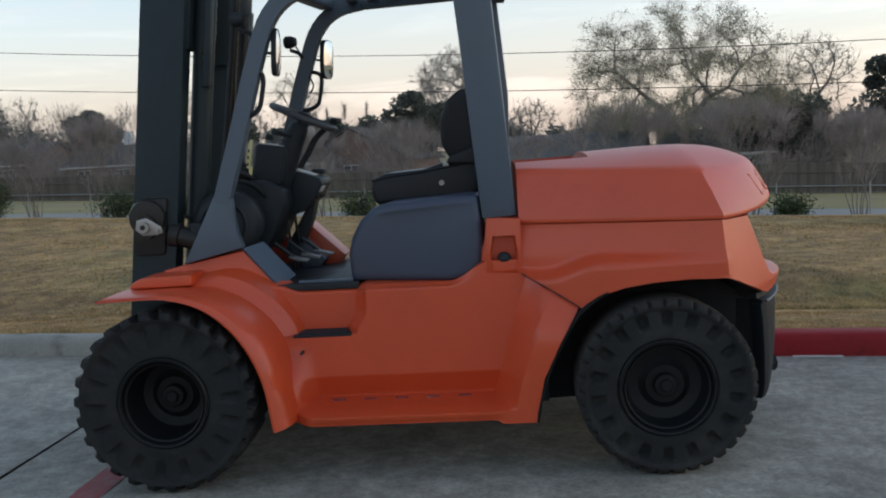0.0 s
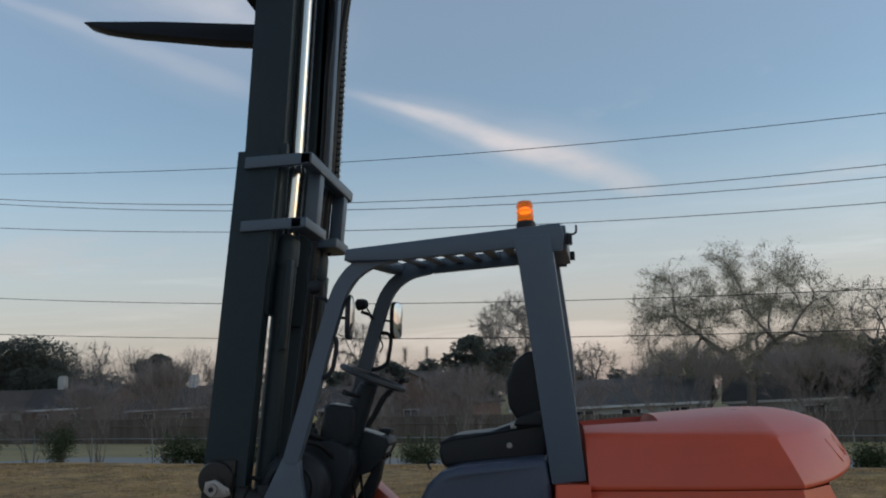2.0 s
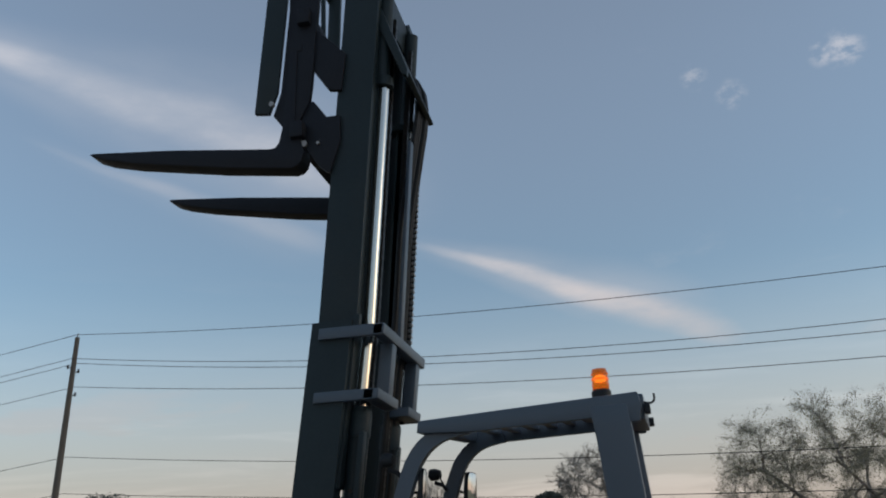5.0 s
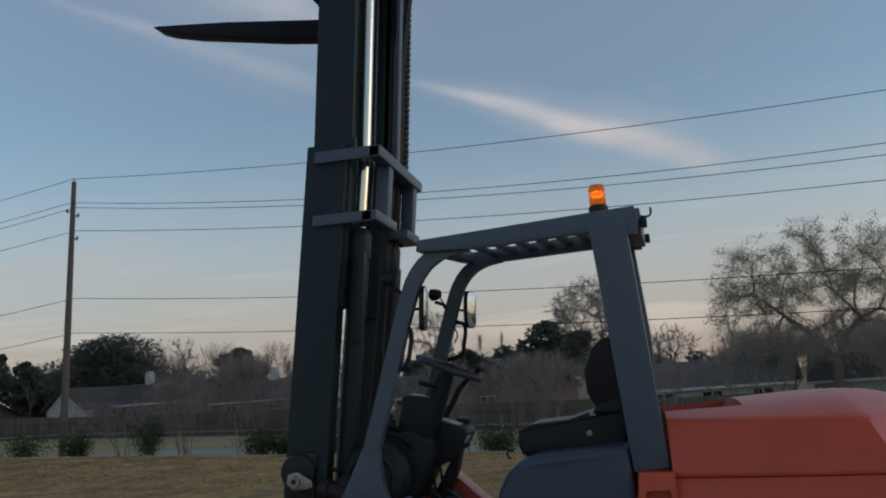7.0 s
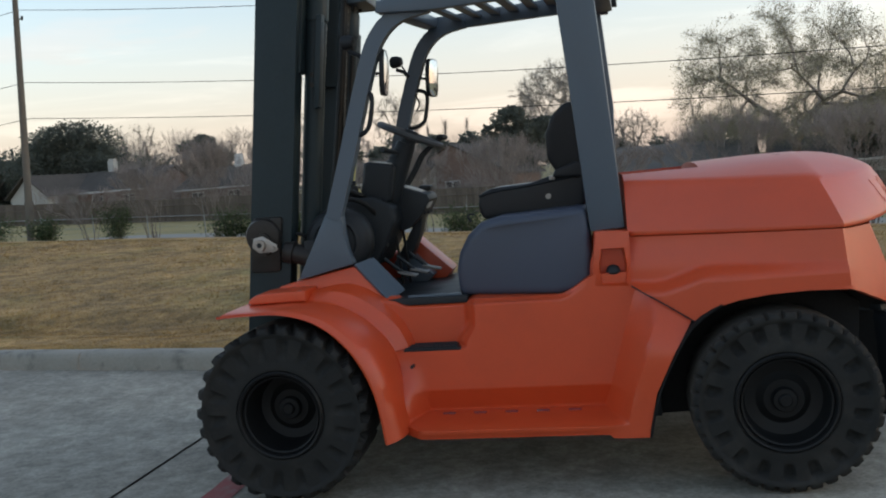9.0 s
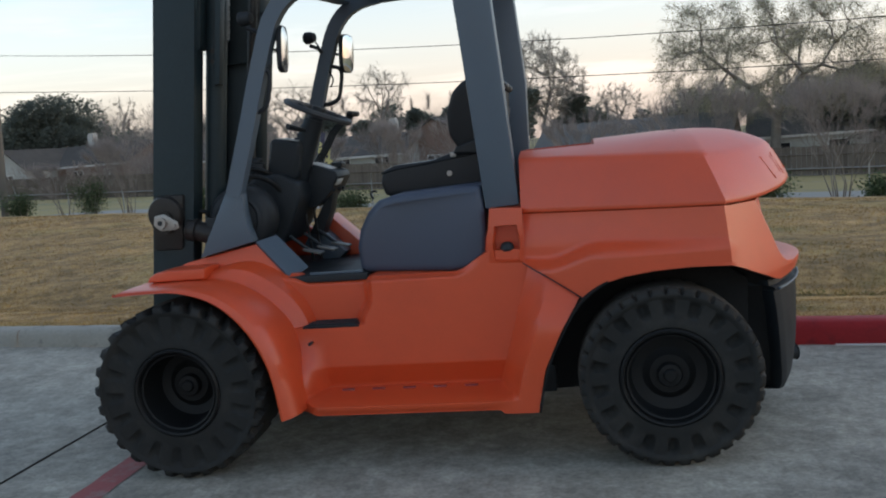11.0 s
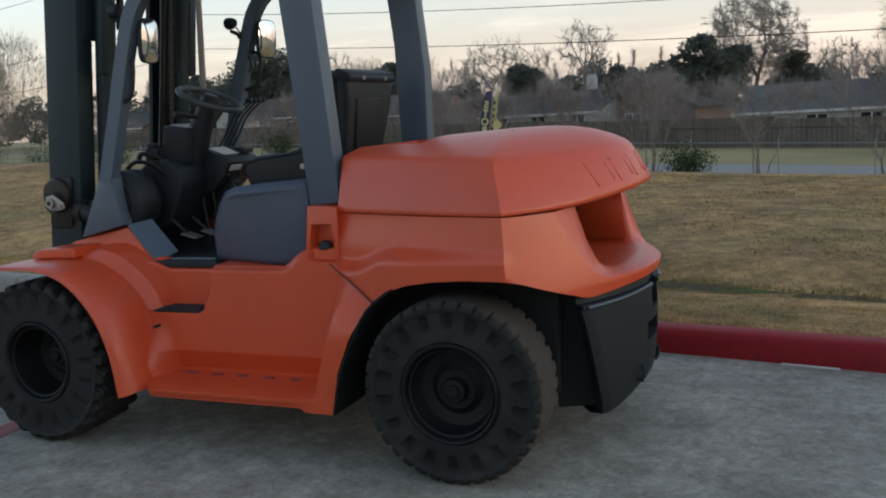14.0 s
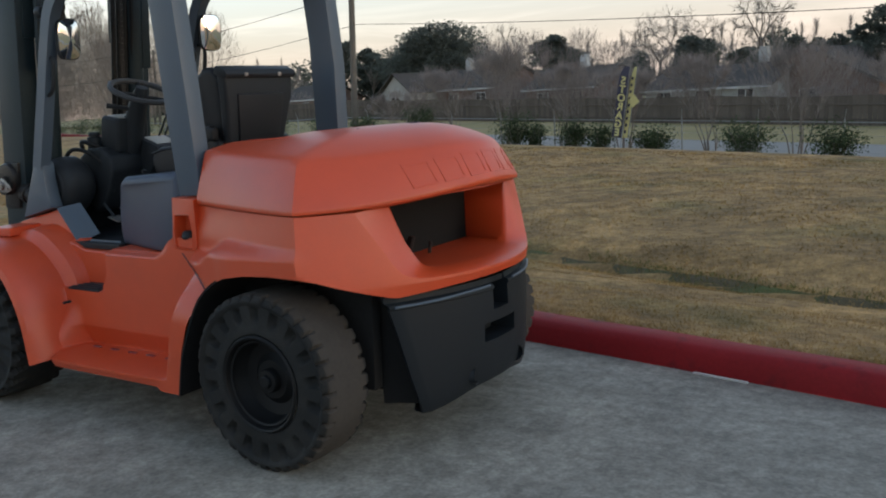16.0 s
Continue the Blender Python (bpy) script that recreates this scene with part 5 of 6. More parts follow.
for s, dx in ((-1, 0), (1, .05)):
    part("grab_handle", tube(along([(.375, s * .500, 1.905), (.425 + dx, s * .500, 1.912), (.468 + dx, s * .500, 1.88), (.455 + dx, s * .500, 1.78), (.435 + dx, s * .500, 1.725), (.395 + dx * .5, s * .500, 1.70), (.335, s * .500, 1.705)], 24), .012, 8), BLACKP, lift, "black grab handle")
part("roof_hook", tube(along([(1.60, -.46, 2.345), (1.635, -.46, 2.34), (1.65, -.46, 2.355), (1.65, -.46, 2.385)], 8), .006, 6), BLACKP, lift)
pair("reverse_lamp", box(1.60, 1.628, -.53, -.45, 2.285, 2.335, .006), BLACKP)

# amber beacon on the guard
bea = part("beacon", lathe([(.0, -.045), (.048, -.045), (.048, -.01), (.040, .0), (.0, .0)], n=20), BLACKP, lift, "lit amber warning beacon")
lens = part("lens", lathe([(.038, .0), (.041, .005), (.038, .09), (.034, .10), (.0, .101)], n=20), AMBER, bea, "ribbed amber lens")
for k in range(3):
    part("lens_rib", lathe([(.041, .018 + k * .027), (.0435, .023 + k * .027), (.040, .028 + k * .027)], n=20), AMBER, lens)
part("bulb", lathe([(.0, .03), (.017, .04), (.020, .052), (.017, .064), (.0, .072)], n=12), GLOW, bea)
bea.matrix_local = pose(1.432, -.42, 2.420, 90)
part("beacon_foot", box(1.382, 1.482, -.47, -.37, 2.34, 2.378, .006), GREY, lift)


# mirrors and work lamps on the front posts
def mirror_arm(x, y, turn, s, z):
    m = part("mirror", tube(along([(x - .085, y - s * .03, z + .01), (x - .05, y - s * .01, z), (x - .015, y, z)], 6), .008, 6), BLACKP, lift, "rounded rear-view mirror on a short arm")
    oval = [(.074 * (abs(math.cos(t)) ** .5) * (1 if math.cos(t) > 0 else -1), .112 * (abs(math.sin(t)) ** .6) * (1 if math.sin(t) > 0 else -1)) for t in steps(0, math.tau, 28)[:-1]]
    head = part("mirror_head", prism(oval, -.022, .004, .006, 2, axis="x"), BLACKP, m)
    dome = [[(.0042 + .011 * (1 - q * q), p[0] * .93 * q, p[1] * .95 * q) for p in oval + oval[:1]] for q in (.001, .2, .4, .6, .8, 1.0)]
    part("mirror_glass", sheet(dome), MIRROR, head, "slightly domed mirror glass", 60)
    head.matrix_local = pose(x, y, z, 0, 4, turn)


mirror_arm(.530, -.425, 5, 1, 1.995)
mirror_arm(.605, .525, -13, -1, 2.05)


def work_lamp(y, x):
    o = part("work_lamp", lathe([(.0, -.04), (.025, -.035), (.034, -.01), (.036, .02), (.032, .026), (.0, .022)], n=16), BLACKP, lift, "round black work lamp on the post")
    part("lamp_glass", lathe([(.0, .023), (.031, .025), (.031, .028), (.0, .033)], n=16), PANE, o)
    o.matrix_local = pose(x, y, 2.155, 0, 0, 75)
    part("lamp_bracket", tube([(x, y, 2.11), (x + .05, y * .98, 2.09), (x + .07, y * .98, 2.06)], .012, 6), BLACKP, lift)


work_lamp(.46, .40)
work_lamp(-.46, .36)
part("lamp_cable", tube(along([(.43, .47, 2.13), (.46, .49, 2.07), (.47, .48, 2.0), (.50, .47, 1.95), (.52, .46, 1.90), (.50, .46, 1.86)], 20), .005, 5), HOSE, lift)

# the guard sits a little askew, its far side some centimetres higher
askew = set()
for o in lift.children:
    if o.name.split(".")[0] in ("front_post", "rear_post", "roof_rail", "roof_header", "roof_rear", "roof_slat", "grab_handle", "reverse_lamp", "roof_hook") and o.data.name not in askew:
        askew.add(o.data.name)
        for v in o.data.vertices:
            v.co.z += .07 * (v.co.y + .5) * smoothstep(1.25, 1.8, v.co.z + o.location.z)
            v.co.x += .045 * (v.co.y + .5) * smoothstep(1.2, 1.5, v.co.z + o.location.z)
            if o.name.startswith(("rear_post", "roof_rear", "reverse_lamp", "roof_hook")):
                v.co.x += .024 * smoothstep(1.3, 2.2, v.co.z)
            if v.co.x > .3 and v.co.z > 1.9:
                v.co.z = 1.9 + (v.co.z - 1.9) * .975

# seat
def cushion(pts, y0, y1, w):
    return prism(pts, y0, y1, w, 4)


seat = part("seat", cushion([(.915, 1.305), (.935, 1.232), (1.40, 1.245), (1.46, 1.27), (1.47, 1.40), (1.40, 1.440), (1.28, 1.425), (1.18, 1.395), (.99, 1.385), (.93, 1.362)], -.27, .27, .038), VINYL, lift, "black vinyl operator seat", 50)
part("seat_piping", tube([(p[0], -.268, p[1]) for p in ((.925, 1.350), (1.0, 1.368), (1.2, 1.388), (1.40, 1.415))], .008, 6), BLACKP, seat)
part("seat_base", prism([(.955, 1.215), (1.44, 1.225), (1.45, 1.30), (.945, 1.29)], -.262, .262, .025, 3), BLACKP, seat)
def tapered(bm):
    """Narrower towards its foot, and set a little to one side."""
    for v in bm.verts:
        v.co.y = v.co.y * (.70 + .16 * smoothstep(.0, .36, v.co.z)) - .035
    return bm


back_pose = pose(1.405, 0, 1.375, 0, 7, 0)
part("backrest", moved(tapered(cushion([(-.07, .03), (.045, -.02), (.075, .20), (.06, .36), (.0, .412), (-.07, .405), (-.128, .345), (-.158, .24), (-.142, .12)], -.27, .27, .05)), back_pose), VINYL, seat, "padded black backrest", 50)
part("back_shell", moved(tapered(prism([(.05, -.02), (.10, .0), (.125, .26), (.115, .385), (.05, .41)], -.285, .285, .045, 4)), back_pose), BLACKP, seat, "black plastic shell behind the backrest", 50)
part("shell_panel", moved(tapered(prism([(.105, .03), (.123, .03), (.134, .28), (.112, .29)], -.20, .20, .008)), back_pose), VINYL, seat)
part("shell_lip", moved(tapered(prism([(.04, .375), (.128, .362), (.138, .385), (.118, .408), (.05, .425)], -.295, .295, .012, 2)), back_pose), BLACKP, seat, "rounded lip over the seat back")
for y in (-.15, .09):
    part("shell_bolt", moved(box(.128, .140, y - .012, y + .012, .372, .392, .004), back_pose), STEEL, seat)
part("armrest", cushion([(1.30, 1.42), (1.45, 1.41), (1.46, 1.47), (1.42, 1.49), (1.32, 1.455)], -.30, -.25, .015), VINYL, seat)
part("seat_bolt", tube([(1.275, -.285, 1.325), (1.275, -.268, 1.325)], .014, 10), STEEL, seat)
part("buckle", box(1.285, 1.315, -.285, -.27, 1.405, 1.428, .004), STEEL, seat)

# steering column and wheel
col = part("steering_column", tube([(.30, 0, 1.18), (.42, 0, 1.45), (.52, 0, 1.66)], [.085, .07, .05], 14), BLACKP, lift, "black steering column")
part("column_cover", moved(bevel_all(box(-.085, .085, -.13, .10, -.10, .11), .035, 3), pose(.365, 0, 1.455, 0, 10, 0)), BLACKP, col, "boxy black cover on the column")
# added pale plate, paints the cover's top as lit
part("cover_top", moved(bevel_all(box(-.055, .060, -.10, .07, .108, .114), .003, 1), pose(.365, 0, 1.455, 0, 10, 0)), LIT_TOP, col, "thin plate with the lit top of the cover in its colour")
for k in range(5):
    part("column_boot", moved(moved(lathe([(.050 - k * .003, -.011), (.060 - k * .003, 0), (.050 - k * .003, .011)], n=18), pose(0, 0, 0, 90)), pose(.452 + k * .0125, 0, 1.545 + k * .024, 0, 26, 0)), BLACKP, col)
tilt = pose(.545, 0, 1.70, 0, 24, 0)
circle = [tilt @ Vector((.175 * math.cos(a), .175 * math.sin(a), 0)) for a in steps(0, math.tau, 40)]
sw = part("steering_wheel", tube(circle, .0165, 8, caps=False), DUSTY, lift, "black steering wheel with spinner knob")
for a in (.5, 2.6, 4.7):
    part("spoke", tube([tilt @ Vector((0, 0, -.03)), tilt @ Vector((.09 * math.cos(a), .09 * math.sin(a), -.012)), tilt @ Vector((.172 * math.cos(a), .172 * math.sin(a), 0))], .011, 6), BLACKP, sw)
part("wheel_boss", moved(moved(lathe([(0, .03), (.035, .026), (.045, -.02), (.035, -.06)], n=16), pose(0, 0, 0, 90)), tilt), BLACKP, sw)
part("gear_lever", tube([(.49, -.02, 1.60), (.42, -.16, 1.63)], [.010, .016], 8), BLACKP, col)
# hydraulic levers beside the wheel
for k in range(4):
    y = .16 + k * .045
    lv = part("hydraulic_lever", tube(along([(.40, y, 1.36), (.50, y + .01, 1.50), (.56, y + .02, 1.60), (.66, y + .02, 1.675)], 10), .006, 6), BLACKP, lift, "black hydraulic lever with a knob")
    part("knob", moved(lathe([(0, -.022), (.013, -.017), (.016, 0), (.013, .017), (0, .022)], n=10), pose(.675, y + .02, 1.685, 0, 0, 90)), BLACKP, lv)

# dash and pedals
dash = part("dash", prism([(.10, 1.18), (.10, 1.30), (.24, 1.385), (.36, 1.39), (.45, 1.33), (.46, 1.25), (.40, 1.12), (.34, 1.02), (.25, 1.00)], -.20, .22, .02, 3), BLACKP, lift, "black dashboard with instrument pod")
part("dash_drum", moved(lathe([(0, -.10), (.13, -.10), (.162, -.075), (.170, -.03), (.170, .05), (.13, .10), (0, .10)], n=28), pose(.20, -.33, 1.18)), BLACKP, dash, "rounded black housing beside the column", 50)
part("drum_rib", moved(lathe([(.10, -.102), (.112, -.110), (.124, -.102)], n=28), pose(.20, -.33, 1.18)), BLACKP, dash)
pod = part("instrument_pod", prism([(.40, 1.33), (.405, 1.425), (.43, 1.435), (.605, 1.375), (.615, 1.345), (.572, 1.27), (.50, 1.20), (.44, 1.18)], .02, .30, .010, 2), BLACKP, dash)
part("instrument_plate", moved(box(-.062, .062, -.075, .075, 0, .004, .001), pose(.508, .13, 1.409, 0, 19, 0)), WHITEISH, pod, "pale printed instrument plate")
part("gauge_hood", moved(bevel_all(box(-.035, .035, -.05, .05, 0, .030), .010, 2), pose(.560, .245, 1.392, 0, 4, 0)), BLACKP, pod)
part("switch_plate", moved(box(-.003, .003, -.055, .055, -.018, .018, .001), pose(.598, .10, 1.315, 0, 30, 0)), WHITEISH, pod, "pale sticker under the pod's edge")
for y in (.05, .16, .24):
    part("switch", moved(bevel_all(box(-.010, .012, -.012, .012, -.008, .008), .003, 1), pose(.575, y, 1.275, 0, 30, 0)), BLACKP, pod)
part("pod_bracket", prism([(.40, 1.04), (.50, 1.21), (.56, 1.27), (.53, 1.15), (.47, 1.02)], .10, .22, .006), BLACKP, dash)
for y, x in ((.02, .43), (.08, .46)):
    part("linkage_rod", tube([(x - .02, y, 1.20), (x, y + .01, .89)], .008, 6), GREASE, lift, "greasy linkage rod under the dash")
part("dash_hose", tube(along([(.14, -.16, 1.385), (.20, -.20, 1.425), (.27, -.19, 1.41), (.31, -.12, 1.37)], 14), .014, 8), HOSE, lift)
part("dash_hose", tube(along([(.16, -.30, 1.33), (.23, -.29, 1.385), (.31, -.24, 1.36), (.37, -.18, 1.27), (.40, -.16, 1.12)], 16), .012, 8), HOSE, lift)
part("fluid_reservoir", moved(moved(lathe([(0, .06), (.030, .058), (.034, .050), (.034, .036), (.028, .034), (.044, .028), (.046, -.06), (0, -.06)], n=20), pose(0, 0, 0, 90)), pose(.215, -.12, 1.42)), BLACKP, lift, "small black fluid reservoir on the dash")
for y, x in ((-.24, .52), (-.12, .56), (.02, .60)):
    pd = part("pedal_arm", tube([(x - .12, y, 1.06), (x - .03, y, .985)], .009, 6), BLACKP, lift)
    part("pedal_pad", moved(bevel_all(box(-.050, .050, -.038, .038, -.006, .006), .004), pose(x, y, .975, 0, 14, 0)), PAD, pd, "pale worn pedal pad")


# ---- mast ----
def mx(lx, z):
    """Place along x of a mast part: the outer stage leans back, the raised stage a little less."""
    return lx - .27 + .124 * (min(z, 2.9) - 1.13) + .088 * max(0, z - 2.9)


def mast_box(l0, l1, y0, y1, z0, z1, w=.0):
    bm = box(l0, l1, y0, y1, z0, z1, w)
    for v in bm.verts:
        v.co.x = mx(v.co.x, v.co.z)
    return bm


def channel(l0, l1, y0, y1, z0, z1, t):
    """A C-shaped upright, open towards the middle of the mast."""
    sec = [(l0, y0), (l1, y0), (l1, y1), (l1 - t, y1), (l1 - t, y0 + t), (l0 + t, y0 + t), (l0 + t, y1), (l0, y1)]
    bm = bmesh.new()
    rings = [[bm.verts.new((mx(p[0], z), p[1], z)) for p in sec] for z in ([z0, z1] if z1 < 2.95 or z0 > 2.85 else [z0, 2.9, z1])]
    for a, b in zip(rings, rings[1:]):
        for k in range(8):
            j = (k + 1) % 8
            bm.faces.new((a[k], a[j], b[j], b[k]))
    bm.faces.new(rings[0][::-1])
    bm.faces.new(rings[-1])
    bmesh.ops.recalc_face_normals(bm, faces=bm.faces)
    return bevel_all(bm, .005, 2, 60)


pair("outer_upright", channel(.018, .238, -.455, -.345, .14, 2.895, .030), DARK, label="black steel channel of the outer mast")
pair("inner_upright", channel(.040, .252, -.418, -.300, 2.04, 5.15, .034), DARK, label="black steel channel of the raised inner mast")
pair("upright_flange", mast_box(.205, .262, -.330, -.300, 2.90, 5.1, .004), DARK)
part("lower_tie", mast_box(.03, .20, -.43, .43, .20, .40, .01), DARK, lift)
part("middle_tie", mast_box(.205, .24, -.44, .44, .86, .98, .008), DARK, lift)
part("crosshead", mast_box(.05, .24, -.40, .40, 4.90, 5.12, .01), DARK, lift)
part("crosshead_guard", prism([(mx(.20, 4.8), 4.86), (mx(.26, 4.8), 4.84), (mx(.44, 4.4), 4.40), (mx(.435, 4.4), 4.355), (mx(.41, 4.4), 4.365), (mx(.22, 4.8), 4.76)], -.37, -.33, .006), DARK, lift, "slanting plate at the head of the mast")
part("crosshead_guard", prism([(mx(.20, 4.8), 4.86), (mx(.26, 4.8), 4.84), (mx(.44, 4.4), 4.40), (mx(.41, 4.4), 4.39), (mx(.22, 4.8), 4.80)], -.33, .37, .004), DARK, lift)
# wrap-round ties at the top of the outer mast
part("upper_bracket", merge(mast_box(.07, .42, -.480, -.448, 2.795, 2.855, .004), mast_box(.365, .425, -.480, .480, 2.797, 2.853, .004), mast_box(.07, .42, .448, .480, 2.795, 2.855, .004)), GREY, lift, "grey bracket tying the mast uprights")
part("lower_bracket", merge(mast_box(.08, .40, -.475, -.445, 2.465, 2.520, .004), mast_box(.345, .425, -.475, -.06, 2.467, 2.518, .004)), GREY, lift)
part("lower_bracket", merge(mast_box(.30, .43, .16, .46, 2.467, 2.517, .004), mast_box(.07, .42, .445, .475, 2.465, 2.519, .004)), GREY, lift)
for y in (-.20, .36):
    part("bracket_post", mast_box(.345, .415, y - .045, y + .045, 2.49, 2.80, .006), GREY, lift)
pair("guide_stop", mast_box(.235, .275, -.44, -.40, 2.84, 2.925, .004), DARK)

# lift cylinders, chains and hoses
for y in (-.305, .305):
    cyl = part("lift_cylinder", tube([(mx(.292, .3), y, .3), (mx(.292, 2.40), y, 2.40)], .053, 18), DARK, lift, "black lift cylinder with a chrome rod")
    part("gland", tube([(mx(.292, z), y, z) for z in (2.30, 2.42, 2.44, 2.46)], [.061, .061, .056, .040], 18), DARK, cyl)
    part("rod", tube([(mx(.290, z), y, z) for z in (2.40, 2.9, 4.34)], .031, 18), CHROME, cyl, "polished chrome rod")
    part("rod_clamp", merge(tube([(mx(.288, 4.33), y, 4.33), (mx(.288, 4.39), y, 4.39)], .056, 14), mast_box(.16, .32, y - .05, y + .05, 4.335, 4.38, .006)), DARK, cyl)
    part("rod_top", tube([(mx(.27, 4.38), y, 4.38), (mx(.27, 5.05), y, 5.05)], .046, 14), DARK, cyl)
    part("hose_clip", merge(*[tube([(mx(.292, z), y - .058, z), (mx(.292, z), y + .058, z)], .012, 8) for z in (1.98, 2.03)]), GREASE, cyl)


def chain(y, lx, z0, z1):
    z, k = z0, 0
    V, F = [], []
    while z < z1:
        w = .018 if k % 2 else .014
        x = mx(lx, z)
        b = len(V)
        for dz in (0, .0335):
            for sx, sy in ((-1, -1), (1, -1), (1, 1), (-1, 1)):
                V.append((x + sx * .014, y + sy * w, z + dz))
        F += [(b, b + 1, b + 5, b + 4), (b + 1, b + 2, b + 6, b + 5), (b + 2, b + 3, b + 7, b + 6), (b + 3, b, b + 4, b + 7), (b + 4, b + 5, b + 6, b + 7), (b, b + 3, b + 2, b + 1)]
        z += .034
        k += 1
    o = arrays_ob("leaf_chain", V, F, GREASE)
    o.parent = lift
    return tagged(o, "greasy leaf chain up the mast")


chain(-.20, .30, 2.1, 4.85)
chain(.20, .30, 1.3, 4.85)
for k, y in enumerate((.15, .19, .235, .275, .315)):
    lx0 = .285 + (.02 if k < 3 else .040)
    pts = [(mx(lx0 - .05, 1.0), y, 1.0), (mx(lx0 - .01, 2.0), y, 2.0), (mx(lx0, 3.0), y, 3.0), (mx(lx0 + .005, 3.6), y, 3.6), (mx(lx0 + .05, 4.1), y, 4.1), (mx(lx0 + .075, 4.4), y, 4.4), (mx(lx0 + .045, 4.62), y, 4.62), (mx(lx0 - .06, 4.75), y, 4.75)]
    part("hose", tube(along(pts, 40), .017, 8), HOSE, lift, "black hydraulic hose up the mast")
part("hose_guard", mast_box(.352, .372, .06, .13, 2.86, 4.15, .004), GREY, lift, "thin grey hose rail")
pair("bell_bracket", mast_box(.315, .345, -.39, -.33, 1.86, 2.32, .006), DARK)
carrier = part("cable_carrier", tube([(mx(.350, z), .37, z) for z in (2.50, 3.0, 3.6, 4.15)], .007, 6), HOSE, lift, "ribbed cable carrier up the mast")
rib = None
for k in range(46):
    z = 2.50 + k * .036
    if rib is None:
        o = part("carrier_link", box(-.011, .011, -.016, .016, 0, .020), STEEL, carrier)
        rib = o.data
    else:
        o = new("carrier_link", rib)
        o.parent = carrier
    o.location = (mx(.350, z), .37, z)
part("cable", tube([(mx(.338, z), .37, z) for z in (2.45, 2.9, 3.5, 4.3)], .012, 6), HOSE, lift)

# tilt cylinders and mast pivots
for s in (-1, 1):
    piv = part("mast_pivot", merge(bevel_all(moved(lathe([(0, -.03), (.085, -.03), (.092, -.015), (.092, .03), (0, .03)], n=24), pose(mx(.10, 1.22), s * .47, 1.235)), .006), mast_box(.03, .19, s * .455 - .02, s * .455 + .02, 1.05, 1.33, .02), tube([(mx(.10, 1.2), s * .42, 1.195), (mx(.10, 1.2), s * .52, 1.195)], .058, 18)), GREASE, lift, "greasy tilt pivot on the mast")
    part("pivot_pin", tube([(mx(.10, 1.2), s * .515, 1.195), (mx(.10, 1.2), s * .545, 1.195)], [.030, .027], 16), STEEL, piv)
    # flat black disc, the hole's dark put into colour
    part("pin_hole", tube([(mx(.10, 1.2), s * .540, 1.195), (mx(.10, 1.2), s * .547, 1.195)], .013, 12), BLACKP, piv)
    part("pin_plate", prism([(mx(.055, 1.2), 1.185), (mx(.065, 1.2), 1.23), (mx(.115, 1.2), 1.24), (mx(.185, 1.2), 1.195), (mx(.19, 1.2), 1.165), (mx(.16, 1.2), 1.155), (mx(.09, 1.2), 1.155)], s * .524 - .004, s * .524 + .004, .003), STEEL, piv, "bare steel retaining plate")
    part("plate_bolt", tube([(mx(.165, 1.2), s * .524, 1.18), (mx(.165, 1.2), s * .540, 1.18)], .010, 6), STEEL, piv)
    part("tilt_cylinder", tube([(mx(.12, 1.2), s * .43, 1.185), (-.08, s * .43, 1.150), (-.065, s * .43, 1.147), (-.02, s * .43, 1.138), (-.015, s * .43, 1.136), (.12, s * .43, 1.09)], [.030, .032, .060, .062, .052, .052], 16), GREASE, lift, "greasy tilt cylinder")
    part("tilt_hose", tube(along([(-.06, s * .40, 1.18), (-.03, s * .38, 1.23), (.03, s * .36, 1.20), (.05, s * .36, 1.05)], 14), .011, 7), HOSE, lift)

# carriage and forks
part("carriage_bar", box(-.155, -.075, -.50, .50, 3.99, 4.09, .008), FORKM, lift)
part("carriage_bar", box(-.115, -.035, -.50, .30, 4.74, 4.84, .008), FORKM, lift)
part("side_plate", prism([(-.378, 4.183), (-.288, 4.170), (-.238, 4.31), (-.165, 5.15), (-.295, 5.15)], -.475, -.445, .006), DARK, lift, "flat dark side plate of the load backrest")
part("side_plate", prism([(-.25, 4.90), (-.16, 4.90), (-.13, 5.6), (-.22, 5.6)], .445, .475, .006), DARK, lift)
part("carriage_plate", prism([(-.224, 4.31), (-.270, 4.165), (-.205, 4.075), (-.140, 4.045), (-.050, 4.225), (-.035, 4.34), (.030, 5.15), (-.150, 5.15)], -.455, -.415, .006), FORKM, lift)
pair("lower_arm", prism([(-.150, 4.09), (-.055, 4.232), (-.028, 4.232), (.050, 4.120), (.13, 4.12), (.13, 3.96), (.065, 3.76), (-.005, 3.82), (-.085, 3.95), (-.115, 4.02)], -.440, -.405, .006), FORKM)
pair("upper_arm", prism([(-.06, 4.762), (-.020, 4.420), (.064, 4.293), (.14, 4.28), (.17, 4.52), (.10, 4.60)], -.440, -.405, .006), FORKM)
for k, y in enumerate((-.30, -.10, .10, .30)):
    part("backrest_bar", box(-.23, -.20, y - .012, y + .012, 4.92, 5.60, .004), DARK, lift)
part("backrest_top", box(-.24, -.19, -.5, .5, 5.56, 5.64, .008), DARK, lift)
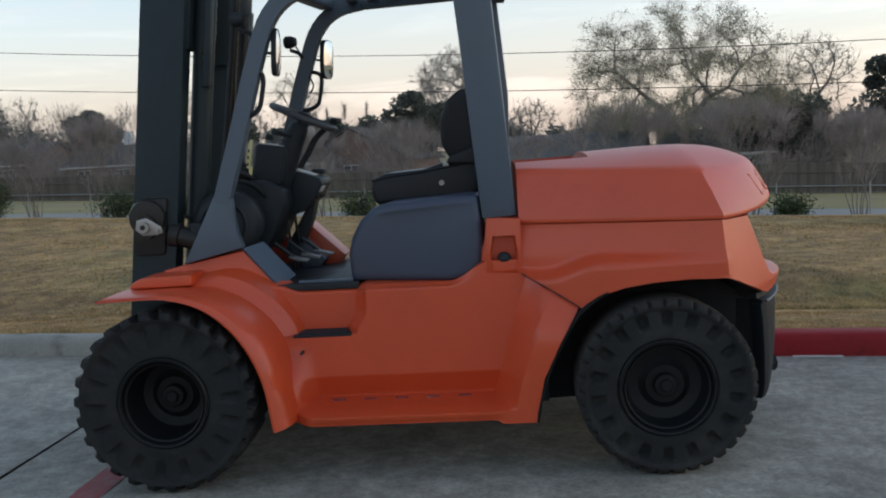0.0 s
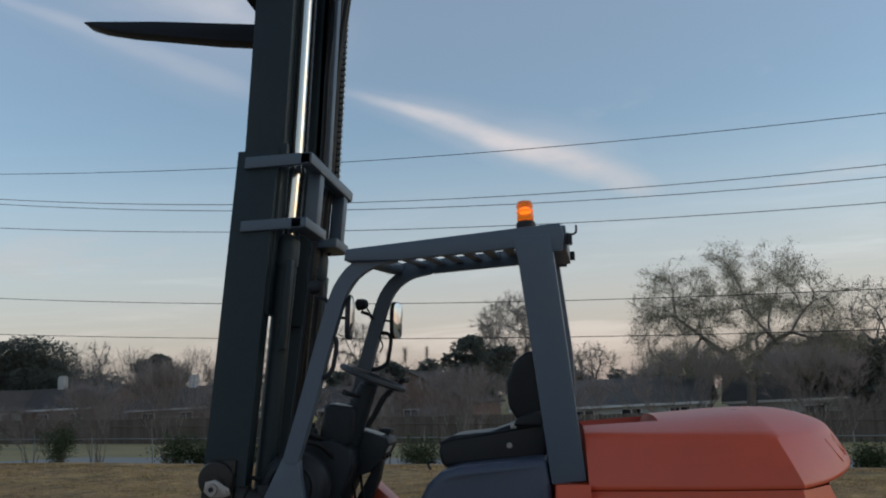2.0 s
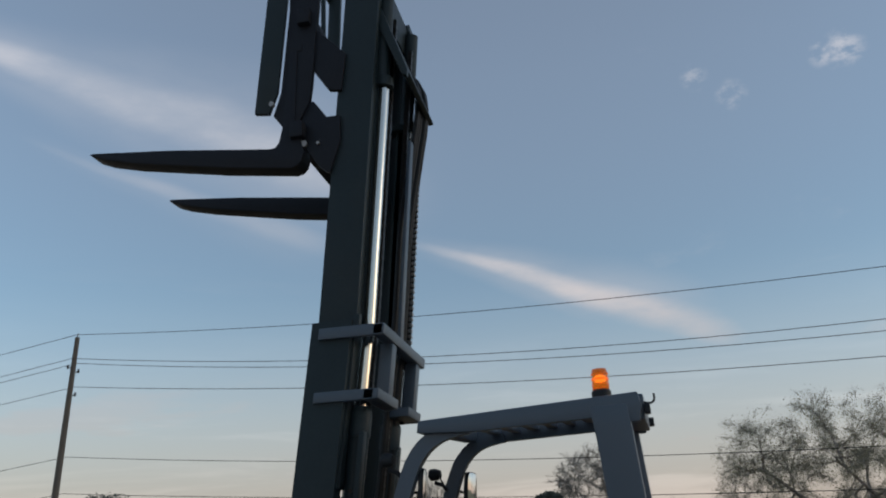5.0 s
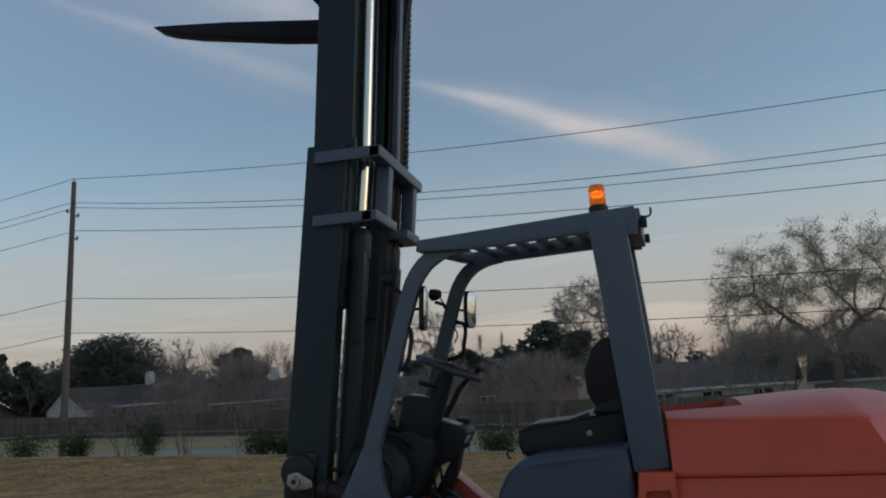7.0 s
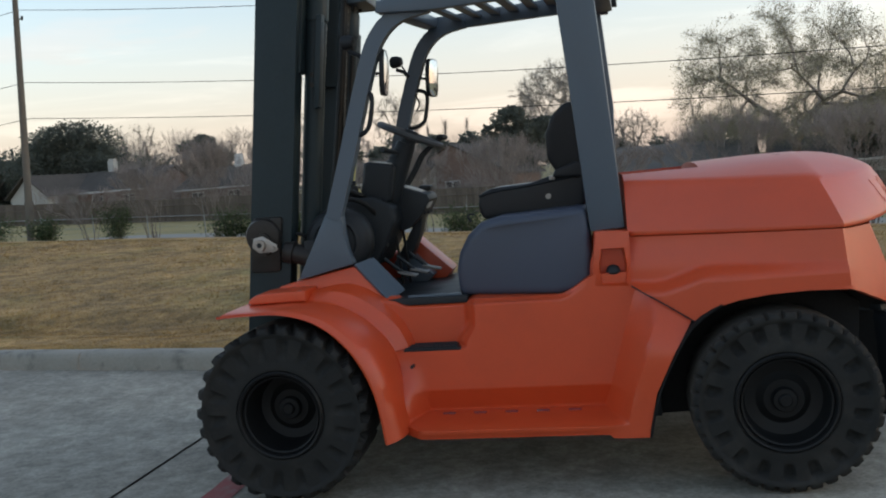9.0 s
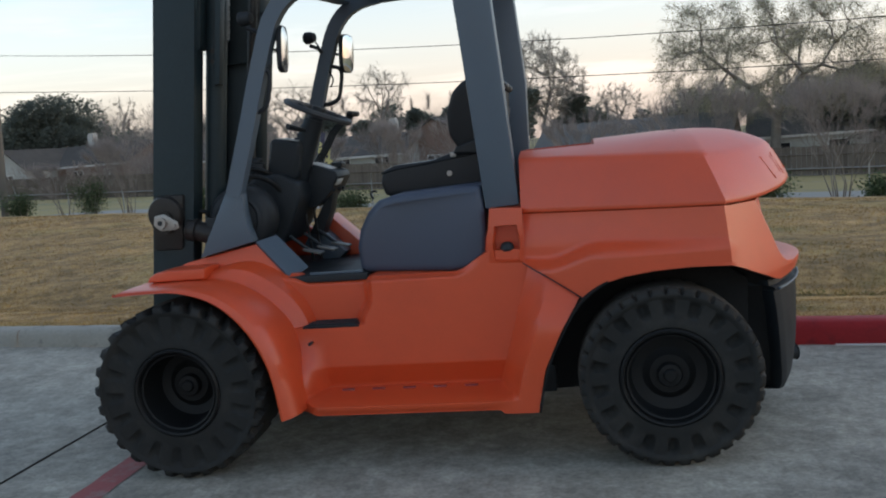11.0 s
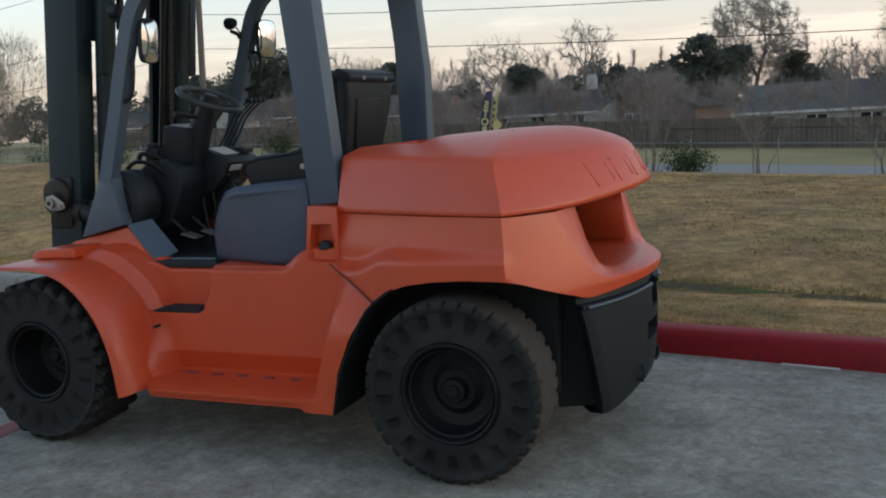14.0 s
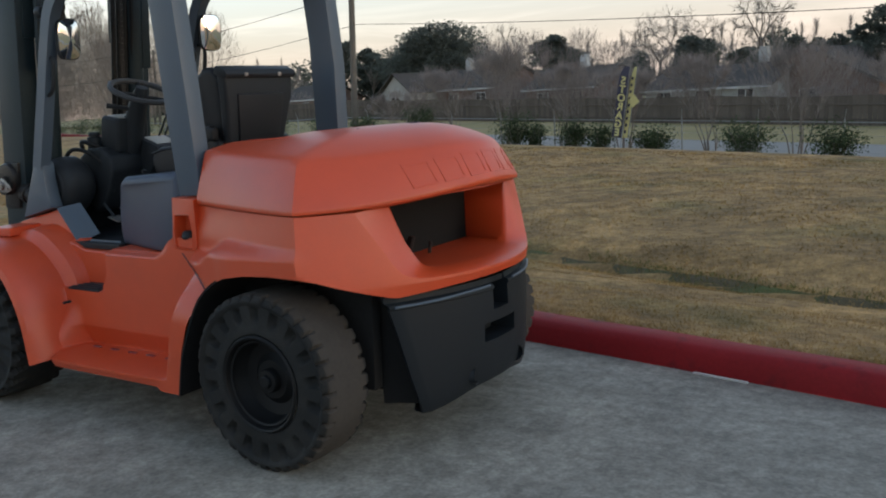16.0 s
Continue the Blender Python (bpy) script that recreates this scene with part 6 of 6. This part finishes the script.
for y, over_ in ((-.40, 0), (.38, .105)):
    tip = -1.440
    prof = [(tip, 4.084), (tip + .035, 4.086), (-.92, 4.037), (-.285, 3.952), (-.255, 3.955), (-.232, 3.98), (-.212, 4.07), (-.165, 4.58), (-.120, 4.58), (-.135, 4.05), (-.095, 3.985), (-.078, 3.905), (-.092, 3.850), (-.120, 3.822), (-.155, 3.812), (-.56, 3.872), (-1.137, 3.982), (tip + .115, 4.030), (tip + .035, 4.062)]
    f = part("fork", prism([(a + over_, b) for a, b in prof], y - .065, y + .065, .010), FORKM, lift, "raised dark steel fork")
    part("fork_hook", box(-.18 + over_, -.09 + over_, y - .06, y + .06, 4.57, 4.63, .01), FORKM, f)
for y in (-.445, .445):
    part("carriage_roller", tube([(-.082, y - .015, 3.958), (-.082, y + .015, 3.958)], .020, 12), STEEL, lift)
    part("plate_bolt", tube([(-.272, y * 1.03, 4.232), (-.272, y * 1.085, 4.232)], .016, 10), STEEL, lift)
    part("plate_bolt", tube([(.0, y * .97, 3.955), (.0, y * 1.02, 3.955)], .010, 8), STEEL, lift)

# ---- counterweight and hood ----
def bow(s):
    """How far the tail has swung round, from the corner crease (0) to the middle (1)."""
    return 1.85 * s - .7 * s * s - .15 * s ** 3


def between(pts, x):
    """Straight lines through pts, read at x."""
    for (a, p), (b, q) in zip(pts, pts[1:]):
        if x <= b:
            return p + (q - p) * max(0.0, x - a) / (b - a)
    return pts[-1][1]


def tail_x(y, xc, yc, xt):
    return xc + (xt - xc) * bow(max(0.0, 1 - abs(y) / yc))


def body_plan(z):
    """Corner x, corner y and tail x of the body at a height."""
    t = (z - .87) / .25
    return 2.523 - .018 * t, .885 - .030 * t, between([(.74, 2.948), (.80, 2.968), (.86, 2.964), (1.12, 2.925)], z)


def body_side(x, z):
    """Depth of the body's side: the upper flank leans in, a bulge swells over the wheel."""
    xc, yc, _ = body_plan(z)
    s = max(0.0, min(1.0, (x - 1.655) / (xc - 1.655)))
    flank = .592 + (yc - .592) * (1 - (1 - s) ** 1.28) + .03 * smoothstep(1.12, .96, z) * (1 - s)
    swell = .722 + .152 * smoothstep(1.63, 2.12, x) + .012 * smoothstep(1.9, 2.5, x)
    edge = .895 + .072 * smoothstep(1.74, 1.99, x)
    k = smoothstep(edge + .030, edge - .030, z)
    return -(flank + (max(swell, flank) - flank) * k)


SIDE_FOOT = [(1.64, .908), (1.90, .750), (1.945, .790), (2.0, .822), (2.08, .848), (2.20, .866), (2.35, .875), (2.52, .872)]
BACK_FOOT = [(0.0, .772), (.30, .764), (.56, .748), (.60, .757), (.68, .785), (.76, .818), (.83, .852), (.885, .872)]
MOUTH = [(0.0, .812), (.42, .812), (.47, .817), (.51, .828), (.54, .848), (.565, .885), (.606, .98), (.668, 1.116)]


def lip_z(y):
    """The line under the hood, a little higher in the middle of the tail."""
    return 1.119 + .050 * smoothstep(.62, .05, abs(y))


side_x = steps(1.64, 1.90, 20) + [1.92, 1.945, 1.97, 2.0, 2.04, 2.08, 2.14] + steps(2.20, 2.52, 6)
back_y = [.86, .83, .80, .77, .74, .71, .69, .668, .65, .63, .606, .592, .578, .565, .552, .54, .525, .51, .49, .47, .445, .42, .36, .30, .24, .18, .12, .06, 0.0]
cols = []
for x in side_x:
    a, b = between(SIDE_FOOT, x), 1.122
    col = []
    for t in steps(0, 1, 44):
        z = a + (b - a) * t
        xx = min(x, body_plan(z)[0]) if x < 2.5 else body_plan(z)[0]
        col.append((xx, body_side(x, z), z))
    cols.append(col)
for y in back_y:
    a, b = between(BACK_FOOT, y), lip_z(y) if y >= .668 else between(MOUTH, y)
    col = []
    for t in steps(0, 1, 44):
        z = a + (b - a) * t
        xc, yc, xt = body_plan(z)
        yy = y * (1 + (yc / .885 - 1) * smoothstep(.66, .86, y))
        col.append((tail_x(yy, xc, yc, xt), -yy, z))
    cols.append(col)
cols = [[(c[0][0] - (.02 if k >= len(side_x) else 0), c[0][1] + .02 * (1 if k < len(side_x) + 20 else 0), c[0][2] + .002)] + c for k, c in enumerate(cols)]
half = sheet(cols)
bm = merge(half, both(half))
bmesh.ops.remove_doubles(bm, verts=bm.verts, dist=.0006)
cw = part("counterweight", bm, ORANGE, lift, "massive rounded orange counterweight with a rear vent opening", 50)
part("front_bulkhead", prism([(-.60, .92), (-.58, 1.12), (-.51, 1.37), (.51, 1.37), (.58, 1.12), (.60, .92)], 1.644, 1.665, 0, axis="x"), ORANGE_SHADE, cw)

# sloping reveal round the vent, its throat and the dark core behind it
outer_e, inner_e = [], []
for y in [.668, .65, .63, .606, .592, .578, .565, .552, .54, .525, .51, .49, .47, .445, .42, .36, .30, .24, .18, .12, .06, 0.0]:
    z = between(MOUTH, y)
    outer_e.append(Vector((tail_x(y, *body_plan(z)), -y, z)))
    yi = between([(0, 0), (.42, .26), (.47, .315), (.51, .345), (.54, .365), (.565, .385), (.606, .43), (.668, .488)], y)
    zi = between([(0, .834), (.26, .834), (.315, .838), (.345, .848), (.365, .862), (.385, .888), (.43, .965), (.488, 1.125)], yi)
    inner_e.append(Vector((tail_x(yi, 2.48, .80, 2.855), -yi, zi)))
rows_ = []
for a, c in zip(outer_e, inner_e):
    rows_.append([a, a.lerp(c, .08) + Vector((.003, 0, .002)), a.lerp(c, .5) + Vector((.004, 0, .002)), a.lerp(c, .93) + Vector((.003, 0, .002)), c + Vector((-.003, 0, -.001)), c.lerp(Vector((2.70, c.y * .97, c.z)), .5), Vector((2.48, -between([(0, 0), (.26, .40), (.345, .455), (.488, .458)], -c.y), between([(0, .832), (.345, .836), (.385, .90), (.488, 1.125)], -c.y)))])
half = sheet(rows_)
bm = merge(half, both(half))
bmesh.ops.remove_doubles(bm, verts=bm.verts, dist=.0006)
part("vent_reveal", bm, ORANGE, cw, "smooth sloping reveal and throat of the vent", 40)
# near-black box closes the throat and darkens its depth by colour
part("vent_core", box(2.455, 2.478, -.47, .47, .80, 1.16), SHADE_BLACK, cw, "dark core behind the vent")
part("vent_roof", prism([(2.44, -.50), (2.72, -.50), (2.85, -.25), (2.88, 0), (2.85, .25), (2.72, .50), (2.44, .50)], 1.150, 1.160, 0, axis="z"), ORANGE_SHADE, cw)
part("vent_pin", tube([(2.60, -.06, .845), (2.61, -.06, .90)], .009, 8), GREASE, cw)
part("vent_strap", prism([(2.50, .84), (2.54, .84), (2.57, .93), (2.55, .935)], -.15, -.12, .003), GREASE, cw)

# hood: a thin undercut, a rounded lip, flat flanks, a crisp upper edge and a domed top
HOOD = [  # front y, corner x, corner y, tail x, then height at front, corner and tail
    (.578, 2.488, .838, 2.895, 1.118, 1.116, 1.166),
    (.586, 2.496, .846, 2.903, 1.126, 1.124, 1.174),
    (.600, 2.507, .862, 2.925, 1.130, 1.128, 1.178),
    (.604, 2.509, .865, 2.930, 1.142, 1.140, 1.190),
    (.602, 2.507, .862, 2.928, 1.152, 1.150, 1.200),
    (.562, 2.476, .806, 2.884, 1.260, 1.245, 1.290),
    (.530, 2.450, .757, 2.846, 1.345, 1.318, 1.350),
    (.522, 2.442, .744, 2.828, 1.366, 1.337, 1.366),
    (.510, 2.433, .730, 2.806, 1.376, 1.348, 1.379),
]


def hood_ring(p):
    yf, xc, yc, xt, zf, zc, zt = p
    out = []
    for s in steps(0, 1, 18):
        out.append(Vector((1.640 + (xc - 1.640) * s, -(yf + (yc - yf) * (1 - (1 - s) ** 1.25)), zf + (zc - zf) * s)))
    for s in steps(0, 1, 22)[1:]:
        y = yc * (1 - s)
        out.append(Vector((tail_x(y, xc, yc, xt), -y, zc + (zt - zc) * smoothstep(.1, 1, s))))
    return out


hood_rows = [hood_ring(p) for p in HOOD]
rim_row = hood_rows[-1]
SPINE = [(1.64, 1.420), (2.0, 1.438), (2.30, 1.451), (2.45, 1.452)]
for q in (.05, .12, .22, .36, .46, .62, .8, 1.0):
    row = []
    for k, e in enumerate(rim_row):
        xs = e.x if k <= 18 else e.x + (2.42 - e.x) * q
        xs = min(xs, 2.42 + (e.x - 2.42) * (1 - q)) if e.x > 2.42 else xs
        top = between(SPINE, min(max(e.x, 1.64), 2.45))
        row.append(Vector((xs, e.y * (1 - q), e.z + (top - e.z) * (1 - (1 - q) ** 2.6))))
    hood_rows.append(row)
TRAY_COL, TRAY_ROW = 8, len(HOOD) + 3      # the sunken tray begins here
bm = bmesh.new()
vs = [[bm.verts.new(p) for p in row] for row in hood_rows]
for i in range(len(vs) - 1):
    for k in range(len(vs[0]) - 1):
        if i >= TRAY_ROW and k < TRAY_COL:
            continue
        bm.faces.new((vs[i][k], vs[i][k + 1], vs[i + 1][k + 1], vs[i + 1][k]))
bm = merge(bm, both(bm))
bmesh.ops.remove_doubles(bm, verts=bm.verts, dist=.0008)
bmesh.ops.dissolve_degenerate(bm, edges=bm.edges, dist=.0008)
hood = part("hood", bm, ORANGE, lift, "orange engine hood with a raised lip and a sunken tray", 42)

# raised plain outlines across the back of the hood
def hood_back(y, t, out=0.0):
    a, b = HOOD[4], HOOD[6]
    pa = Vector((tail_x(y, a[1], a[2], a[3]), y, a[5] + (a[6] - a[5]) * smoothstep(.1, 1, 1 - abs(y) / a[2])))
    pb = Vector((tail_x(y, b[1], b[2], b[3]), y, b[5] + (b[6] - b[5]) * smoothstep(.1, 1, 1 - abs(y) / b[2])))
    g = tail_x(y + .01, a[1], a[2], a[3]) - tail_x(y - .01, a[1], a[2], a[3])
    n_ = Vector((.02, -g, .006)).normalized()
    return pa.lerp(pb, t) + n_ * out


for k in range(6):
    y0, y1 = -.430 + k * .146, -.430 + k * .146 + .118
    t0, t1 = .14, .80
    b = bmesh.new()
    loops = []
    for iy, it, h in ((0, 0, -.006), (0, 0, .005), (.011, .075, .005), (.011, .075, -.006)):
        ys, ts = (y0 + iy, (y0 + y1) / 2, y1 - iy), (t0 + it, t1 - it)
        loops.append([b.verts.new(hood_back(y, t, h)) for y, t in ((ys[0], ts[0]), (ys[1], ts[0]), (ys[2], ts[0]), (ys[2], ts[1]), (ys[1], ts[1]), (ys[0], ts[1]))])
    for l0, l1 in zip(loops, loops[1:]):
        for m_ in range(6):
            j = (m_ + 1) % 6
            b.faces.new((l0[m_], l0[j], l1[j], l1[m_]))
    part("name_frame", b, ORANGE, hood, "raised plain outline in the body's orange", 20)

# lifting holes and the sunken tray in front
for x, y, z in ((2.38, -.23, 1.436), (2.46, .08, 1.449), (2.38, .30, 1.432)):
    # flat black discs on the uncut hood paint the dark of the holes
    part("lifting_hole", moved(moved(lathe([(0, 0), (.020, .0), (.026, .003), (.030, .001)], n=16), pose(0, 0, 0, 90)), pose(x, y, z + .003, -8 if y < 0 else 4, 2, 0)), BLACKP, hood)
edge = [hood_rows[TRAY_ROW][k] for k in range(TRAY_COL + 1)] + [hood_rows[i][TRAY_COL] for i in range(TRAY_ROW + 1, len(hood_rows))]
edge = edge + [Vector((p.x, -p.y, p.z)) for p in edge[-2::-1]]
rec = bmesh.new()
hi_ = [rec.verts.new(p) for p in edge]
lo_ = [rec.verts.new((p.x - (.02 if p.x > 1.9 else 0), p.y * .97, 1.362)) for p in edge]
for k in range(len(edge)):
    rec.faces.new((hi_[k], hi_[(k + 1) % len(edge)], lo_[(k + 1) % len(edge)], lo_[k]))
rec.faces.new(lo_)
# darker orange lays the tray's shade into its colour
part("hood_recess", rec, ORANGE_SHADE, hood, "sunken orange tray in the front of the hood")
part("recess_grille", merge(*[box(1.66 + k * .035, 1.675 + k * .035, -.27, .27, 1.363, 1.372) for k in range(7)]), BLACKP, hood)

# bumper weight
def bumper_x(y, inset):
    return tail_x(y, 2.53, .89, 2.955) - inset


LEVELS = [(.748, .030, .590), (.724, .026, .592), (.716, .004, .590), (.700, .0, .586), (.694, .010, .584), (.640, .008, .572), (.600, .008, .562), (.545, .010, .548), (.530, .010, .545), (.460, .013, .527), (.385, .018, .508), (.300, .026, .480), (.235, .036, .458), (.205, .050, .445), (.200, .110, .425)]
NOTCH, SLOT = .066, .135
bm = bmesh.new()
grid = []
for z, inset, end in LEVELS:
    row = []
    for back, dx in ((.17, .13), (.045, .048), (.012, .026), (.003, .010)):   # rounded turn in behind the wheel
        row.append((bumper_x(end, inset) - dx, back - end, z))
    for yy in (end - .03, .50 * end / .55, .42 * end / .55, .33, .26, .20, SLOT, .10, NOTCH, 0):
        rise = .055 * smoothstep(.45, .1, yy) * smoothstep(.40, .20, z)
        row.append((bumper_x(yy, inset), -yy, z + rise))
    grid.append(row)
verts_ = [[bm.verts.new(p) for p in row] for row in grid]
NL = len(LEVELS)


def opening(i, k):
    """The upright pin notch and the flat tow slot, between levels i and i + 1."""
    return (i <= 5 and k >= 12) or (7 <= i <= 8 and k >= 10)


for i in range(NL - 1):
    for k in range(13):
        if not opening(i, k):
            bm.faces.new((verts_[i][k], verts_[i][k + 1], verts_[i + 1][k + 1], verts_[i + 1][k]))
for i0, i1, k0 in ((0, 6, 12), (7, 9, 10)):
    rim2 = [verts_[i][k0] for i in range(i0, i1 + 1)] + [verts_[i1][k] for k in range(k0 + 1, 14)]
    if i0:
        rim2 = [verts_[i0][k] for k in range(13, k0, -1)] + rim2
    deep = [bm.verts.new((v.co.x - .13, v.co.y, v.co.z)) for v in rim2]
    for k in range(len(rim2) - 1):
        bm.faces.new((rim2[k], rim2[k + 1], deep[k + 1], deep[k]))
    bm.faces.new(deep)
bm = merge(bm, both(bm))
bmesh.ops.remove_doubles(bm, verts=bm.verts, dist=.0005)
bump = part("rear_bumper", bm, BUMPER, lift, "dark grey cast bumper weight with tow slots", 38)
part("bumper_top", prism([(2.62, -.52), (2.68, -.54)] + [(bumper_x(y, .03), y) for y in (-.56, -.42, -.26, -.10, .10, .26, .42, .56)] + [(2.68, .54), (2.62, .52)], .718, .742, 0, axis="z"), BUMPER, bump)
for s in (-1, 1):
    # lighter grey paints the highlight that runs along the ridge
    part("bumper_ridge", tube([(bumper_x(y, -.002), s * y, .708 + .012 * smoothstep(.5, .1, y)) for y in (.575, .5, .4, .3, .2, .10)], .006, 6), GREY, bump, "ridge along the bumper with its highlight put into the grey")
    part("tow_hole", moved(lathe([(.0, .06), (.036, .06), (.037, -.004), (.043, -.006)], n=20), pose(bumper_x(.19, .028), s * .19, .318, 0, 0, 90 - s * 20)), BLACKP, bump)
# near-black plate and linings put the wheel well's shade into colour
pair("wheel_well", prism([(1.60, .27), (1.62, .80), (1.95, .86), (2.50, .86), (2.64, .76), (2.62, .32)], -.56, -.50, .01), SHADE_BLACK)
# added black box, stands in for the shade beneath the truck
part("belly_plate", box(.50, 1.75, -.58, .58, .27, .40, .01), BLACKP, lift, "black box put in for the shade under the floor")
pair("well_lining", thick(sheet([[(p.x, -.855 + .22 * smoothstep(2.36, 2.60, p.x), p.z - .004 + .02 * smoothstep(2.36, 2.60, p.x)), (p.x, -.50, p.z)] for p in along([(1.675, 0, .26), (1.72, 0, .45), (1.80, 0, .62), (1.89, 0, .755), (2.05, 0, .855), (2.25, 0, .885), (2.50, 0, .88), (2.64, 0, .80)], 24)]), .01), SHADE_BLACK)
arch = [(bumper_x(e, i) - .05, e - .050, z) for z, i, e in LEVELS[::-1] if .23 < z < .73] + [(tail_x(y, *body_plan(.86)) - .004, y - .004, between(BACK_FOOT, y) + .006) for y in (.60, .64, .68, .72, .76, .80, .84, .87)]
rows_ = []
for x, y, z in arch:
    lift_in = .09 * smoothstep(.70, .80, z)
    deep_x = 2.60 - .12 * smoothstep(.66, .80, z)
    rows_.append([(x + (deep_x - x) * k, -y + (y - .48) * k, z + lift_in * k) for k in (0, .25, .5, .75, 1)])
lining = sheet(rows_)
inner = sheet([[(x - .006, y + .010, z + .004) for x, y, z in row] for row in rows_])
pair("arch_lining", merge(lining, inner), SHADE_BLACK, label="dark lining of the wheel arch", smooth=50)
